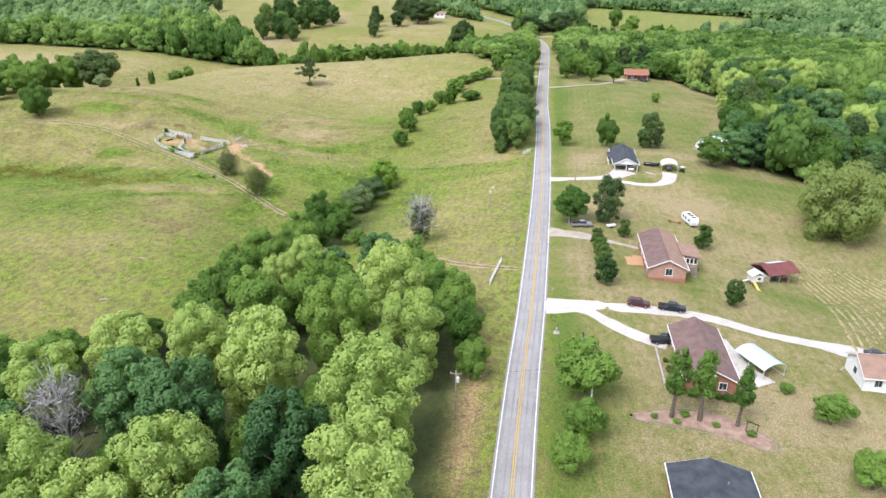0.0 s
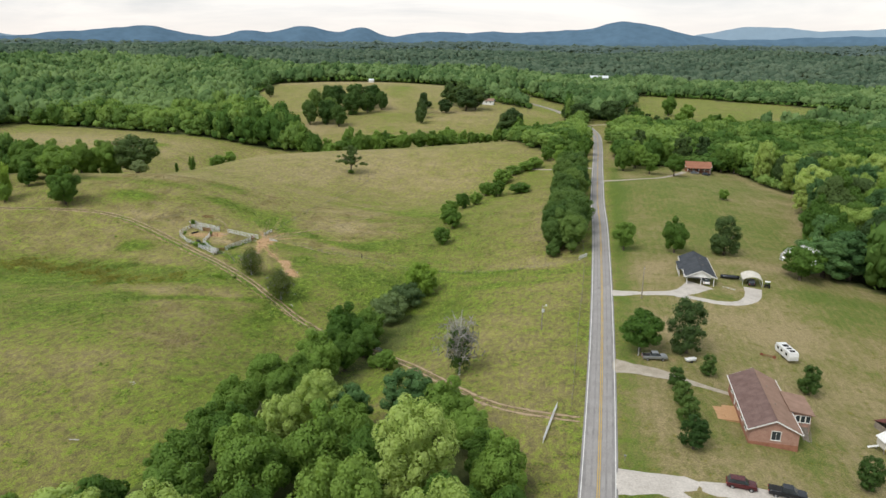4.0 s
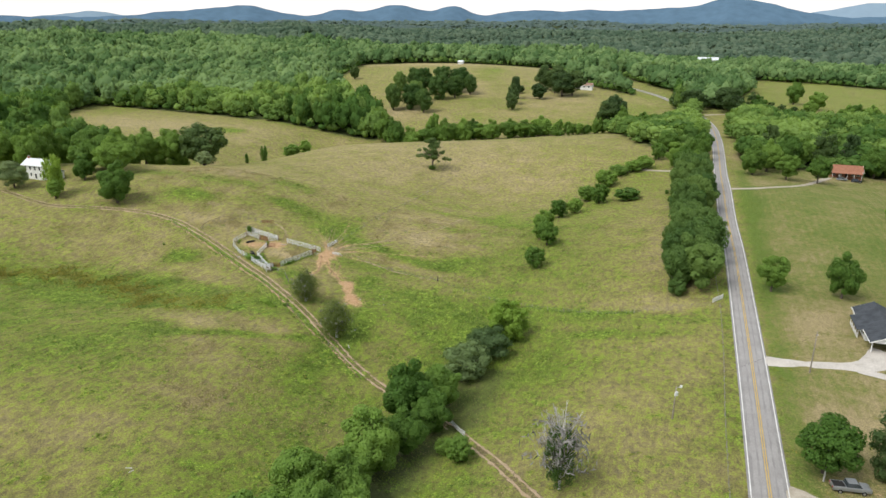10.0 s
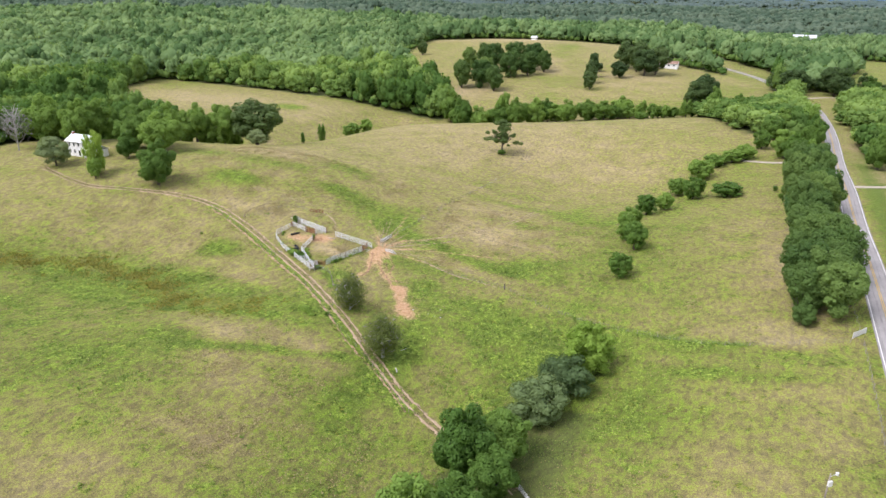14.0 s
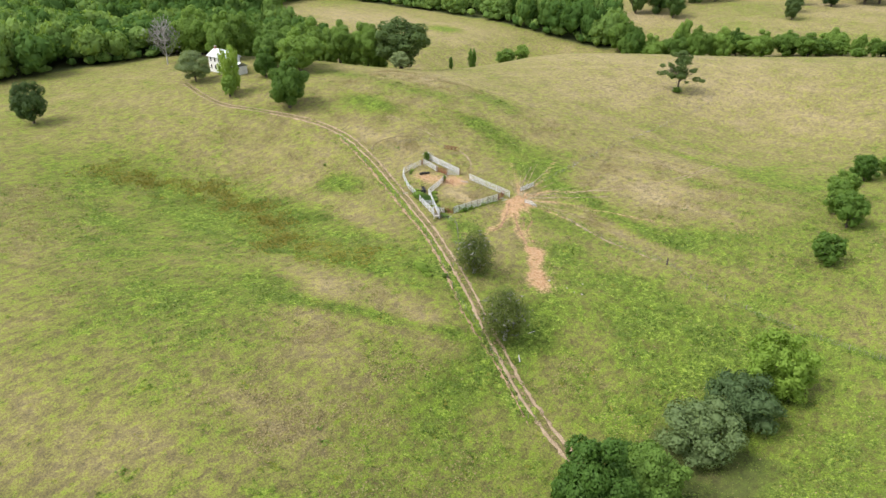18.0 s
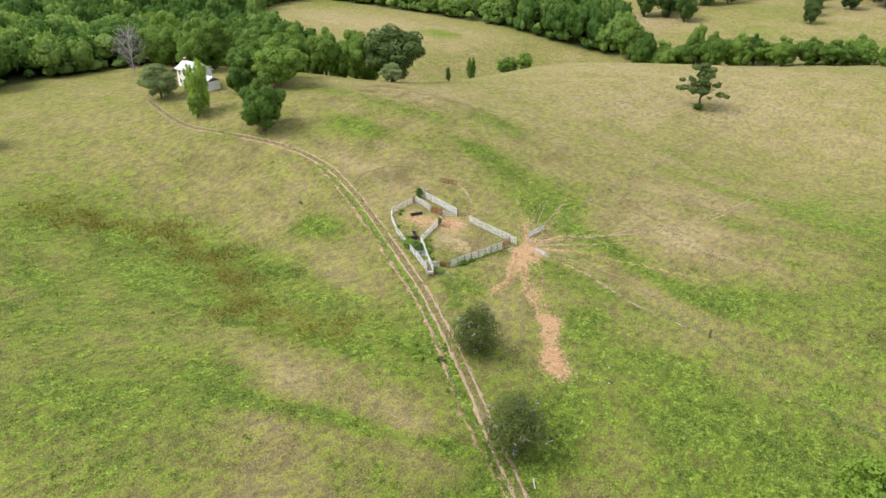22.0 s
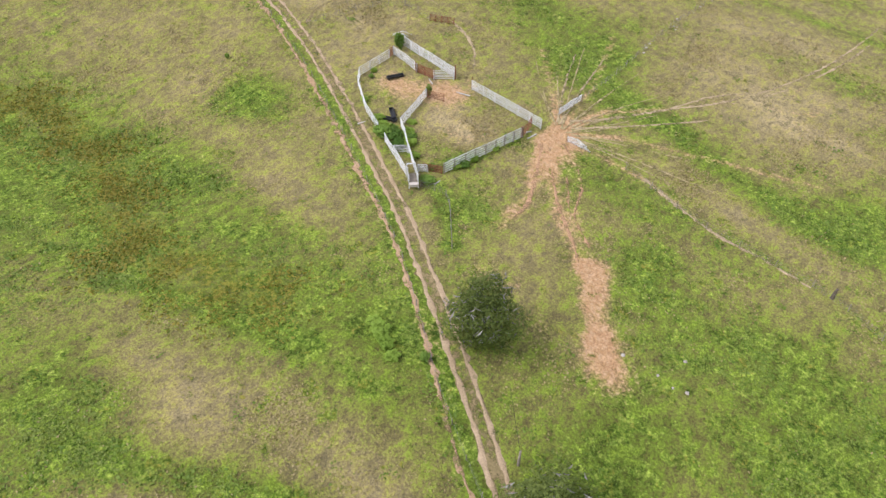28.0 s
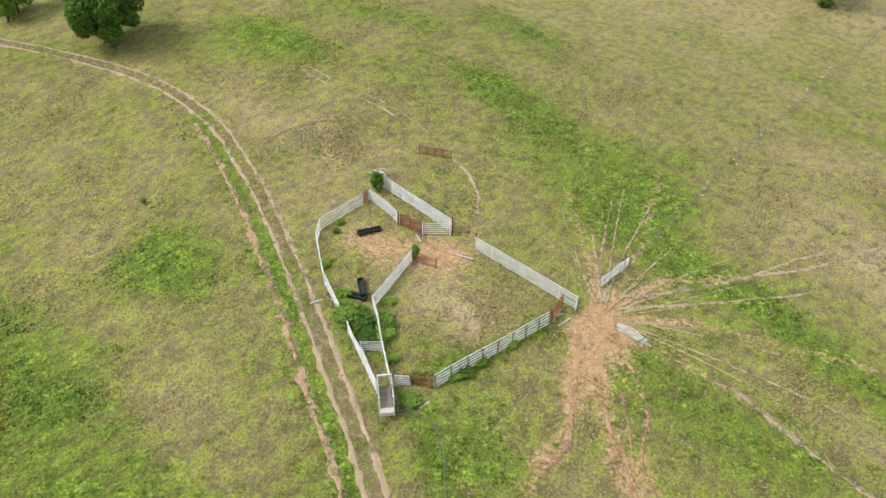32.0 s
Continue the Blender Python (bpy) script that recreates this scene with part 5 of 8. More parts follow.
plant("column", [(22.8, 94.4, 4.6, 13.0), (27.2, 94.2, 5.0, 13.0), (32.9, 93.8, 3.9, 11.0)], "slim upright tree rising from the mulch bed", "tree", "three slim trees in the flower bed")

# the shady line along the road
line_rng = np.random.default_rng(77)
rows = []
for k in range(22):
    y = 262.5 + k * 5.8
    rows.append((-13.4 - 0.03 * (y - 268) + line_rng.uniform(-3.8, 3.4), y, line_rng.uniform(11.0, 15.0), line_rng.uniform(13, 19)))
rows += [(-18.0, 263.5, 11, 13), (-18.0, 272, 12, 16), (-18.5, 281, 11, 15), (-17.5, 257.5, 6, 5)]
plant("shade", rows, "dark leafy tree in the dense line beside the road", "tree", "line of trees beside the road")

# bushes down the creek
plant("bush", [(-62.0, 278, 7.5, 7.5), (-62.4, 300, 8.0, 9.5), (-66.5, 308, 7.5, 9), (-67.5, 318, 8, 9), (-66.7, 343, 8.5, 8), (-61.5, 350, 7, 7), (-60.2, 373, 8.5, 7.5), (-53.6, 366, 9, 9.5), (-54.5, 395, 12, 8.5), (-63, 365, 4.5, 3.8), (-42, 367.5, 12.5, 5.5), (-50.6, 411, 10, 5.5), (-44, 416, 10, 6), (-39.5, 421, 9.5, 7), (-33.8, 437, 9, 9), (-26, 372, 2.0, 2.2), (-24, 360, 2.2, 2), (-57, 404, 7, 4)], "bushy green shrub on the creek bank", "bush", "shrubs along the creek")
plant("lime", [(-58.2, 230.5, 12.0, 10.5)], "bright lime-green shrub on the creek bank", "shrub")
plant("olive", [(-60.6, 220.5, 12.5, 8.6), (-63.2, 211.5, 13.5, 9.2)], "grey-green spreading shrub beside the creek", "shrub", "grey-green shrubs by the creek")
plant("oak", [(-69.5, 191, 12, 15.5), (-64, 197.5, 10, 12), (-62.5, 186.5, 9, 10), (-67, 168, 12, 14), (-64, 176.5, 9, 11), (-71.5, 152, 10.5, 13), (-66, 157, 9, 11.5), (-72, 139.5, 10, 12.5), (-66, 146.5, 9, 12), (-73, 129, 9.5, 11), (-60.5, 149, 8.5, 11)], "dense green tree in the creek belt", "tree", "trees of the creek belt")
plant("bush", [(-52.5, 176, 6.0, 5.6), (-56.6, 178.5, 4.0, 3.6), (-71, 204, 5, 4)], "low green bush beside the farm track", "bush")

# the big stand of trees beside the road
POPLARS = [(-29, 116, 13, 21), (-34, 99, 13.5, 22), (-20.5, 98, 12, 20), (-22, 77, 15, 22), (-42.8, 85, 14, 22), (-19.4, 60, 14, 21), (-62, 56, 14, 21), (-44, 60, 13, 20), (-80, 82, 13, 17), (-58.7, 95, 11.5, 18), (-73, 94, 13, 16), (-50, 52, 12, 18), (-53.5, 138, 9.5, 15), (-58, 131, 9, 13.5)]
ASHES = [(-49.5, 73, 13, 20), (-33, 69.5, 12, 18), (-60.5, 77, 12.5, 19), (-48, 139, 9, 12), (-37.5, 142.5, 10.5, 13.5), (-34, 55, 11, 17), (-72, 64, 11, 17), (-88, 72, 12, 16), (-85, 56, 12, 17)]
OAKS = [(-29.5, 140.5, 11, 13.5), (-23.5, 134.5, 9, 11), (-33, 133, 9.5, 13), (-16.5, 121, 9.5, 13), (-13, 110.5, 8.5, 12), (-10.8, 101, 6.5, 9), (-19.5, 127, 8, 10), (-22, 109, 10, 14), (-54.6, 113, 12, 16.5), (-47, 121, 12, 17), (-45.5, 131, 10, 14), (-64, 107, 11.5, 14), (-60, 121, 11, 15), (-67, 127, 10, 13), (-70.5, 116, 10.5, 12.5), (-78, 106, 10, 10.5), (-38, 109, 11, 15), (-38, 122, 10, 14), (-50, 104, 10, 14), (-68, 84, 10, 14), (-89, 98, 10.5, 10.5), (-90, 87, 11, 13), (-99, 91, 11.5, 12.5), (-110, 84, 11.5, 13), (-121, 77, 12, 14), (-32, 84, 9, 12), (-53, 64, 9, 13), (-40, 74, 8, 12)]
belt_rng = np.random.default_rng(19)
for y in np.arange(-14, 80, 11.0):
    for x in np.arange(-130, -15, 11.0):
        if y < 46 or x < -92:
            near = min(math.hypot(x - q[0], y - q[1]) for q in POPLARS + ASHES + OAKS)
            row = (x + belt_rng.uniform(-3, 3), y + belt_rng.uniform(-3, 3), belt_rng.uniform(10.5, 14.5), belt_rng.uniform(12, 19))
            if near > 8:
                (POPLARS, ASHES, OAKS)[belt_rng.integers(0, 3)].append(row)
plant("poplar", POPLARS, "tall yellow-green poplar with upright plumes in the roadside stand", "tree", "roadside stand of trees")
plant("ash", ASHES, "blue-green tree in the roadside stand", "tree", "roadside stand of trees")
plant("oak", OAKS, "dense dark green tree in the roadside stand", "tree", "roadside stand of trees")
dead_tree(-32.5, 168.5, 14.5, 10.5, 4, "half-dead grey tree with bare twigs and ivy on its trunk", 4200)
dead_tree(-67.5, 71, 20, 11, 6, "bare grey dead tree among the green crowns")
dead_tree(-316, 276, 19, 15, 9, "bare bleached tree beside the white farmhouse")

# around the old farmhouse
plant("pale", [(-272, 262, 14, 11.5), (-238, 335, 10, 7)], "round pale grey-green shrub near the farmhouse", "shrub")
plant("lime", [(-249.5, 262, 8, 16)], "slim light green tree before the farmhouse", "tree")
plant("bush", [(-246.5, 259, 5.5, 8)], "dark bushy growth at the foot of a slim tree", "bush")
plant("oak", [(-222, 265, 14, 16.5), (-315, 287, 18, 22), (-300, 300, 16, 20), (-330, 300, 18, 22), (-345, 312, 18, 21), (-264, 291, 15, 15), (-254, 280, 9, 11), (-249, 292, 19, 17), (-262, 300, 15, 17), (-296, 290, 15, 20), (-270, 331, 15, 19), (-260, 338, 15, 19), (-280, 325, 14, 18), (-308, 300, 16, 22), (-285, 312, 15, 18)], "full green tree standing round the white farmhouse", "tree", "farmhouse trees")
plant("oak", [(-300, 338, 13, 15), (-290, 343, 12, 15), (-279, 347, 13, 16), (-268, 352, 13, 16), (-311, 334, 14, 16), (-322, 326, 14, 17)], "full green tree in the hollow behind the farmhouse", "tree", "farmhouse trees")
plant("darkoak", [(-247.5, 346, 27, 21), (-275, 206, 11, 13.5)], "broad dark green tree on the hill shoulder", "tree")
plant("bush", [(-244, 376, 2.4, 4.5), (-247, 396, 4.6, 8), (-249, 428, 12, 5), (-243, 434, 8, 6.5), (-232, 470, 6, 4), (-214, 490, 5, 4), (-101, 505, 6, 4.5)], "small bush along the field edge", "bush")
plant("loblolly", [(-144, 398, 19, 16)], "lone ragged pine with open branches on the hillside", "tree")
plant("bush", [(-144, 397, 4.5, 2.5)], "low green growth under the lone pine", "bush")
plant("cedar", [(-117.0, 227.4, 9.2, 9.6), (-99.8, 214.2, 10.8, 10.6)], "dark rounded cedar beside the farm track", "tree", "two cedars by the farm track")

# far fields
plant("shade", [(-259, 601, 17, 24), (-245, 607, 18, 24), (-231, 600, 17, 21), (-237, 652, 19, 24), (-226, 664, 17, 22), (-246, 688, 21, 26), (-231, 692, 20, 25), (-262, 676, 19, 26), (-280, 664, 15, 23), (-275, 686, 16, 24), (-254, 640, 16, 20), (-249, 622, 15, 22), (-218, 684, 15, 20)], "tall dark tree in the clump on the hill field", "tree", "clump of trees on the hill field")
plant("darkoak", [(-163, 630, 11.5, 15), (-168, 652, 11, 19), (-173, 676, 10, 22), (-152, 684, 15.6, 14.6), (-136, 706, 23.4, 22.4), (-128, 714, 23.4, 24.6), (-146, 722, 20.8, 26.9), (-158, 735, 20.8, 24.6), (-80, 592, 18.2, 20.2), (-74, 596, 19.5, 22.4), (-176, 706, 10.4, 7.8), (-260, 720, 7.8, 9.0), (-365, 735, 11.7, 14.6), (-22, 668, 20.8, 19.0), (-32, 682, 18.2, 16.8), (-14, 690, 15.6, 13.4), (-2, 700, 14.3, 11.2), (6, 678, 23.4, 22.4)], "dark tree standing in the far pasture", "tree", "trees of the far pasture")
plant("oak", [(-66, 560, 11, 18), (-50, 556, 13, 14), (80, 742, 15, 17), (30, 690, 14, 15), (70, 700, 13, 13)], "light green tree at the far hedge", "tree")
band_rng = np.random.default_rng(88)
plant("oak", [(-228 + 6.4 * k + band_rng.uniform(-4, 4), 519 + 1.6 * k + band_rng.uniform(-9, 11), band_rng.uniform(11, 18), band_rng.uniform(13, 25) * (1 - 0.015 * k)) for k in range(17)], "rounded tree in the valley hedge", "tree", "trees in the valley bottom")
plant("bush", [(-140 + 2.5 * k + band_rng.uniform(-3, 3), 540 + 0.35 * k + band_rng.uniform(-8, 8), band_rng.uniform(5, 10), band_rng.uniform(4, 12)) for k in range(32)], "scrubby green shrub in the valley hedge", "bush", "shrubs in the valley bottom")

# trees at the edge of the woods beside the yards and behind the far farm
edge_rng = np.random.default_rng(41)
edge = {"oak": [], "poplar": [], "ash": [], "darkoak": []}
gx, gy = np.meshgrid(np.arange(67, 152, 10.2), np.arange(252, 460, 10.2))
for x, y in zip(gx.ravel(), gy.ravel()):
    x, y = x + edge_rng.uniform(-3.2, 3.2), y + edge_rng.uniform(-3.2, 3.2)
    if inside(WOOD_EDGE, np.array([x]), np.array([y]))[0]:
        k = edge_rng.choice(["oak", "poplar", "ash", "darkoak"], p=[0.34, 0.26, 0.2, 0.2])
        edge[k].append((x, y, edge_rng.uniform(11, 17.5), edge_rng.uniform(13, 25)))
for k, lab in (("oak", "full green tree at the edge of the woods"), ("poplar", "light green poplar at the edge of the woods"), ("ash", "blue-green tree at the edge of the woods"), ("darkoak", "dark green tree at the edge of the woods")):
    plant(k, edge[k], lab, "tree", "trees at the edge of the woods")
plant("oak", [(10, 418, 12, 16), (17, 430, 13, 17), (27, 442, 13, 18), (34, 452, 12, 17), (68, 456, 13, 17), (76, 460, 12, 18), (-16, 400, 11, 14), (-20, 412, 12, 15), (-24, 424, 12, 14), (-14, 440, 11, 15), (-13, 458, 11, 14), (-16, 480, 12, 15), (-26, 470, 12, 13), (-30, 455, 11, 12), (64.6, 774, 16, 22), (87, 655, 13, 15), (104, 662, 13, 16), (96, 672, 12, 15)], "dense green tree beside the far farm lane", "tree", "trees by the far farm")
plant("darkbush", [(20, 462, 12, 18), (46, 462, 13, 19), (58, 466, 12, 18), (33, 716, 9, 9), (40, 706, 9, 8), (48, 698, 8, 8), (56, 692, 8, 7), (26, 700, 12, 16), (62, 686, 7, 6)], "dark green tree by the far farm lane", "tree", "trees by the far farm")


# ---------------------------------------------------------------- houses
def prism(bm, outline, a, b, axis="y"):
    """An outline in (across, up) drawn out from a to b along an axis."""
    n = len(outline)
    if axis == "y":
        pts = [(u, a, v) for u, v in outline] + [(u, b, v) for u, v in outline]
    else:
        pts = [(a, u, v) for u, v in outline] + [(b, u, v) for u, v in outline]
    solid(bm, pts, [tuple(range(n)), tuple(range(n, 2 * n))[::-1]] + [(k, n + k, n + (k + 1) % n, (k + 1) % n) for k in range(n)])
    return bm


def window_at(owner, side, at, low, wide, tall, d, panes=2):
    """A framed window on a wall: side w, e, s or n; d: where the wall stands."""
    def spot(u0, u1, z0, z1, thick, out):
        bm = bmesh.new()
        s = 1 if side in "en" else -1
        a, b = sorted((d + s * out, d + s * (out + thick)))
        return box(bm, a, b, u0, u1, z0, z1) if side in "we" else box(bm, u0, u1, a, b, z0, z1)
    fr = part("window", spot(at - wide / 2 - 0.09, at + wide / 2 + 0.09, low - 0.09, low + tall + 0.09, 0.06, -0.02), M["trim"], owner)
    for k in range(panes):
        w = wide / panes
        part("pane", spot(at - wide / 2 + k * w + 0.03, at - wide / 2 + (k + 1) * w - 0.03, low + 0.03, low + tall - 0.03, 0.02, 0.045), M["glass"], fr)
    part("sill", spot(at - wide / 2 - 0.15, at + wide / 2 + 0.15, low - 0.16, low - 0.09, 0.12, -0.02), M["trim"], fr)


def door_at(owner, side, at, d, low=0.0, material="trim"):
    bm = bmesh.new()
    s = 1 if side in "en" else -1
    a, b = sorted((d + s * -0.02, d + s * 0.05))
    dr = part("door", box(bm, a, b, at - 0.47, at + 0.47, low, low + 2.05) if side in "we" else box(bm, at - 0.47, at + 0.47, a, b, low, low + 2.05), M[material], owner)
    bm = bmesh.new()
    a, b = sorted((d + s * 0.05, d + s * 0.10))
    part("handle", box(bm, a, b, at + 0.3, at + 0.38, low + 1.0, low + 1.06) if side in "we" else box(bm, at + 0.3, at + 0.38, a, b, low + 1.0, low + 1.06), M["chrome"], dr)


def gable_house(name, x0, x1, y0, y1, eave, ridge, along, wall, roof, label, roof_b=None, over=0.45, base=None, floor=None, vents=2, open_end=0.0, chimney=None):
    """A gabled house by its wall lines; along: the axis of the ridge. Local origin in the middle of its floor."""
    cx, cy = (x0 + x1) / 2, (y0 + y1) / 2
    zs = [lift(x, y) for x in (x0, x1) for y in (y0, y1)]
    z = floor if floor is not None else max(zs) + 0.05
    deep = z - min(zs) + 0.5
    ob = thing(name, cx, cy, z, label=label, category="house")
    hx, hy = (x1 - x0) / 2, (y1 - y0) / 2
    across, length = (hx, hy) if along == "y" else (hy, hx)
    ax = "y" if along == "y" else "x"
    bm = bmesh.new()
    prism(bm, [(-across, -deep), (across, -deep), (across, eave), (0, ridge - 0.1), (-across, eave)], -length + open_end, length, ax)
    part("wall", bm, M[wall], ob)
    if base:
        bm = bmesh.new()
        prism(bm, [(-across - 0.04, -deep), (across + 0.04, -deep), (across + 0.04, 0.25), (-across - 0.04, 0.25)], -length + open_end - 0.04, length + 0.04, ax)
        part("foundation", bm, M[base], ob)
    slope = (ridge - eave) / across
    t = 0.14
    for s, key in ((-1, roof), (1, roof_b or roof)):
        bm = bmesh.new()
        e = across + over
        prism(bm, [(0, ridge), (s * e, ridge - slope * e), (s * e, ridge - slope * e + t), (0, ridge + t)], -length - over, length + over, ax)
        sl = part("roof", bm, M[key], ob)
        # courses of shingle, each a thin lip
        rows = max(6, int(e / 0.62))
        for k in range(rows):
            bm = bmesh.new()
            u0, u1 = e * k / rows, e * (k + 1) / rows - 0.03
            prism(bm, [(s * u0, ridge - slope * u0 + t + 0.002), (s * u1, ridge - slope * u1 + t + 0.002), (s * u1, ridge - slope * u1 + t + 0.03), (s * u0, ridge - slope * u0 + t + 0.012)], -length - over, length + over, ax)
            part("shingle_course", bm, M[key], sl)
        bm = bmesh.new()
        prism(bm, [(s * e, ridge - slope * e - 0.05), (s * (e + 0.12), ridge - slope * e - 0.05), (s * (e + 0.12), ridge - slope * e + t), (s * e, ridge - slope * e + t)], -length - over, length + over, ax)
        part("gutter", bm, M["trim"], ob)
    bm = bmesh.new()
    prism(bm, [(-0.16, ridge + t - 0.02), (0.16, ridge + t - 0.02), (0.0, ridge + t + 0.07)], -length - over, length + over, ax)
    part("ridge_cap", bm, M[roof], ob)
    for end in (-1, 1):
        for s in (-1, 1):
            bm = bmesh.new()
            e = across + over
            a, b = sorted((end * (length + over), end * (length + over + 0.05)))
            prism(bm, [(0, ridge - 0.12), (s * e, ridge - slope * e - 0.12), (s * e, ridge - slope * e + t), (0, ridge + t)], a, b, ax)
            part("barge_board", bm, M["trim"], ob)
    for k in range(vents):
        bm = bmesh.new()
        u = length * (0.35 - 0.7 * k)
        p = (across * 0.3, u) if along == "y" else (u, across * 0.3)
        bar(bm, (p[0], p[1], ridge - slope * across * 0.3), (p[0], p[1], ridge - slope * across * 0.3 + 0.55), 0.16, sides=8)
        part("vent_pipe", bm, M["wood_grey"], ob)
    if chimney:
        bm = bmesh.new()
        box(bm, chimney[0] - 0.4, chimney[0] + 0.4, chimney[1] - 0.35, chimney[1] + 0.35, eave - 0.5, ridge + 0.9)
        ch = part("chimney", bm, M["brick"], ob)
        bm = bmesh.new()
        box(bm, chimney[0] - 0.47, chimney[0] + 0.47, chimney[1] - 0.42, chimney[1] + 0.42, ridge + 0.9, ridge + 1.02)
        part("chimney_cap", bm, M["concrete"], ch)
    return ob


# long brown-roofed brick house
h = gable_house("brick_house", 26.1, 34.5, 102, 120, 2.65, 4.7, "y", "brick", "roof_brown", "long brick ranch house with a brown shingle roof", base="brick_pale", chimney=None)
for y in (-6.2, -3.2, 2.0, 5.2):
    window_at(h, "w", y, 0.9, 1.5, 1.2, -4.2)
    window_at(h, "e", y, 0.9, 1.4, 1.2, 4.2)
door_at(h, "w", -0.6, -4.2)
window_at(h, "s", -1.6, 0.9, 1.2, 1.3, -9.0)
window_at(h, "s", 1.9, 0.9, 1.2, 1.3, -9.0)
bm = bmesh.new()
prism(bm, [(-1.1, 3.3), (1.1, 3.3), (0, 3.95)], -9.04, -8.99, "y")
part("gable_vent", bm, M["trim"], h)
for y, z0, z1 in ((-7.4, -0.1, 2.5), (-8.6, -0.1, 2.5)):
    bm = bmesh.new()
    bar(bm, (-4.5, y, z0), (-4.5, y, z1), 0.14)
    part("porch_post", bm, M["trim"], h)
bm = bmesh.new()
box(bm, -5.6, -4.2, -9.2, -6.8, -0.3, 0.05)
part("porch_floor", bm, M["brick_pale"], h)

# two-tone roofed brick house
h = gable_house("brick_house", 25.4, 33.7, 147, 167.5, 2.9, 4.9, "y", "brick_pale", "roof_brown", "pink brick house with a two-tone brown shingle roof and a sunroom", roof_b="roof_tan", base="brick", floor=-0.9)
for y in (-7.2, -3.6, 0.5, 7.0):
    window_at(h, "w", y, 1.0, 1.5, 1.3, -4.15)
for y in (-6.5, 8.0):
    window_at(h, "e", y, 1.0, 1.3, 1.3, 4.15)
door_at(h, "w", 3.6, -4.15)
window_at(h, "s", 0.3, 1.0, 1.5, 1.7, -10.25, 2)
bm = bmesh.new()
box(bm, 4.16, 8.2, -2.4, 4.6, -2.4, 2.55)
room = part("sunroom", bm, M["brick_pale"], h)
bm = bmesh.new()
prism(bm, [(4.16, 3.15), (8.7, 2.5), (8.7, 2.66), (4.16, 3.33)], -2.9, 5.0, "y")
part("sunroom_roof", bm, M["roof_tan"], room)
for k in range(4):
    window_at(h, "s", 4.95 + k * 0.9, 0.9, 0.72, 1.3, -2.4, 1)
for k in range(5):
    window_at(h, "e", -1.6 + k * 1.35, 0.9, 1.1, 1.3, 8.2, 1)
bm = bmesh.new()
bar(bm, (7.2, -2.44, -0.3), (7.2, -5.7, -2.35), 1.1, 0.08)
steps_ob = part("stairs", bm, M["wood_grey"], h)
for k in range(11):
    bm = bmesh.new()
    part("tread", box(bm, 6.6, 7.8, -2.7 - k * 0.29, -2.44 - k * 0.29, -0.15 - k * 0.19, -0.1 - k * 0.19), M["wood_grey"], steps_ob)
for s in (6.55, 7.85):
    bm = bmesh.new()
    bar(bm, (s, -2.5, 0.85), (s, -5.6, -1.2), 0.07)
    part("handrail", bm, M["wood_grey"], steps_ob)
    for k in range(5):
        bm = bmesh.new()
        bar(bm, (s, -2.6 - k * 0.72, -0.3 - k * 0.48), (s, -2.6 - k * 0.72, 0.8 - k * 0.48), 0.06)
        part("baluster", bm, M["wood_grey"], steps_ob)
for x0, x1, y0, y1, hgt, key, nm in ((20.9, 23.0, 154.6, 159.6, 0.05, "gravel", "sand_pit"), (22.9, 25.3, 154.4, 160.2, 0.35, "wood_deck", "wooden_deck")):
    ob = thing(nm, (x0 + x1) / 2, (y0 + y1) / 2, label="low orange timber deck beside the brick house" if nm == "wooden_deck" else "bare sandy pit beside the timber deck", category="deck" if nm == "wooden_deck" else "sand pit")
    n = 12
    for k in range(n):
        bm = bmesh.new()
        w = (x1 - x0) / n
        box(bm, x0 - (x0 + x1) / 2 + k * w, x0 - (x0 + x1) / 2 + (k + 1) * w - 0.015, -(y1 - y0) / 2, (y1 - y0) / 2, -0.3, hgt)
        part("plank" if nm == "wooden_deck" else "sand_strip", bm, M["wood_deck"], ob)

# grey-roofed house with a carport under its gable
h = gable_house("grey_roofed_house", 23.8, 31.7, 232, 252, 2.65, 4.5, "y", "siding", "roof_slate", "white house with a charcoal shingle roof and an open carport end", floor=0.05, open_end=6.0, over=0.5)
for x in (-3.8, 0.2, 3.8):
    bm = bmesh.new()
    bar(bm, (x, -9.8, -0.4), (x, -9.8, 2.6), 0.2)
    part("carport_post", bm, M["trim"], h)
bm = bmesh.new()
prism(bm, [(-3.95, 2.55), (3.95, 2.55), (0, 4.35)], -10.0, -9.9, "y")
part("gable", bm, M["siding"], h)
bm = bmesh.new()
box(bm, -3.95, 3.95, -10.06, -9.85, 2.35, 2.62)
part("carport_beam", bm, M["trim"], h)
for y in (-1.8, 2.2, 6.6):
    window_at(h, "w", y, 0.9, 1.4, 1.2, -3.95)
    window_at(h, "e", y, 0.9, 1.4, 1.2, 3.95)
door_at(h, "s", 1.2, -4.0)
bm = bmesh.new()
box(bm, -5.4, -3.97, -3.2, 5.2, -0.6, 0.1)
part("porch_floor", bm, M["concrete"], h)
bm = bmesh.new()
prism(bm, [(-5.7, 2.25), (-3.97, 2.6), (-3.97, 2.74), (-5.7, 2.4)], -3.4, 5.4, "y")
part("porch_roof", bm, M["roof_slate"], h)
for k in range(5):
    bm = bmesh.new()
    bar(bm, (-5.3, -3.0 + 2.0 * k, 0.1), (-5.3, -3.0 + 2.0 * k, 2.35), 0.12)
    part("porch_post", bm, M["trim"], h)
bm = bmesh.new()
bar(bm, (-5.35, -3.1, 0.97), (-5.35, 5.1, 0.97), 0.07)
rl = part("railing", bm, M["trim"], h)
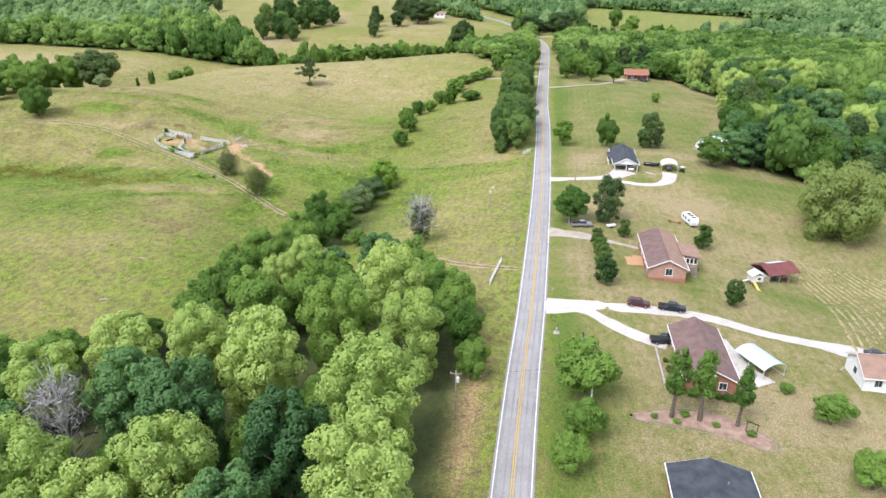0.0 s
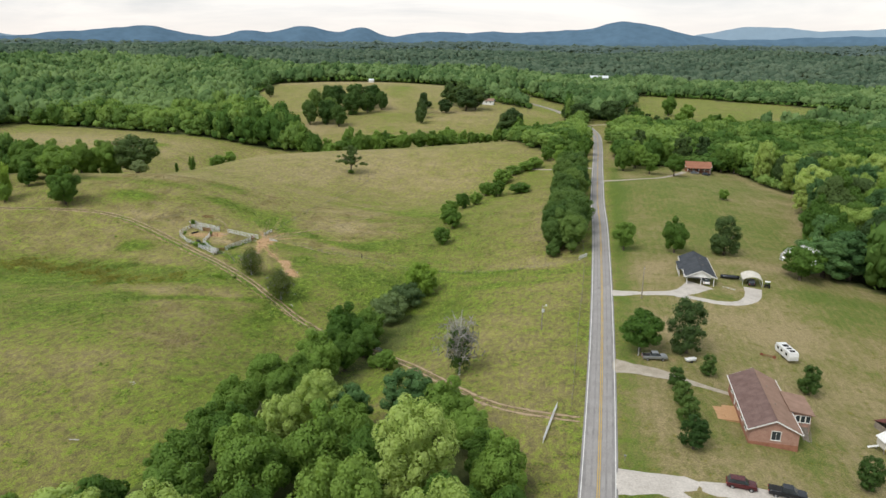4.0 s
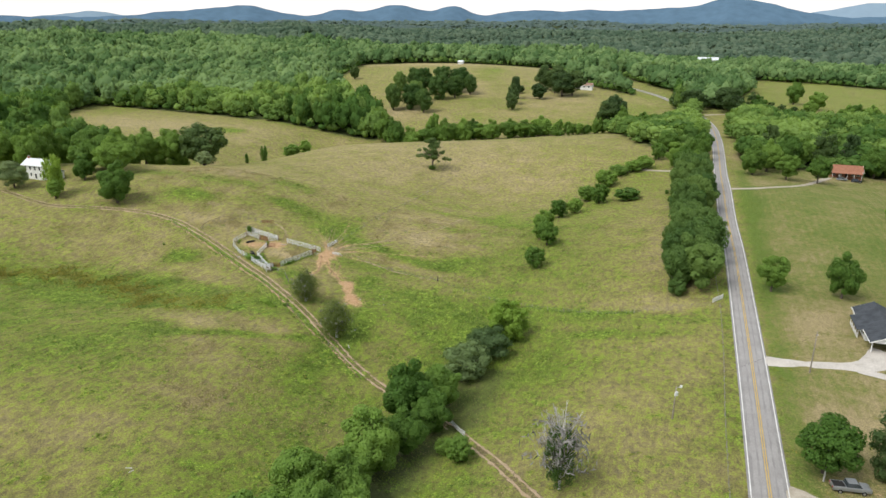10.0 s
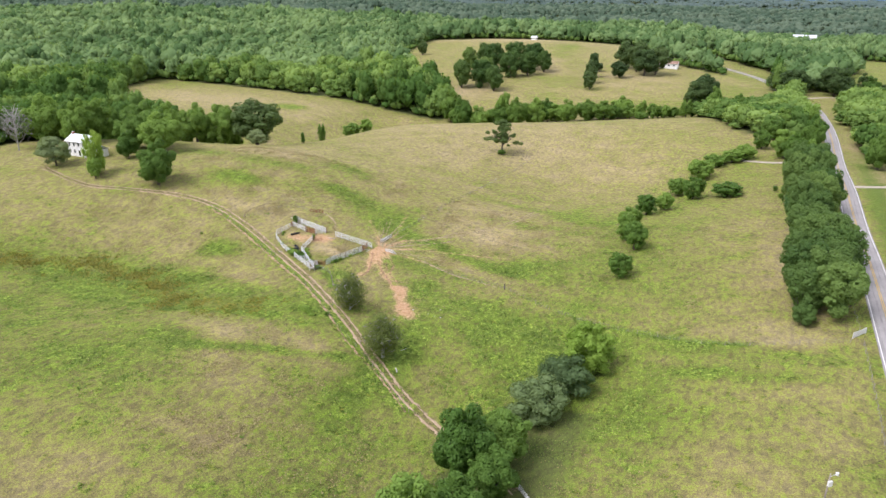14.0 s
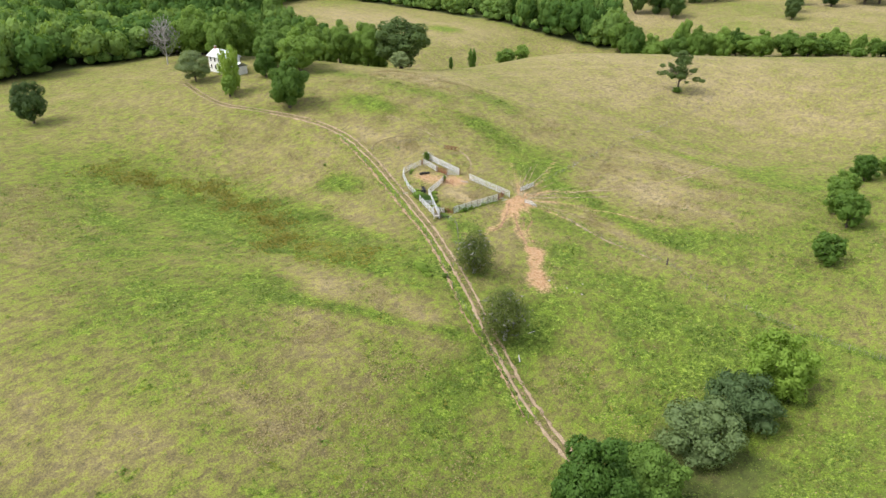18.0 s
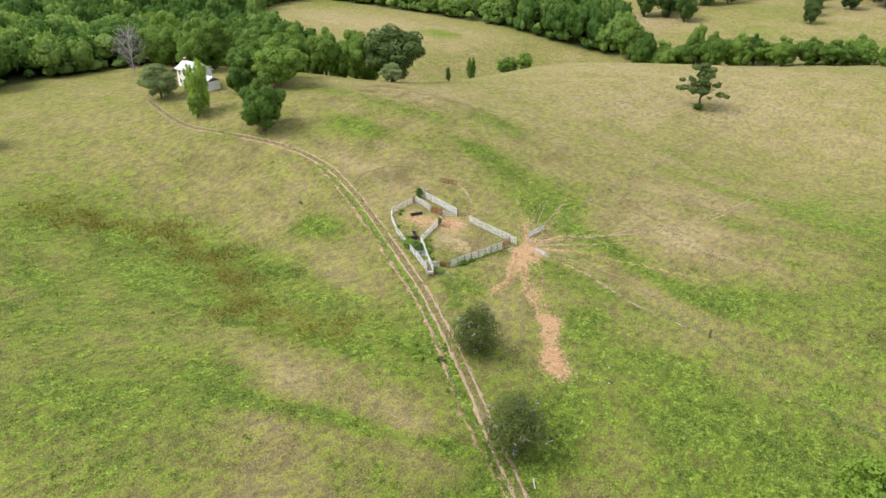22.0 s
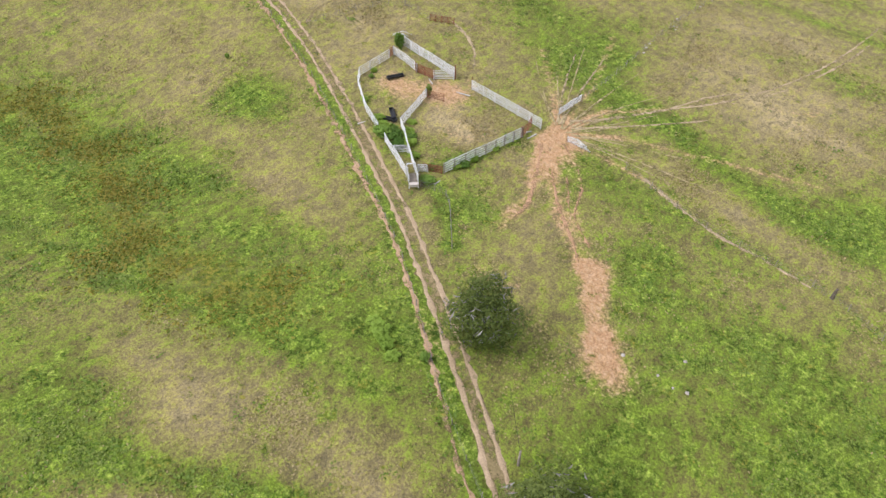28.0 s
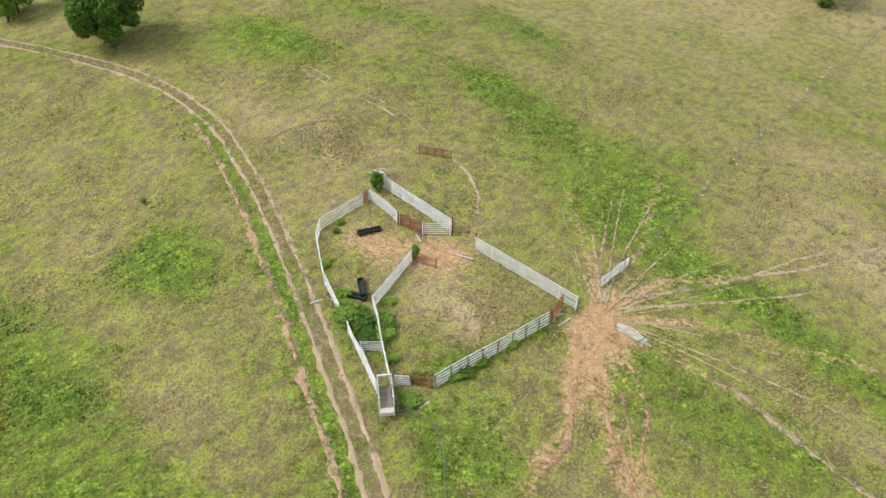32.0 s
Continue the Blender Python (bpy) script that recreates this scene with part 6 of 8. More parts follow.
for k in range(27):
    bm = bmesh.new()
    bar(bm, (-5.35, -3.0 + 0.3 * k, 0.15), (-5.35, -3.0 + 0.3 * k, 0.95), 0.05)
    part("baluster", bm, M["trim"], rl)

# white house at the end of the long drive
h = gable_house("white_house", 57.4, 74, 108.8, 116.6, 2.8, 4.9, "x", "siding", "roof_tan", "white house with a faded red-brown roof and a low wing", roof_b="roof_brown", floor=-2.2)
for x in (-6.0, -2.5, 1.5, 5.5):
    window_at(h, "s", x, 0.9, 1.2, 1.3, -3.9)
window_at(h, "w", 0.0, 1.0, 1.2, 1.3, -8.3)
door_at(h, "w", 2.4, -8.3)
bm = bmesh.new()
box(bm, -3.4, 6.0, -7.4, -3.92, -1.6, 2.3)
wing = part("wing", bm, M["siding"], h)
bm = bmesh.new()
prism(bm, [(-7.9, 2.15), (-3.92, 2.95), (-3.92, 3.08), (-7.9, 2.3)], -3.9, 6.4, "x")
part("wing_roof", bm, M["roof_tan"], wing)
ob = thing("garden_border", 57.2, 110.5, label="narrow mulch border edged with pale stones beside the white house", category="border")
for k in range(26):
    bm = bmesh.new()
    a = 2.3 - k * 0.115
    u, v = 8.0 * math.cos(a) * 0.75 + 3.2, 9.5 * math.sin(a) - 2.2
    gz = lift(57.2 + u, 110.5 + v) - lift(57.2, 110.5)
    part("stone", box(bm, u - 0.22, u + 0.22, v - 0.2, v + 0.2, gz - 0.1, gz + 0.18), M["stone"], ob)

# charcoal-roofed house at the start
h = gable_house("brick_house", 19.8, 30.2, 66.0, 78.4, 2.75, 4.3, "y", "brick", "roof_slate", "brick house with a wide charcoal shingle roof", floor=-0.6, over=0.5)
window_at(h, "n", -2.5, 0.9, 1.4, 1.2, 6.2)
window_at(h, "n", 2.5, 0.9, 1.4, 1.2, 6.2)
window_at(h, "w", 2.0, 0.9, 1.4, 1.2, -5.2)

# old two-storey farmhouse on the hill
h = gable_house("farmhouse", -280.5, -269.5, 273.5, 280, 5.6, 7.6, "x", "siding", "roof_white", "old white two-storey farmhouse with a tin roof among trees", chimney=(-4.9, 0.0), vents=0)
for x in (-3.8, -1.2, 1.4, 4.0):
    window_at(h, "s", x, 3.5, 0.9, 1.5, -3.25)
    if x != 1.4:
        window_at(h, "s", x, 0.8, 0.9, 1.5, -3.25)
door_at(h, "s", 1.4, -3.25, material="dark")
window_at(h, "e", 0.0, 3.5, 0.9, 1.5, 5.5)
window_at(h, "e", 0.0, 0.8, 0.9, 1.5, 5.5)
bm = bmesh.new()
box(bm, 5.5, 10.5, -2.6, 2.6, -1.0, 2.7)
ell = part("lean_to", bm, M["siding"], h)
bm = bmesh.new()
prism(bm, [(-3.0, 2.6), (0, 4.1), (3.0, 2.6), (3.0, 2.74), (0, 4.26), (-3.0, 2.74)], 5.4, 11, "x")
part("lean_to_roof", bm, M["roof_white"], ell)

# far buildings
h = gable_house("farm_building", 46, 60, 440.5, 449, 2.8, 5.0, "x", "orange_clay", "orange_clay", "farm building with a faded orange roof beside the woods", vents=1)
door_at(h, "s", 0.0, -4.25, material="dark")
for x in (-5, -2.5, 2.8, 5.2):
    window_at(h, "s", x, 0.8, 1.2, 1.2, -4.25)
bm = bmesh.new()
prism(bm, [(-7.5, 2.2), (-4.27, 2.7), (-4.27, 2.85), (-7.5, 2.35)], -6.5, 6.5, "x")
part("porch_roof", bm, M["orange_clay"], h)
for k in range(5):
    bm = bmesh.new()
    bar(bm, (-6.2 + 3.1 * k, -7.2, -0.8), (-6.2 + 3.1 * k, -7.2, 2.3), 0.14)
    part("porch_post", bm, M["trim"], h)
h = gable_house("hill_house", -140, -116, 753, 762, 2.8, 4.8, "x", "siding", "roof_tan", "long pale house with a brown roof on the far hill", vents=1)
for x in (-9, -5, 0, 4.5, 9):
    window_at(h, "s", x, 0.8, 1.6, 1.3, -4.5)
h = gable_house("grey_house", 10, 22, 672, 681, 2.8, 4.8, "x", "siding", "roof_white", "small white house with a pale roof at the road bend", vents=0)
for x in (-4, 0, 4):
    window_at(h, "s", x, 0.8, 1.2, 1.2, -4.5)
h = gable_house("red_shed", 38, 53, 663, 668.5, 2.4, 3.6, "x", "red_car", "red_car", "long red metal shed among the trees", vents=0)
for x in (-5, 0, 5):
    window_at(h, "s", x, 0.8, 1.2, 1.0, -2.75)
h = gable_house("white_barn", -25, 5, 1240, 1252, 15, 18.5, "x", "siding", "roof_white", "large white barn standing far off above the woods", vents=0)
h = gable_house("white_cottage", -303, -297, 893, 898, 2.6, 4.2, "x", "siding", "roof_white", "small white cottage on the crest of the far field", vents=0)


# ---------------------------------------------------------------- sheds, canopies and play things
ob = thing("open_shed", 59.5, 166.5, label="open wooden shed with a maroon metal roof and clutter inside", category="shed", turn=24)
for sx in (-1, 1):
    bm = bmesh.new()
    prism(bm, [(0, 3.9), (sx * 3.9, 2.5), (sx * 3.9, 2.6), (0, 4.0)], -4.6, 4.6, "x")
    r = part("roof", bm, M["roof_maroon"], ob)
    for k in range(16):
        bm = bmesh.new()
        x = -4.5 + k * 0.6
        solid(bm, [(x, 0, 4.0), (x + 0.06, 0, 4.0), (x + 0.06, sx * 3.9, 2.6), (x, sx * 3.9, 2.6), (x, 0, 4.05), (x + 0.06, 0, 4.05), (x + 0.06, sx * 3.9, 2.65), (x, sx * 3.9, 2.65)], ((0, 1, 2, 3), (4, 5, 6, 7), (0, 1, 5, 4), (2, 3, 7, 6), (0, 3, 7, 4), (1, 2, 6, 5)))
        part("rib", bm, M["roof_maroon"], r)
bm = bmesh.new()
prism(bm, [(0.3, 3.98), (2.6, 3.14), (2.6, 3.2), (0.3, 4.04)], -1.5, 3.2, "x")
part("tarp", bm, M["white_car"], ob, "white tarpaulin over the roof")
for x in (-4.3, -1.4, 1.4, 4.3):
    for y in (-3.6, 3.6):
        bm = bmesh.new()
        bar(bm, (x, y, -1.2), (x, y, 2.6), 0.16)
        part("post", bm, M["wood_grey"], ob)
bm = bmesh.new()
box(bm, -4.4, 4.4, 3.62, 3.7, -1.0, 2.5)
part("back_wall", bm, M["wood_grey"], ob)
bm = bmesh.new()
box(bm, -4.42, -4.34, -3.6, 3.6, -1.0, 2.4)
part("side_wall", bm, M["wood_grey"], ob)
for k, (x, y, w, d, t, key) in enumerate(((-2.6, 0.5, 1.6, 1.2, 1.1, "dark"), (-0.4, -2.6, 0.7, 0.7, 1.0, "blue"), (1.5, 1.5, 1.8, 1.0, 1.3, "wood_grey"), (3.0, -1.0, 1.0, 1.0, 0.8, "roof_maroon"))):
    M.setdefault("blue", plain("blue_plastic", (0.02, 0.09, 0.22), (0.04, 0.14, 0.32), 2.0, 0.4))
    b = thing("barrel" if key == "blue" else "crate", 59.5 + x * 0.9, 166.5 + y * 0.9, label="blue plastic barrel standing in the shed" if key == "blue" else "old storage crate standing in the open shed", category="barrel" if key == "blue" else "crate", turn=24 + 11 * k)
    if key == "blue":
        for z0, z1, rr in ((-0.1, 0.3, 0.66), (0.3, 0.36, 0.7), (0.36, 0.8, 0.66), (0.8, 0.88, 0.7), (0.88, 1.0, 0.6)):
            bm = bmesh.new()
            bar(bm, (0, 0, z0), (0, 0, z1), rr, sides=14)
            part("hoop" if rr == 0.7 else "shell", bm, M["blue"], b)
    else:
        bm = bmesh.new()
        box(bm, -w / 2, w / 2, -d / 2, d / 2, -0.2, t)
        part("box", bm, M[key], b)
        bm = bmesh.new()
        box(bm, -w / 2 - 0.04, w / 2 + 0.04, -d / 2 - 0.04, d / 2 + 0.04, t, t + 0.07)
        part("lid", bm, M[key], b)

ob = thing("playhouse", 52.0, 156.5, label="white wooden playhouse on legs with a slide and ramp", category="playhouse", turn=12)
bm = bmesh.new()
box(bm, -1.4, 1.4, -1.2, 1.2, 1.3, 2.9)
part("cabin", bm, M["cream"], ob)
for s in (-1, 1):
    bm = bmesh.new()
    prism(bm, [(0, 3.7), (s * 1.7, 2.8), (s * 1.7, 2.88), (0, 3.8)], -1.4, 1.4, "y")
    part("roof", bm, M["siding"], ob)
window_at(ob, "s", 0.3, 1.8, 0.8, 0.7, -1.2, 1)
for x in (-1.25, 1.25):
    for y in (-1.05, 1.05):
        bm = bmesh.new()
        bar(bm, (x, y, -0.5), (x, y, 1.3), 0.12)
        part("leg", bm, M["wood_grey"], ob)
bm = bmesh.new()
bar(bm, (-0.9, -1.2, 1.3), (-0.7, -4.2, 0.05), 0.6, 0.06)
sl = part("slide", bm, M["slide_yellow"], ob, "yellow plastic slide")
for s in (-1, 1):
    bm = bmesh.new()
    bar(bm, (-0.9 + 0.3 * s, -1.2, 1.4), (-0.7 + 0.3 * s, -4.2, 0.15), 0.05, 0.16)
    part("slide_side", bm, M["slide_yellow"], sl)
bm = bmesh.new()
bar(bm, (-1.4, 0.4, 1.3), (-3.8, 1.6, 0.0), 0.6, 0.07)
part("ramp", bm, M["siding"], ob)


def canopy(name, x, y, turn, wide, long, low, high, material, label):
    ob = thing(name, x, y, label=label, category="carport", turn=turn)
    arc = [(-wide / 2 + wide * k / 10, low + (high - low) * math.sin(math.pi * k / 10) ** 0.8) for k in range(11)]
    bm = bmesh.new()
    prism(bm, arc + [(u, v - 0.06) for u, v in arc[::-1]], -long / 2, long / 2, "y")
    sheet = part("roof", bm, M[material], ob, smooth=False)
    for k in range(9):
        y0 = -long / 2 + long * k / 8
        bm = bmesh.new()
        taper(bm, [(a, y0, b + 0.02) for a, b in arc], [0.03] * len(arc), 4)
        part("rib", bm, M[material], sheet)
    for sx in (-1, 1):
        for k in range(3):
            bm = bmesh.new()
            y0 = -long / 2 + 0.1 + (long - 0.2) * k / 2
            bar(bm, (sx * (wide / 2 - 0.05), y0, -0.6), (sx * (wide / 2 - 0.05), y0, low), 0.08)
            part("post", bm, M["steel"], ob)
        bm = bmesh.new()
        bar(bm, (sx * (wide / 2 - 0.05), -long / 2, -0.02), (sx * (wide / 2 - 0.05), long / 2, -0.02), 0.08)
        part("base_rail", bm, M["steel"], ob)
    return ob


canopy("metal_carport", 41.0, 112.6, 28, 5.0, 7.4, 2.0, 2.9, "pale_blue", "pale arched metal carport on a concrete slab")
canopy("canopy_tent", 43.4, 239.5, -4, 5.6, 6.4, 1.9, 3.0, "cream", "cream canopy tent over a parked vehicle")


# ---------------------------------------------------------------- vehicles
def vehicle(name, x, y, turn, paint, label, kind="suv", category="car"):
    """Nose towards +x before turning."""
    ob = thing(name, x, y, label=label, category=category, turn=turn)
    if kind == "suv":
        body = [(-2.3, 0.35), (2.3, 0.35), (2.32, 0.75), (2.1, 0.98), (1.1, 1.05), (-2.25, 1.05), (-2.35, 0.7)]
        cab = [(-2.15, 1.05), (1.1, 1.05), (0.45, 1.62), (-0.2, 1.7), (-1.85, 1.66)]
    elif kind == "pickup":
        body = [(-2.8, 0.5), (2.8, 0.5), (2.82, 0.95), (2.6, 1.12), (1.4, 1.18), (-2.75, 1.18), (-2.85, 0.8)]
        cab = [(-0.9, 1.18), (1.45, 1.18), (0.8, 1.78), (0.3, 1.85), (-0.75, 1.82)]
    else:
        body = [(-2.2, 0.32), (2.2, 0.32), (2.25, 0.62), (2.0, 0.8), (1.0, 0.9), (-1.6, 0.92), (-2.2, 0.8)]
        cab = [(-1.5, 0.92), (1.0, 0.9), (0.3, 1.36), (-0.3, 1.42), (-1.05, 1.34)]

    def hull(outline, half, inset):
        bm = bmesh.new()
        prism(bm, outline, -half, half, "y")
        if inset:
            for v in bm.verts:
                if v.co.z > outline[0][1] + 0.2:
                    v.co.y *= inset
        bmesh.ops.bevel(bm, geom=bm.edges[:], offset=0.05, segments=2, affect="EDGES", profile=0.6)
        return bm
    part("body", hull(body, 0.92, 0), M[paint], ob, smooth=True)
    glass = part("glazing", hull(cab, 0.84, 0.86), M["glass"], ob)
    bm = bmesh.new()
    top = [p for p in cab if p[1] > cab[0][1] + 0.3]
    u = [p[0] for p in top]
    box(bm, min(u) + 0.05, max(u) - 0.05, -0.7, 0.7, max(p[1] for p in top) - 0.04, max(p[1] for p in top) + 0.03)
    part("roof_panel", bm, M[paint], glass)
    if kind == "pickup":
        bm = bmesh.new()
        box(bm, -2.7, -0.98, -0.74, 0.74, 0.9, 1.195)
        part("load_bed", bm, M["dark"], ob)
    r = 0.36
    for wx in (body[0][0] * 0.62, -body[0][0] * 0.62):
        for wy in (-0.88, 0.88):
            bm = bmesh.new()
            bar(bm, (wx, wy - 0.12, r), (wx, wy + 0.12, r), 2 * r, sides=16)
            w = part("wheel", bm, M["tyre"], ob)
            bm = bmesh.new()
            bar(bm, (wx, wy - 0.13, r), (wx, wy + 0.13, r), 1.1 * r, sides=12)
            part("rim", bm, M["chrome"], w)
    for wy in (-0.65, 0.65):
        bm = bmesh.new()
        box(bm, body[2][0] - 0.06, body[2][0] + 0.02, wy - 0.16, wy + 0.16, body[2][1] - 0.12, body[2][1] + 0.04)
        part("headlight", bm, M["chrome"], ob)
        bm = bmesh.new()
        box(bm, body[0][0] - 0.07, body[0][0] + 0.02, wy - 0.1, wy + 0.1, body[2][1] - 0.1, body[2][1] + 0.1)
        part("tail_light", bm, M["red_car"], ob)
    return ob


vehicle("maroon_car", 21.6, 132.4, -6, "maroon_car", "dark maroon sport utility car parked on the concrete drive")
vehicle("pickup_truck", 28.4, 131.9, -8, "black_car", "black pickup truck parked on the concrete drive", "pickup", "truck")
vehicle("pickup_truck", 25.0, 117.8, 6, "black_car", "dark pickup truck parked against the brick house", "pickup", "truck")
vehicle("silver_car", 11.2, 179.0, 10, "silver_car", "silver pickup parked on gravel under the trees", "pickup", "truck")
vehicle("white_car", 29.6, 234.5, 90, "white_car", "white car parked inside the carport", "suv")
vehicle("dark_car", 43.3, 238.5, 84, "black_car", "dark vehicle parked under the cream canopy", "suv")
vehicle("dark_car", 65.5, 122.6, -12, "black_car", "dark blue car parked by the white house", "car")
vehicle("white_truck", 57, 667, 15, "white_car", "white truck parked by the red shed", "pickup", "truck")
vehicle("silver_car", 50.5, 434.5, 5, "silver_car", "pale car parked before the farm building", "suv")
vehicle("dark_car", 57.0, 436, -8, "black_car", "dark car parked before the farm building", "suv")
vehicle("white_car", 27, 666, 20, "white_car", "white car parked in the bend yard", "suv")

# travel trailer with a patched white roof
ob = thing("travel_trailer", 42.8, 193.0, label="old white travel trailer with dark patches on its roof", category="trailer", turn=104)
bm = bmesh.new()
prism(bm, [(-3.4, 0.5), (2.9, 0.5), (3.5, 1.2), (3.1, 2.5), (-3.2, 2.6), (-3.5, 1.6)], -1.15, 1.15, "y")
bmesh.ops.bevel(bm, geom=bm.edges[:], offset=0.1, segments=2, affect="EDGES", profile=0.6)
part("shell", bm, M["white_car"], ob)
for x, w in ((-2.4, 0.9), (-0.8, 0.7), (0.9, 1.1)):
    bm = bmesh.new()
    box(bm, x - w / 2, x + w / 2, -0.6, 0.55, 2.56, 2.66)
    part("roof_patch", bm, M["dark"], ob)
for y in (-1.17, 1.12):
    for x in (-2.0, 0.2, 1.9):
        bm = bmesh.new()
        box(bm, x - 0.4, x + 0.4, y, y + 0.05, 1.4, 2.0)
        part("window", bm, M["glass"], ob)
for y in (-1.0, 1.0):
    bm = bmesh.new()
    bar(bm, (-0.4, y - 0.12, 0.36), (-0.4, y + 0.12, 0.36), 0.72, sides=14)
    part("wheel", bm, M["tyre"], ob)
bm = bmesh.new()
taper(bm, [(3.0, 0.6, 0.55), (4.9, 0.0, 0.5), (5.0, 0.0, 0.5), (3.0, -0.6, 0.55)], [0.05] * 4, 4)
part("hitch", bm, M["wire"], ob)

ob = thing("boat", 37.4, 241, label="dark covered boat on the grass beside the loop drive", category="boat", turn=-8)
ring = []
bm = bmesh.new()
for k, (x, w, z) in enumerate(((-2.6, 0.9, 0.9), (-1.2, 1.1, 1.0), (0.6, 1.1, 1.0), (2.0, 0.7, 1.0), (2.9, 0.08, 1.05))):
    ring.append([bm.verts.new(p) for p in ((x, -w, z), (x, -w * 0.7, 0.35), (x, 0, 0.15), (x, w * 0.7, 0.35), (x, w, z), (x, 0, z + 0.25))])
for a, b in zip(ring, ring[1:]):
    for j in range(6):
        bm.faces.new((a[j], a[(j + 1) % 6], b[(j + 1) % 6], b[j]))
bm.faces.new(ring[0])
bm.faces.new(ring[-1][::-1])
part("hull", bm, M["black_car"], ob, smooth=True)
for y in (-0.5, 0.5):
    bm = bmesh.new()
    bar(bm, (-2.4, y, 0.22), (3.4, y * 0.2, 0.3), 0.1)
    part("cradle_rail", bm, M["wire"], ob)
ob = thing("ladder", 35.6, 232.2, label="aluminium ladder lying on the grass", category="ladder", turn=-32)
for y in (-0.25, 0.25):
    bm = bmesh.new()
    bar(bm, (-2.4, y, 0.06), (2.4, y, 0.06), 0.06)
    part("rail", bm, M["steel"], ob)
for k in range(14):
    bm = bmesh.new()
    bar(bm, (-2.2 + k * 0.34, -0.25, 0.06), (-2.2 + k * 0.34, 0.25, 0.06), 0.04)
    part("rung", bm, M["steel"], ob)
ob = thing("garden_tractor", 47.8, 238.0, label="green and dark garden tractor beside the canopy", category="tractor", turn=70)
bm = bmesh.new()
box(bm, -0.2, 1.3, -0.4, 0.4, 0.5, 1.1)
bmesh.ops.bevel(bm, geom=bm.edges[:], offset=0.08, segments=2, affect="EDGES")
part("bonnet", bm, M["leaf_dark"], ob)
bm = bmesh.new()
box(bm, -0.9, -0.3, -0.35, 0.35, 0.6, 0.75)
box(bm, -1.0, -0.86, -0.35, 0.35, 0.7, 1.2)
part("seat", bm, M["dark"], ob)
for x, y, r in ((-0.6, -0.6, 0.55), (-0.6, 0.6, 0.55), (0.95, -0.5, 0.34), (0.95, 0.5, 0.34)):
    bm = bmesh.new()
    bar(bm, (x, y - 0.14, r), (x, y + 0.14, r), 2 * r, sides=16)
    part("wheel", bm, M["tyre"], ob)
bm = bmesh.new()
box(bm, -1.1, 0.2, -0.7, 0.7, 1.9, 1.98)
part("sunshade", bm, M["white_car"], ob)
for x in (-1.0, 0.1):
    for y in (-0.6, 0.6):
        bm = bmesh.new()
        bar(bm, (x, y, 0.5), (x, y, 1.92), 0.05)
        part("sunshade_post", bm, M["dark"], ob)
ob = thing("hay_rake", 38.2, 190.6, label="rusty red farm implement lying in the grass", category="implement", turn=-20)
bm = bmesh.new()
bar(bm, (-1.4, 0, 0.5), (1.4, 0.2, 0.5), 0.14)
part("frame_beam", bm, M["rust"], ob)
for k in range(9):
    bm = bmesh.new()
    taper(bm, [(-1.3 + k * 0.32, 0, 0.5), (-1.3 + k * 0.32, -0.4, 0.55), (-1.3 + k * 0.32, -0.6, 0.05)], [0.03, 0.03, 0.015], 5)
    part("tine", bm, M["rust"], ob)
for x in (-1.4, 1.4):
    bm = bmesh.new()
    bar(bm, (x, -0.05, 0.42), (x, 0.05, 0.42), 0.84, sides=14)
    part("wheel", bm, M["rust"], ob)
ob = thing("utility_cart", 19.3, 180.2, label="small white boat-shaped cart at the foot of the pine", category="cart", turn=30)
bm = bmesh.new()
prism(bm, [(-1.2, 0.45), (1.1, 0.45), (1.4, 0.95), (-1.3, 0.95)], -0.55, 0.55, "y")
bmesh.ops.bevel(bm, geom=bm.edges[:], offset=0.07, segments=2, affect="EDGES")
part("tub", bm, M["white_car"], ob)
for y in (-0.55, 0.55):
    bm = bmesh.new()
    bar(bm, (-0.1, y - 0.08, 0.3), (-0.1, y + 0.08, 0.3), 0.6, sides=12)
    part("wheel", bm, M["tyre"], ob)

# windrows of cut hay on the slope behind the shed
for k in range(19):
    a = (64.0 + 1.75 * k, 186 - 0.6 * k)
    b = (62.5 + 2.1 * k, 124 + 1.6 * k)
    pts = [a, ((a[0] + b[0]) / 2 + 4.5, (a[1] + b[1]) / 2), b]
    tagged(ribbon("windrow", pts, (0.5, 0.8, 0.65), M["hay"], 0.07, ragged=0.16, step=0.8, camber=0.08, seed=60 + k), "straw-coloured row of cut hay on the field", "hay", "rows of cut hay", "structure")


# ---------------------------------------------------------------- cattle pen on the hillside
def local(ob, x, y, z):
    p = ob.matrix_basis.inverted() @ Vector((x, y, z))
    return p


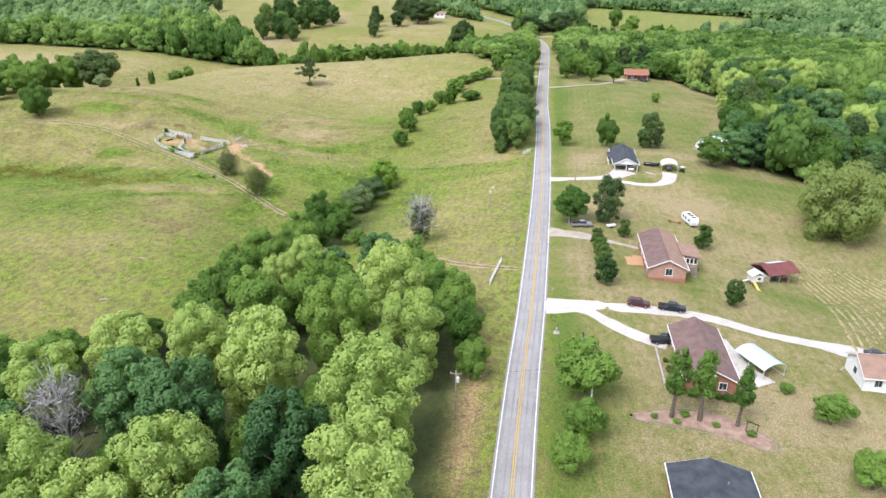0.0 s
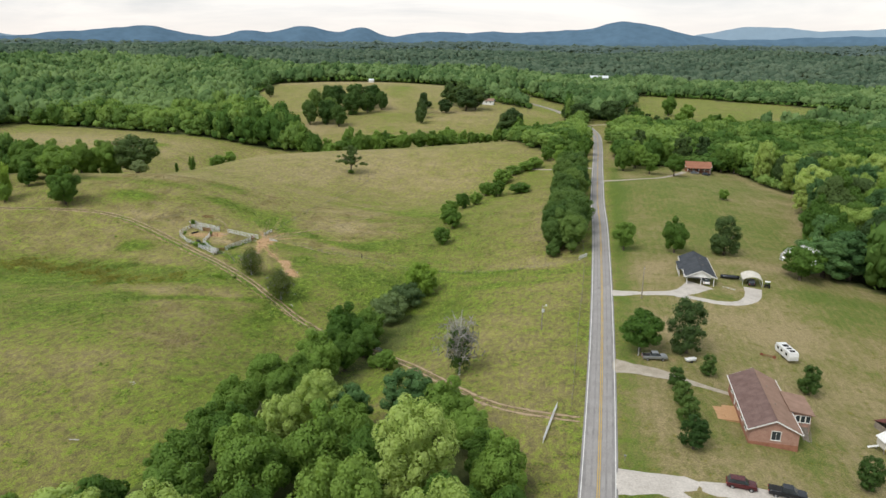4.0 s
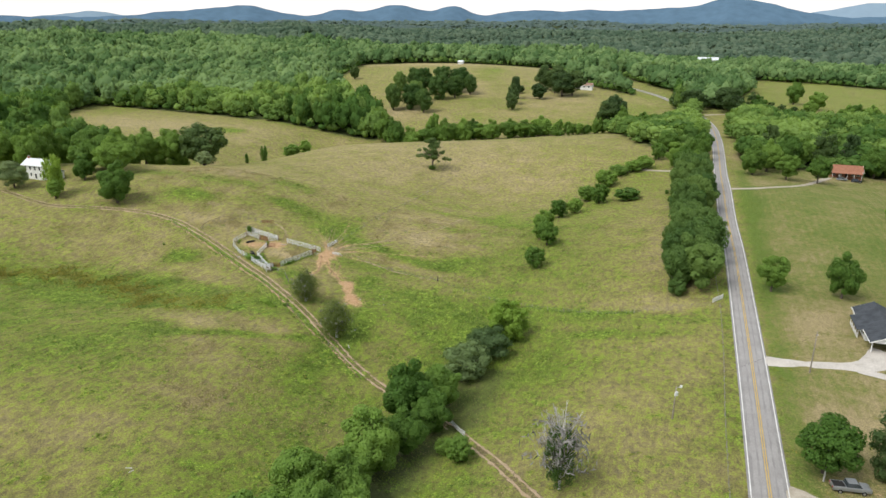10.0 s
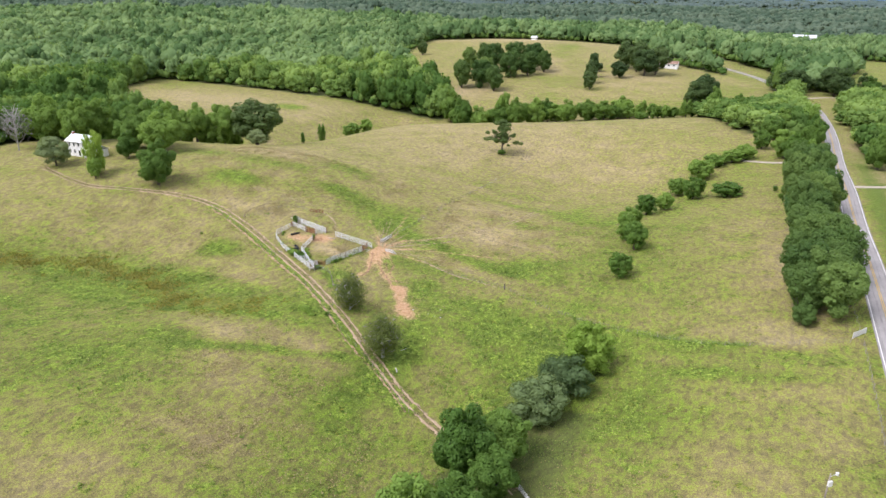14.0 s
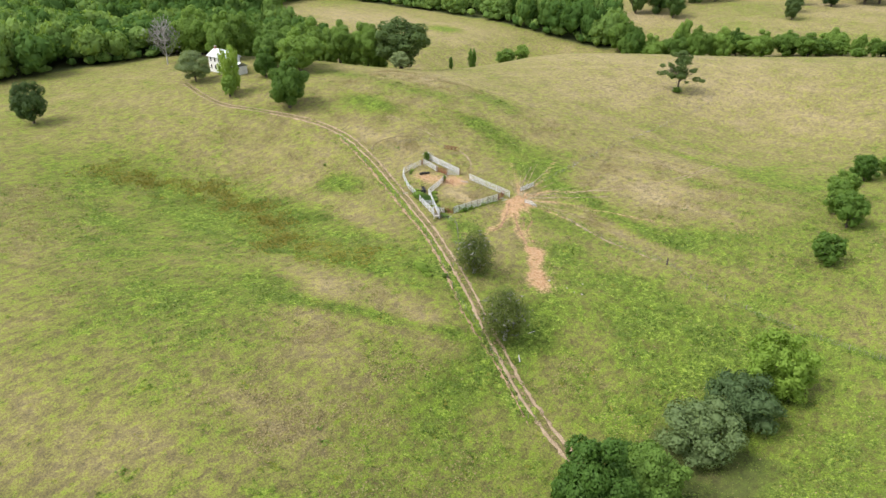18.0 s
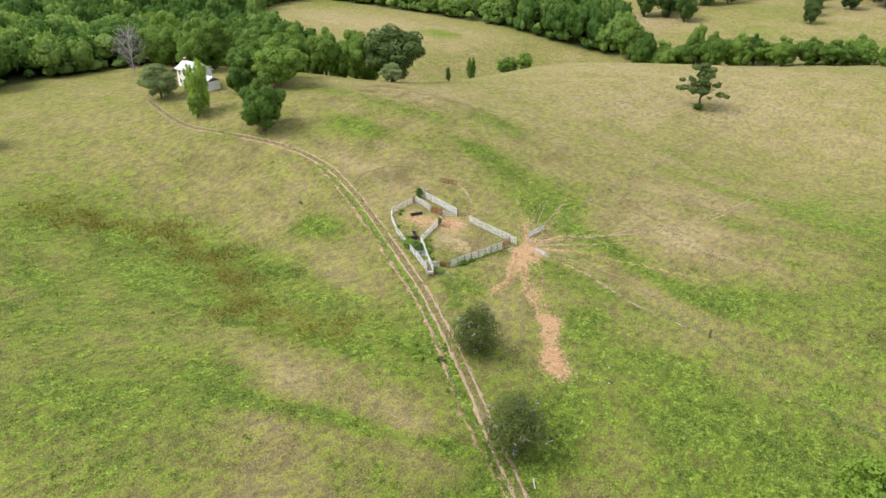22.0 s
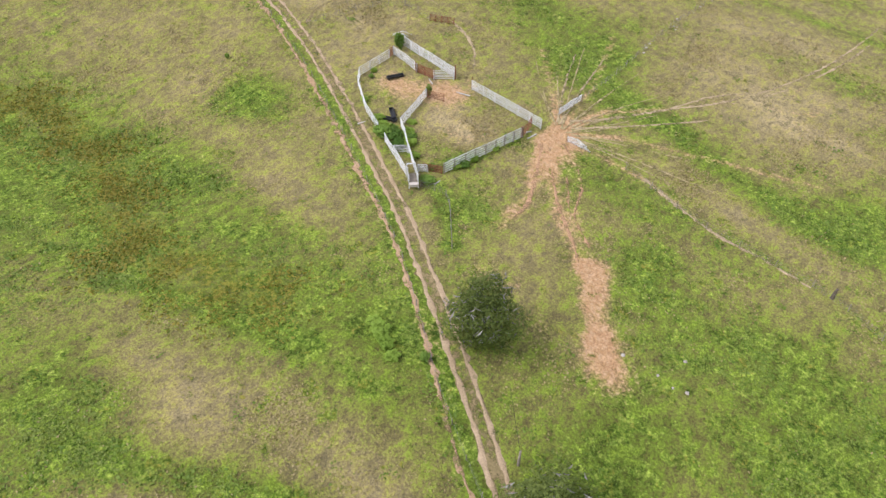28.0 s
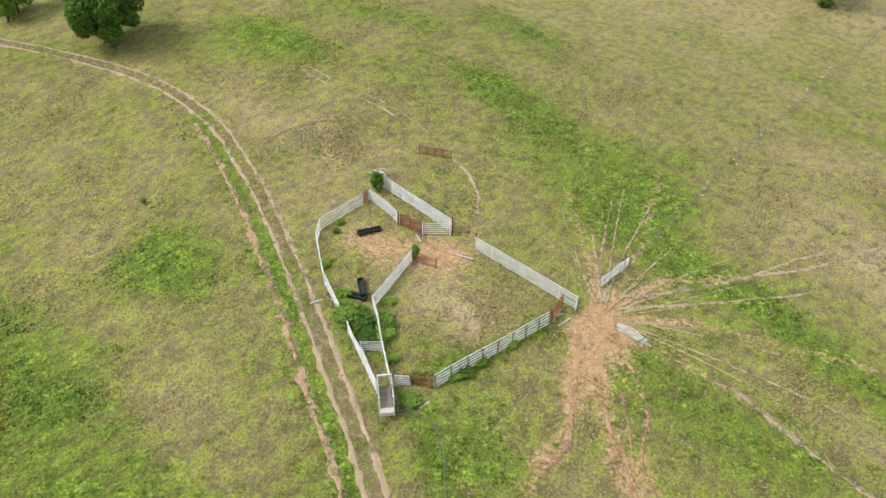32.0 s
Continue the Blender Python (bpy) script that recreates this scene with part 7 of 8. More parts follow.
def rail_fence(name, pts, label, tall=1.55, rails=6, thick=0.09, post="steel", rail="steel", gap=2.4, low=0.22, sag=0.05, seed=0, group="cattle pen fences", post_w=0.1, category="fence"):
    """Posts every few metres on the ground, with rails between them."""
    rng = np.random.default_rng(seed)
    ob = thing(name, *pts[0], label=label, category=category, group=group)
    spots = []
    for (ax, ay), (bx, by) in zip(pts, pts[1:]):
        n = max(1, round(math.hypot(bx - ax, by - ay) / gap))
        spots += [(ax + (bx - ax) * k / n, ay + (by - ay) * k / n) for k in range(n)]
    spots.append(pts[-1])
    feet = [(x, y, lift(x, y)) for x, y in spots]
    tops = [(rng.normal() * sag, rng.normal() * sag) for _ in feet]
    for (x, y, z), (u, v) in zip(feet, tops):
        bm = bmesh.new()
        bar(bm, local(ob, x, y, z - 0.4), local(ob, x + u, y + v, z + tall + 0.06), post_w)
        part("post", bm, M[post], ob)
    for a, b, ta, tb in zip(feet, feet[1:], tops, tops[1:]):
        for k in range(rails):
            h = low + (tall - low) * k / max(1, rails - 1)
            f = h / tall
            bm = bmesh.new()
            bar(bm, local(ob, a[0] + ta[0] * f, a[1] + ta[1] * f, a[2] + h + rng.normal() * 0.015), local(ob, b[0] + tb[0] * f, b[1] + tb[1] * f, b[2] + h + rng.normal() * 0.015), 0.05, thick)
            part("rail", bm, M[rail], ob)
    return ob


NW, N_MID, N_GATE, N_END = (-162.4, 263.4), (-156.5, 262.4), (-153.3, 262.9), (-151.0, 265.1)
rail_fence("pen_fence", [(-162.3, 262.2), (-162.7, 255.7), (-161.3, 253.8), (-155.8, 249.9), (-151.3, 247.8)], "weathered white rail fence bending round the cattle pen", rails=5, thick=0.075, seed=1)
rail_fence("pen_fence", [(-148.9, 246.6), (-145.2, 244.8), (-141.6, 243.0)], "white rail fence leading down to the loading chute", rails=5, thick=0.13, seed=2)
rail_fence("pen_fence", [(-151.3, 258.7), (-149.4, 250.7), (-145.2, 247.4), (-141.2, 244.4)], "white rail fence dividing the pen in two", rails=6, thick=0.105, seed=3)
rail_fence("pen_fence", [(-163.2, 266.3), (-157, 266.0), (-151.2, 265.5)], "tall white rail fence along the alley", rails=7, thick=0.12, tall=1.7, seed=4)
rail_fence("pen_fence", [NW, (-159.4, 263.1), N_MID], "white rail fence on the inner side of the alley", rails=6, thick=0.105, seed=5)
rail_fence("pen_gate", [N_MID, (-154.9, 262.6), N_GATE], "rusty brown steel gate in the pen alley", rails=7, thick=0.11, post="rust", rail="rust", gap=1.7, seed=6, category="gate", group="rusty pen gates")
rail_fence("pen_gate", [N_GATE, N_END], "short white gate panel at the alley mouth", rails=6, thick=0.10, seed=7, category="gate")
rail_fence("pen_fence", [(-147.3, 265.1), (-140.5, 265.0), (-134.0, 264.8)], "straight bright white six-rail fence of the pen", rails=6, thick=0.105, tall=1.65, gap=2.25, seed=8, sag=0.03)
rail_fence("pen_gate", [(-135.3, 264.2), (-134.8, 261.4)], "red steel gate standing between two white fences", rails=6, thick=0.1, post="rust", rail="rust", gap=2.8, seed=9, category="gate", group="rusty pen gates")
rail_fence("pen_fence", [(-134.8, 261.2), (-136.4, 254.2), (-138.1, 246.9)], "white panel fence with dark posts along the pen", rails=5, thick=0.17, tall=1.7, gap=1.85, post="wood_grey", seed=10, post_w=0.15)
rail_fence("pen_gate", [(-138.3, 246.6), (-140.7, 245.5)], "rusty low gate at the foot of the pen", rails=5, thick=0.1, tall=1.2, post="rust", rail="rust", seed=11, category="gate", group="rusty pen gates")
rail_fence("pen_gate", [(-151.0, 258.6), (-148.6, 259.6)], "thin red gate standing open inside the pen", rails=5, thick=0.05, tall=1.3, post="rust", rail="rust", seed=12, category="gate", group="rusty pen gates")
rail_fence("pen_gate", [(-146.3, 245.8), (-144.8, 246.9)], "small galvanised gate across the crowding lane", rails=5, thick=0.07, tall=1.3, seed=13, category="gate")
rail_fence("pen_gate", [(-141.0, 244.8), (-139.9, 245.6)], "short galvanised gate panel by the chute", rails=5, thick=0.12, tall=1.3, seed=14, category="gate")
rail_fence("pen_gate", [(-133.8, 269.6), (-133.3, 275.3)], "grey wire-filled gate leaning beside the trampled ground", rails=9, thick=0.05, tall=1.3, gap=1.0, post="wire", rail="steel", seed=15, post_w=0.05, category="gate", group="field gates")
rail_fence("pen_gate", [(-129.3, 265.0), (-125.5, 265.5)], "grey steel gate lying half down by the trampled ground", rails=6, thick=0.06, tall=0.9, gap=1.0, post="wire", rail="steel", seed=16, sag=0.5, post_w=0.05, category="gate", group="field gates")
rail_fence("pen_gate", [(-164.3, 274.9), (-162.4, 276.0), (-160.6, 277.1)], "rusty brown gate in the upper fence", rails=6, thick=0.06, tall=1.2, gap=1.1, post="rust", rail="rust", seed=17, category="gate", group="rusty pen gates")
for k, (x, y, t) in enumerate(((-150.9, 265.3, 2.4), (-156.5, 262.2, 1.9), (-147.5, 265.3, 2.0), (-134.9, 261.0, 1.9))):
    ob = thing("corner_post", x, y, label="dark rusted steel corner post of the pen", category="post", group="pen corner posts")
    bm = bmesh.new()
    bar(bm, (0, 0, -0.4), (0, 0, t), 0.16, sides=10)
    part("shaft", bm, M["rust"], ob)
    bm = bmesh.new()
    bar(bm, (0, 0, t), (0, 0, t + 0.05), 0.2, sides=10)
    part("cap", bm, M["rust"], ob)

rail_fence("pen_gate", [(-162.3, 262.3), (-162.5, 263.6)], "narrow rusty panel at the upper corner of the pen", rails=6, thick=0.12, post="rust", rail="rust", gap=1.4, seed=18, category="gate", group="rusty pen gates")
ob = thing("pipe_heap", -164.2, 267.6, label="tangled heap of white steel pipe beside the alley fence", category="pipe")
heap_rng = np.random.default_rng(8)
for k in range(11):
    a, n = heap_rng.uniform(0, 3.14), heap_rng.uniform(0.8, 1.7)
    cx, cy, z = heap_rng.uniform(-0.7, 0.7), heap_rng.uniform(-0.6, 0.6), heap_rng.uniform(0.1, 1.1)
    bm = bmesh.new()
    taper(bm, [(cx - n * math.cos(a), cy - n * math.sin(a), z), (cx, cy, z + heap_rng.uniform(0.1, 0.5)), (cx + n * math.cos(a), cy + n * math.sin(a), z * 0.4)], [0.05, 0.05, 0.05], 6)
    part("pipe", bm, M["steel"], ob, smooth=True)

# loading chute
ob = thing("loading_chute", -140.4, 242.9, label="wooden cattle loading chute with a sloping plank floor and white sides", category="chute", turn=47)
for k in range(9):
    bm = bmesh.new()
    y = 1.3 - k * 0.34
    box(bm, -0.5, 0.5, y - 0.16, y + 0.15, 0.15 + k * 0.1, 0.21 + k * 0.1)
    part("plank", bm, M["wood_grey"], ob)
for sx in (-0.62, 0.62):
    side = None
    for k in range(5):
        bm = bmesh.new()
        bar(bm, (sx, 1.6, 0.3 + 0.27 * k), (sx, -1.7, 0.95 + 0.27 * k), 0.05, 0.2)
        part("side_board", bm, M["steel"], ob)
    for y in (1.5, 0.0, -1.6):
        bm = bmesh.new()
        bar(bm, (sx, y, -0.6), (sx, y, 1.75 if y > 0 else 2.25), 0.12)
        part("post", bm, M["steel"], ob)
bm = bmesh.new()
bar(bm, (-0.62, 1.5, 1.78), (0.62, 1.5, 1.78), 0.14)
part("cross_beam", bm, M["steel"], ob)
bm = bmesh.new()
box(bm, -0.6, 0.6, -2.2, -1.62, 0.6, 1.0)
part("concrete_sill", bm, M["concrete"], ob)

# feed troughs
for k, (x, y, a, tilt) in enumerate(((-158.1, 259.0, 62, 0), (-152.3, 251.9, -38, 0), (-152.0, 250.5, 22, 0))):
    ob = thing("feed_trough", x, y, label="long black plastic feed trough on bare earth" if k == 0 else "black plastic feed trough lying in the weeds", category="trough", group="feed troughs", turn=a)
    bm = bmesh.new()
    outer = [(-0.38, 0.5), (-0.26, 0.12), (0.26, 0.12), (0.38, 0.5), (0.32, 0.5), (0.21, 0.18), (-0.21, 0.18), (-0.32, 0.5)]
    n = len(outer)
    pts = [(x0, u, v) for x0 in (-1.4, 1.4) for u, v in outer]
    solid(bm, pts, [(k2, (k2 + 1) % n, n + (k2 + 1) % n, n + k2) for k2 in range(n)])
    part("basin", bm, M["trough"], ob)
    for s in (-1.38, 1.38):
        bm = bmesh.new()
        prism(bm, [(-0.36, 0.5), (-0.25, 0.13), (0.25, 0.13), (0.36, 0.5)], s - 0.03, s + 0.03, "x")
        part("end_wall", bm, M["trough"], ob)
    for s in (-1.1, 1.1):
        bm = bmesh.new()
        box(bm, s - 0.1, s + 0.1, -0.3, 0.3, -0.1, 0.13)
        part("foot", bm, M["trough"], ob)


# ---------------------------------------------------------------- wire fences, gates and poles
def wire_fence(name, pts, label, gap=3.2, tall=1.15, strands=4, seed=0, post="wood_grey", post_w=0.11):
    rng = np.random.default_rng(seed)
    line = smooth_line(pts, gap)
    ob = thing(name, *pts[0], label=label, category="fence", group="wire field fences")
    feet = [(x, y, lift(x, y)) for x, y in line]
    lean = [(rng.normal() * 0.06, rng.normal() * 0.06) for _ in feet]
    for (x, y, z), (u, v) in zip(feet, lean):
        bm = bmesh.new()
        bar(bm, local(ob, x, y, z - 0.4), local(ob, x + u, y + v, z + tall * rng.uniform(0.95, 1.15)), post_w, sides=6)
        part("post", bm, M[post], ob)
    for k in range(strands):
        h = tall * (k + 0.6) / strands
        bm = bmesh.new()
        taper(bm, [local(ob, a[0], a[1], a[2] + h) for a in feet], [0.008] * len(feet), 3)
        part("wire", bm, M["wire"], ob)
    return ob


wire_fence("wire_fence", [(-138.7, 242.6), (-134.9, 243.4), (-130.5, 239.0), (-128.2, 236.3)], "sagging grey net-wire fence below the chute", 1.6, 1.2, 8, 1)
wire_fence("wire_fence", FENCE_EAST, "old wire fence line climbing the pasture", 3.4, 1.1, 5, 2)
wire_fence("wire_fence", [(-179.4, 260.0), (-174.8, 269.2), (-170.7, 275.0), (-164.3, 274.9)], "old wire fence behind the cattle pen", 2.6, 1.1, 5, 3)
wire_fence("wire_fence", [(-120, 266), (-106.7, 262.7), (-89.6, 261.0), (-74.4, 254.1), (-58.5, 249.5), (-39.3, 245.7), (-27.3, 245.5), (-9, 250.5)], "wire fence crossing the low pasture to the road", 4.5, 1.1, 4, 4)
wire_fence("wire_fence", [(-86.6, 202.2), (-98.6, 209.2), (-114.9, 218.7), (-124.0, 225.4), (-135.5, 233.5), (-157.5, 245.4), (-173.3, 252.9), (-193.5, 260.6)], "low wire fence along the washed-out farm track", 3.6, 1.0, 2, 5)
wire_fence("wire_fence", [(-6.4, 153), (-6.6, 192), (-6.3, 224), (-6.6, 250)], "wire fence along the road verge", 3.4, 1.15, 5, 6)
wire_fence("wire_fence", [(-6.9, 257), (-8.2, 285), (-9.5, 330)], "wire fence before the roadside trees", 4.0, 1.15, 4, 7)
rail_fence("field_gate", [(-9.3, 152.4), (-10.9, 139.2)], "long galvanised tube gate standing open beside the road", rails=6, thick=0.06, tall=1.3, gap=3.3, seed=30, category="gate", group="field gates")
rail_fence("field_gate", [(-8.4, 252.6), (-5.9, 255.9)], "white painted gate at the road verge", rails=5, thick=0.2, tall=1.3, gap=2.0, post="trim", rail="trim", seed=31, category="gate", group="field gates")
rail_fence("field_gate", [(-61.0, 192.5), (-54.8, 185.6)], "grey tube gate beside the farm track", rails=5, thick=0.08, tall=1.2, gap=3.0, seed=32, category="gate", group="field gates")


def pole(x, y, tall, label, arm=0.0, lamp=False, transformer=False, material="wood_grey", turn=0.0):
    ob = thing("utility_pole", x, y, label=label, category="pole", group="utility poles", turn=turn)
    bm = bmesh.new()
    taper(bm, [(0, 0, -0.8), (0, 0, tall * 0.5), (0.03, 0, tall)], [0.16, 0.13, 0.09], 9)
    part("shaft", bm, M[material], ob, smooth=True)
    if arm:
        bm = bmesh.new()
        box(bm, -arm / 2, arm / 2, -0.15, -0.03, tall - 0.7, tall - 0.55)
        a = part("crossarm", bm, M["wood_grey"], ob)
        for s in (-0.45, 0.45):
            bm = bmesh.new()
            bar(bm, (arm * s, -0.09, tall - 0.55), (arm * s, -0.09, tall - 0.35), 0.1, sides=8)
            part("insulator", bm, M["trim"], a)
    if transformer:
        bm = bmesh.new()
        bar(bm, (0.32, 0, tall - 2.2), (0.32, 0, tall - 1.3), 0.5, sides=12)
        t = part("transformer", bm, M["steel"], ob)
        bm = bmesh.new()
        bar(bm, (0.32, 0, tall - 1.3), (0.32, 0, tall - 1.05), 0.12, sides=8)
        part("bushing", bm, M["trim"], t)
    if lamp:
        bm = bmesh.new()
        bar(bm, (0, 0, tall - 0.6), (1.1, 0, tall - 0.25), 0.06, sides=6)
        a = part("lamp_arm", bm, M["steel"], ob)
        bm = bmesh.new()
        bar(bm, (1.15, 0, tall - 0.5), (1.15, 0, tall - 0.12), 0.42, sides=10)
        part("lamp_head", bm, M["white_car"], a)
        bm = bmesh.new()
        box(bm, -0.3, 0.3, -0.42, -0.12, tall - 1.9, tall - 1.1)
        part("meter_box", bm, M["white_car"], ob)
    return ob


pole(10.3, 218.2, 9.5, "brown wooden utility pole beside the concrete drive", 1.6, turn=90)
pole(-15.8, 193.0, 7.0, "grey pole in the pasture with a white lamp head", lamp=True, turn=40)
pole(10.0, 95.6, 9.0, "slim grey pole standing in the front garden", 0.0, lamp=False, material="steel")
pole(-11.9, 89.2, 9.5, "weathered utility pole with a grey transformer", 1.8, transformer=True)
pole(7.7, 180.2, 8.5, "pale utility pole before the shade tree", 1.4, material="bark_dead")
pole(-105.8, 218.6, 2.6, "leaning stub of an old wooden pole by the track", 0.0)

# a service cable from pole to pole, hanging a little
def cable(a, b, za, zb, drop, label):
    ob = thing("overhead_cable", (a[0] + b[0]) / 2, (a[1] + b[1]) / 2, label=label, category="cable", group="overhead cables")
    bm = bmesh.new()
    pts = []
    for k in range(17):
        f = k / 16
        pts.append((a[0] + (b[0] - a[0]) * f, a[1] + (b[1] - a[1]) * f, za + (zb - za) * f - drop * 4 * f * (1 - f)))
    taper(bm, [local(ob, *p) for p in pts], [0.018] * len(pts), 4)
    part("strand", bm, M["dark"], ob)


cable((-15.8, 193.0), (10.3, 218.2), lift(-15.8, 193) + 6.6, lift(10.3, 218.2) + 8.8, 0.8, "thin dark service cable from the lamp pole across the road")
cable((-105.8, 218.6), (-110.5, 223.4), lift(-105.8, 218.6) + 2.4, lift(-110.5, 223.4) + 3.0, 0.15, "thin dark wire sagging from the old pole stub")
cable((-11.9, 89.2), (10.0, 95.6), lift(-11.9, 89.2) + 8.8, lift(10, 95.6) + 8.6, 0.6, "thin dark service cable across the road")

# ---------------------------------------------------------------- small things
for k, (x, y, lab, nm) in enumerate(((4.3, 118.6, "small grey stone figure base on a bare patch of lawn", "garden_stone"), (9.4, 117.0, "dark cast iron garden ornament on a stone base", "garden_ornament"))):
    ob = thing(nm, x, y, label=lab, category="ornament")
    bm = bmesh.new()
    box(bm, -0.6, 0.6, -0.6, 0.6, -0.2, 0.14)
    bmesh.ops.bevel(bm, geom=bm.edges[:], offset=0.05, segments=1, affect="EDGES")
    part("base", bm, M["stone"], ob)
    bm = bmesh.new()
    taper(bm, [(0, 0, 0.14), (0, 0, 0.6), (0, 0, 0.9), (0, 0, 1.3)], [0.28, 0.12, 0.24, 0.1], 10)
    part("urn", bm, M["stone" if k == 0 else "dark"], ob, smooth=True)

# mailbox by the first drive
ob = thing("mailbox", 3.4, 135.6, label="pale mailbox on a post at the road edge", category="mailbox")
bm = bmesh.new()
bar(bm, (0, 0, -0.3), (0, 0, 1.0), 0.1)
part("post", bm, M["wood_grey"], ob)
bm = bmesh.new()
box(bm, -0.25, 0.25, -0.1, 0.1, 1.0, 1.22)
bmesh.ops.bevel(bm, geom=bm.edges[:], offset=0.04, segments=2, affect="EDGES")
part("box", bm, M["silver_car"], ob)

# edging of the mulch bed and its shrubs
ob = thing("bed_edging", 27, 93.5, label="dark stone edging round the mulch flower bed", category="edging")
c = smooth_line([(16.4, 93.8), (22, 96.4), (30, 96.4), (37.4, 91.4), (37.2, 88.2), (31, 90.4), (24, 91.6), (16.8, 92.8), (16.4, 93.8)], 0.55)
for x, y in c:
    z = lift(x, y) - lift(27, 93.5)
    bm = bmesh.new()
    part("stone", box(bm, x - 27 - 0.2, x - 27 + 0.2, y - 93.5 - 0.1, y - 93.5 + 0.1, z - 0.1, z + 0.14), M["wood_grey"], ob)
plant("bush", [(20, 93.6, 1.4, 0.9), (25, 95, 1.8, 1.0), (29.5, 93, 1.5, 0.8), (34.5, 91.6, 1.7, 1.0), (23.4, 93.0, 1.6, 0.7)], "small flowering shrub in the mulch bed", "bush", "shrubs of the flower bed")
ob = thing("garden_swing", 34.6, 92.2, label="dark timber garden arch standing in the mulch bed", category="arch", turn=-30)
for x in (-0.8, 0.8):
    bm = bmesh.new()
    bar(bm, (x, 0, -0.2), (x, 0, 2.0), 0.1)
    part("post", bm, M["dark"], ob)
bm = bmesh.new()
bar(bm, (-1.0, 0, 2.0), (1.0, 0, 2.0), 0.12)
part("beam", bm, M["dark"], ob)

# brick-edged border along the brick house
ob = thing("garden_wall", 23.0, 109.5, label="low brick garden wall beside the brick house", category="wall")
bm = bmesh.new()
box(bm, -0.12, 0.12, -8.0, 7.0, -0.4, 0.32)
part("wall", bm, M["brick_pale"], ob)
bm = bmesh.new()
box(bm, -0.17, 0.17, -8.05, 7.05, 0.32, 0.4)
part("coping", bm, M["stone"], ob)
plant("bush", [(24.3, 105, 1.3, 1.0), (24.4, 108, 1.4, 1.2), (24.2, 111, 1.2, 0.9), (28.5, 100.8, 1.6, 1.1), (31.5, 100.7, 1.6, 1.1)], "low garden shrub beside the brick house", "bush", "shrubs round the brick house")

# white tree blossom
ob = thing("blossom_cluster", 60.1, 251.2, label="clusters of white blossom over a green tree", category="blossom")
br = np.random.default_rng(3)
d = br.normal(size=(420, 3))
d[:, 2] = np.abs(d[:, 2])
d /= np.linalg.norm(d, axis=1)[:, None]
keep = (np.sin(d[:, 0] * 5) + np.sin(d[:, 1] * 4 + 1)) > 0.3
v, f = sprigs(d[keep] * [6.4, 6.4, 4.6] + [0, 0, 6.4], d[keep], 0.75, br)
b = link_mesh("blossoms", v, f, M["blossom"], ob)

# weeds and vines in the pen
plant("bush", [(-162.7, 265.2, 1.9, 3.0), (-151.2, 259.1, 1.1, 2.2), (-150.2, 247.4, 3.0, 1.7), (-148.6, 248.2, 3.0, 1.2), (-147.0, 247.2, 2.6, 1.0), (-150.0, 249.0, 2.4, 0.9), (-146.8, 249.6, 2.2, 0.8), (-140.0, 246.5, 1.6, 0.8), (-138.8, 244.2, 2.4, 0.7), (-137.0, 250.0, 1.8, 0.9), (-119.9, 221.5, 1.4, 1.0), (-161.0, 256.5, 1.0, 0.8), (-184, 246, 0.9, 0.9)], "green weeds and vines growing in the old pen", "weeds", "weeds round the pen")
plant("lime", [(-125.8, 221, 2.6, 0.9), (-124.2, 220.2, 2.0, 0.7), (-122.6, 219.4, 1.8, 0.6), (-127.4, 221.6, 1.8, 0.5)], "bright green weeds beside the washed-out ditch", "weeds", "weeds round the pen")
plant("lime", [(-153, 249.6, 2.2, 0.9), (-151, 248.6, 2.6, 1.1), (-147.5, 250, 2.6, 0.8), (-146, 248.5, 2.4, 0.8), (-143.5, 246.8, 1.8, 0.8), (-161.8, 258, 1.2, 0.6), (-158, 251.8, 1.4, 0.6), (-136, 256, 1.4, 0.6), (-136.8, 252, 1.6, 0.7), (-137.6, 249, 1.6, 0.6), (-148.8, 252.4, 1.6, 0.5)], "bright green weeds growing against the pen fence", "weeds", "weeds round the pen")
stones = np.random.default_rng(12)
for k in range(25):
    if k < 20:
        t = stones.uniform(0, 1)
        x, y = -133.2 + stones.normal() * 0.4, 290 + 75 * t
    else:
        x, y = -102 + stones.normal() * 5, 236 + stones.normal() * 5
    ob = thing("field_stone", x, y, label="pale weathered stone lying in the pasture", category="stone", group="field stones", turn=stones.uniform(0, 360))
    bm = bmesh.new()
    bmesh.ops.create_icosphere(bm, subdivisions=1, radius=0.28 * stones.uniform(0.5, 1.2))
    for vtx in bm.verts:
        vtx.co *= 1 + stones.normal() * 0.12
        vtx.co.z *= 0.6
    part("rock", bm, M["stone"], ob)
ob = thing("fence_stump", -89.3, 261.1, label="dark weathered stump of an old fence post", category="post")
bm = bmesh.new()
taper(bm, [(0, 0, -0.3), (0.02, 0, 0.9), (0.06, 0.02, 1.7)], [0.26, 0.22, 0.15], 8)
part("stump", bm, M["bark"], ob)
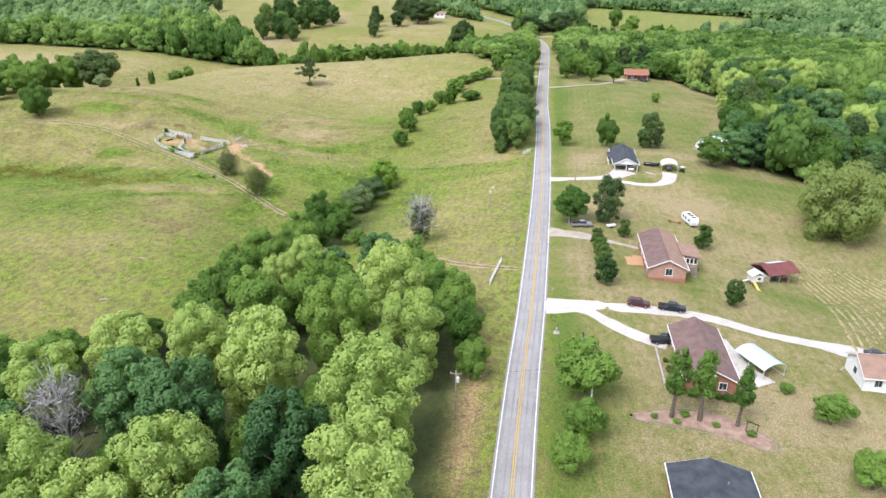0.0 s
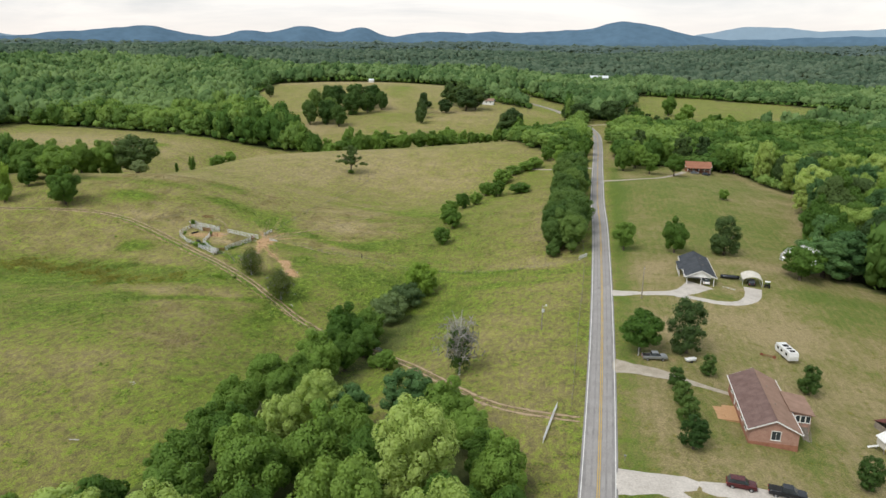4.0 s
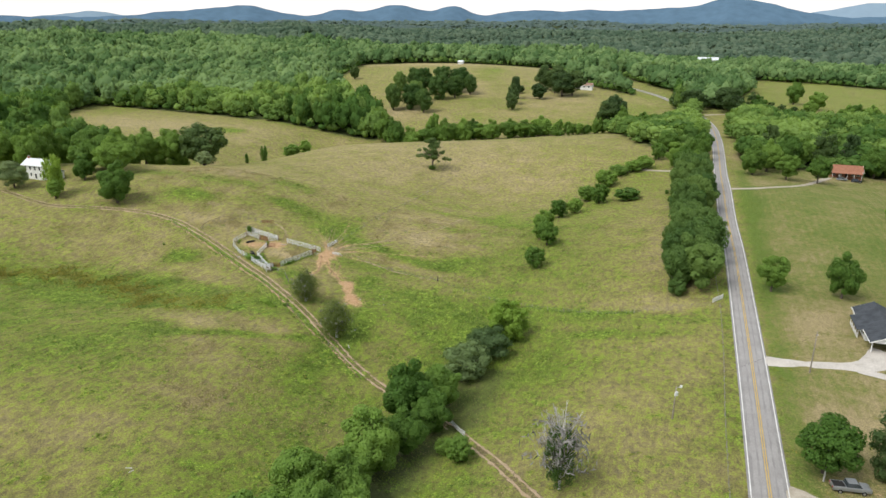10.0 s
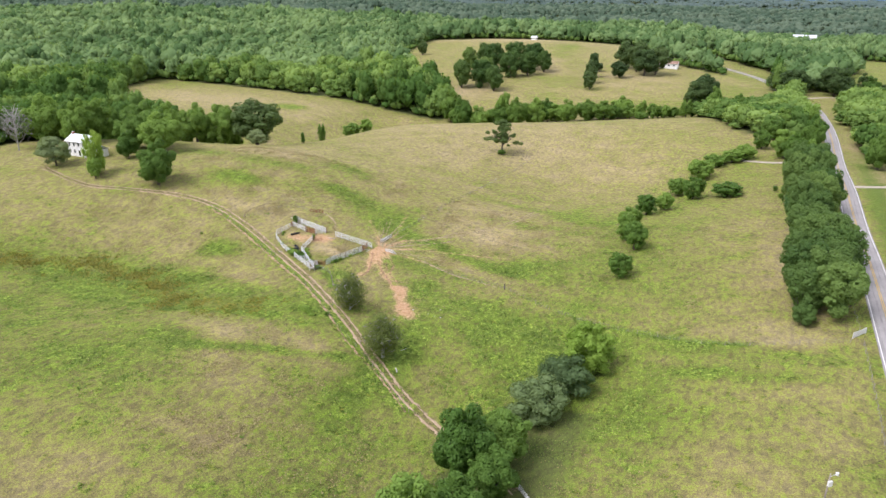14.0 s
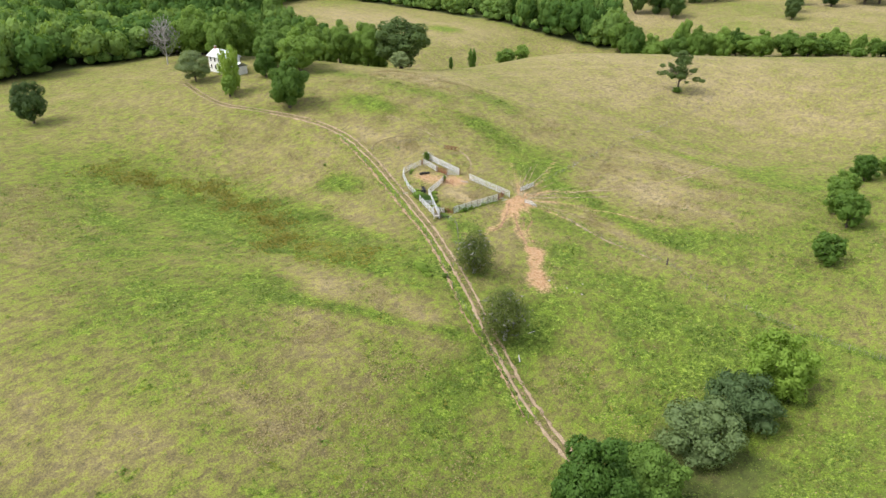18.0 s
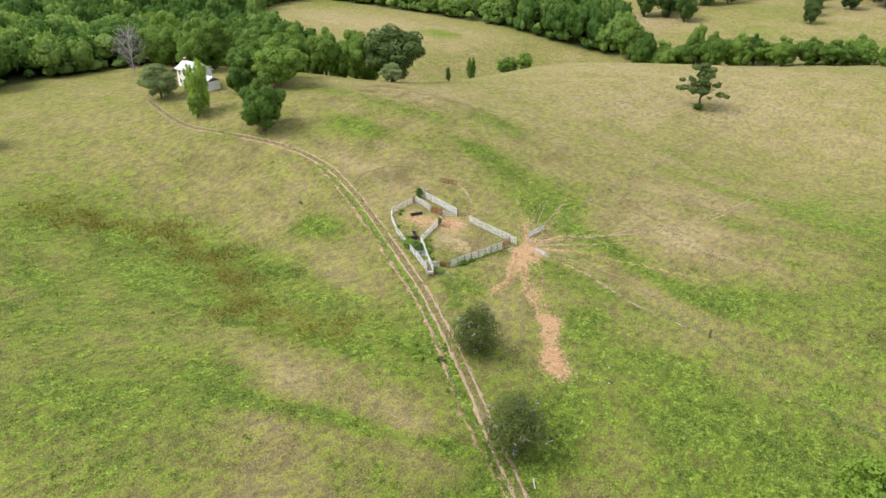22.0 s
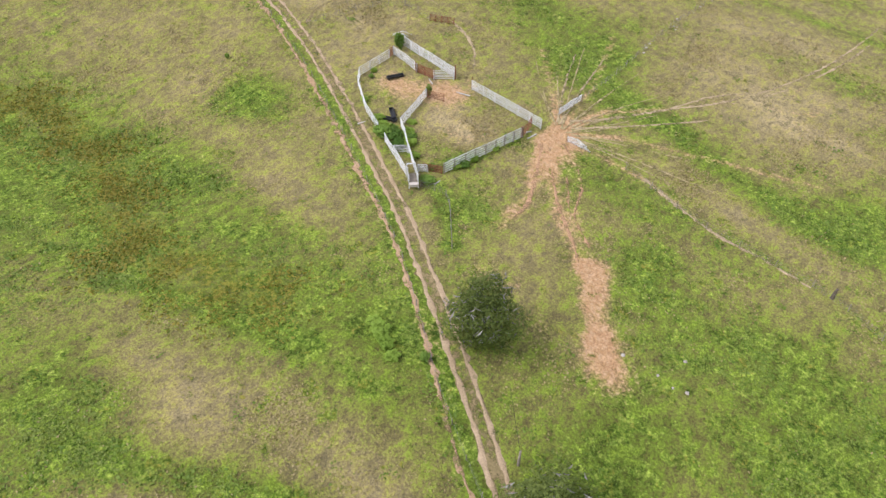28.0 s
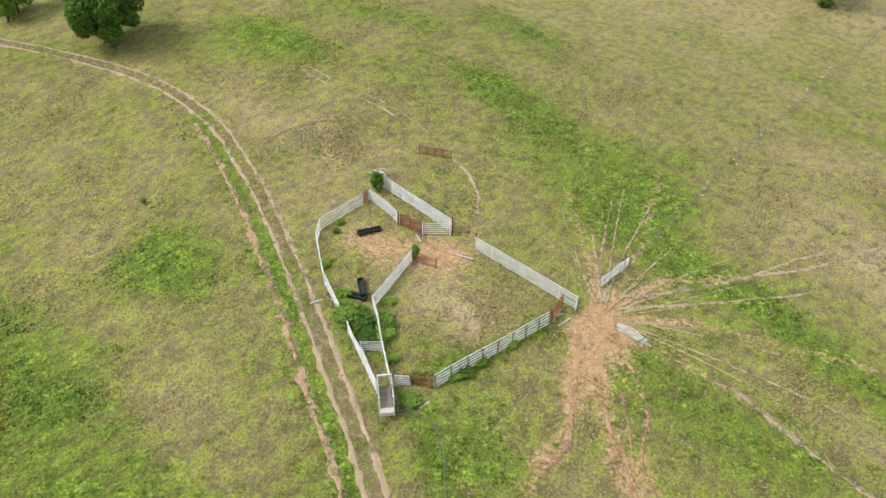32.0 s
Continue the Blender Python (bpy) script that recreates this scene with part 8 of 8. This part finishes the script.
# pale boards and sticks lying about
for k, (x, y, a, n) in enumerate(((-147.6, 263.2, 12, 2.4), (-135.0, 262.6, 60, 1.6), (-133.9, 262.4, 80, 1.8), (-154.6, 247.6, 70, 1.3), (-137.6, 244.8, 85, 1.2), (-97.5, 219.5, 70, 1.6), (-153.5, 262.2, -30, 2.2), (-95.5, 212.5, -50, 3.0), (-103.5, 147.4, 20, 1.6), (-102.4, 147.0, 75, 1.0), (-99.8, 125.6, 10, 2.0))):
    ob = thing("loose_board", x, y, label="pale weathered board lying in the grass", category="board", group="loose boards", turn=a)
    bm = bmesh.new()
    box(bm, -n / 2, n / 2, -0.09, 0.09, -0.05, 0.09)
    bmesh.ops.bevel(bm, geom=bm.edges[:], offset=0.015, segments=1, affect="EDGES")
    part("plank", bm, M["bark_dead"], ob)


# ---------------------------------------------------------------- grass and weeds on the pasture
def tufts(name, count, box_xy, size, up, material, seed, wanted, label, bunch=5, reach=0.8):
    """Small sprays of grass scattered where wanted() is high."""
    rng = np.random.default_rng(seed)
    x0, x1, y0, y1 = box_xy
    many = max(5, bunch)
    x, y = rng.uniform(x0, x1, count * 5), rng.uniform(y0, y1, count * 5)
    clump = np.array([noise.noise((a * 0.21, b * 0.21, seed)) for a, b in zip(x[::many], y[::many])])
    clump = np.repeat(clump, many)[: len(x)]
    j = np.arange(len(x)) // many * many
    x, y = x[j] + rng.normal(size=len(x)) * reach, y[j] + rng.normal(size=len(x)) * reach
    draw = np.repeat(rng.uniform(0, 1, len(x))[::many], many)[: len(x)] if bunch > 5 else rng.uniform(0, 1, len(x))
    ok = draw < wanted(x, y) * np.clip(0.45 + 1.5 * clump, 0, 1)
    ok &= near_line(TRACK, x, y) > 1.9
    x, y = x[ok][:count], y[ok][:count]
    p = np.c_[x, y, land(x, y) + size * 0.10]
    nrm = np.tile([0, 0, up], (len(p), 1))
    v, f = sprigs(p, nrm, size, rng, 0.0, 0.7)
    tagged(link_mesh(name, v, f, material), label, "grass", kind="stuff")


M["weed"] = foliage("pasture_weed", (0.095, 0.150, 0.022), (0.185, 0.235, 0.052), thin=0.25, share=0.6)
M["straw"] = foliage("dry_grass", (0.25, 0.21, 0.095), (0.38, 0.32, 0.175), thin=0.25)


def weedy(x, y):
    return np.clip(2.2 * (lushness(x, y) - 0.38), 0.05, 1) * (bareness(x, y) < 0.22)


def strawy(x, y):
    return np.clip(1.5 - 2.2 * lushness(x, y), 0.05, 1) * (bareness(x, y) < 0.3)


tufts("pasture_weeds", 95000, (-230, -40, 165, 325), 0.30, 1.6, M["weed"], 5, weedy, "patchy green weeds in the pasture")
tufts("dry_grass", 110000, (-230, -40, 165, 325), 0.28, 1.3, M["straw"], 6, strawy, "tufts of dry straw-coloured pasture grass")


def rank(x, y):
    return np.clip(2.6 * (lushness(x, y) - 0.54), 0.03, 1) * (bareness(x, y) < 0.22)


def sedgy(x, y):
    return np.exp(-((near_line(GULLY, x, y) / 4.6) ** 2)) * (x < -132)


M["rank_weed"] = foliage("rank_weed", (0.062, 0.125, 0.014), (0.145, 0.215, 0.034), thin=0.25, share=0.7)
M["sedge"] = foliage("brown_sedge", (0.075, 0.115, 0.012), (0.26, 0.225, 0.04), thin=0.35, share=0.85)
tufts("rank_weeds", 42000, (-235, -60, 150, 330), 0.42, 1.4, M["rank_weed"], 8, rank, "clumps of rank green weeds in the damp grass", 14, 0.5)
tufts("sedge", 30000, (-235, -132, 195, 235), 0.46, 1.5, M["sedge"], 9, sedgy, "olive brown sedge growing along the wet hollow", 12, 0.55)


def along_fence(x, y):
    return np.exp(-((near_line([(-74, 254), (-58.5, 249.5), (-39.3, 245.7), (-27.3, 245.5)], x, y) / 0.55) ** 2)) * np.clip(0.6 + 0.5 * np.sin(x * 0.9) + 0.4 * np.sin(x * 0.37), 0.1, 1)


tufts("fence_weeds", 6000, (-76, -26, 243, 257), 0.36, 1.2, M["rank_weed"], 14, along_fence, "dark weeds growing along the wire fence", 5, 0.3)
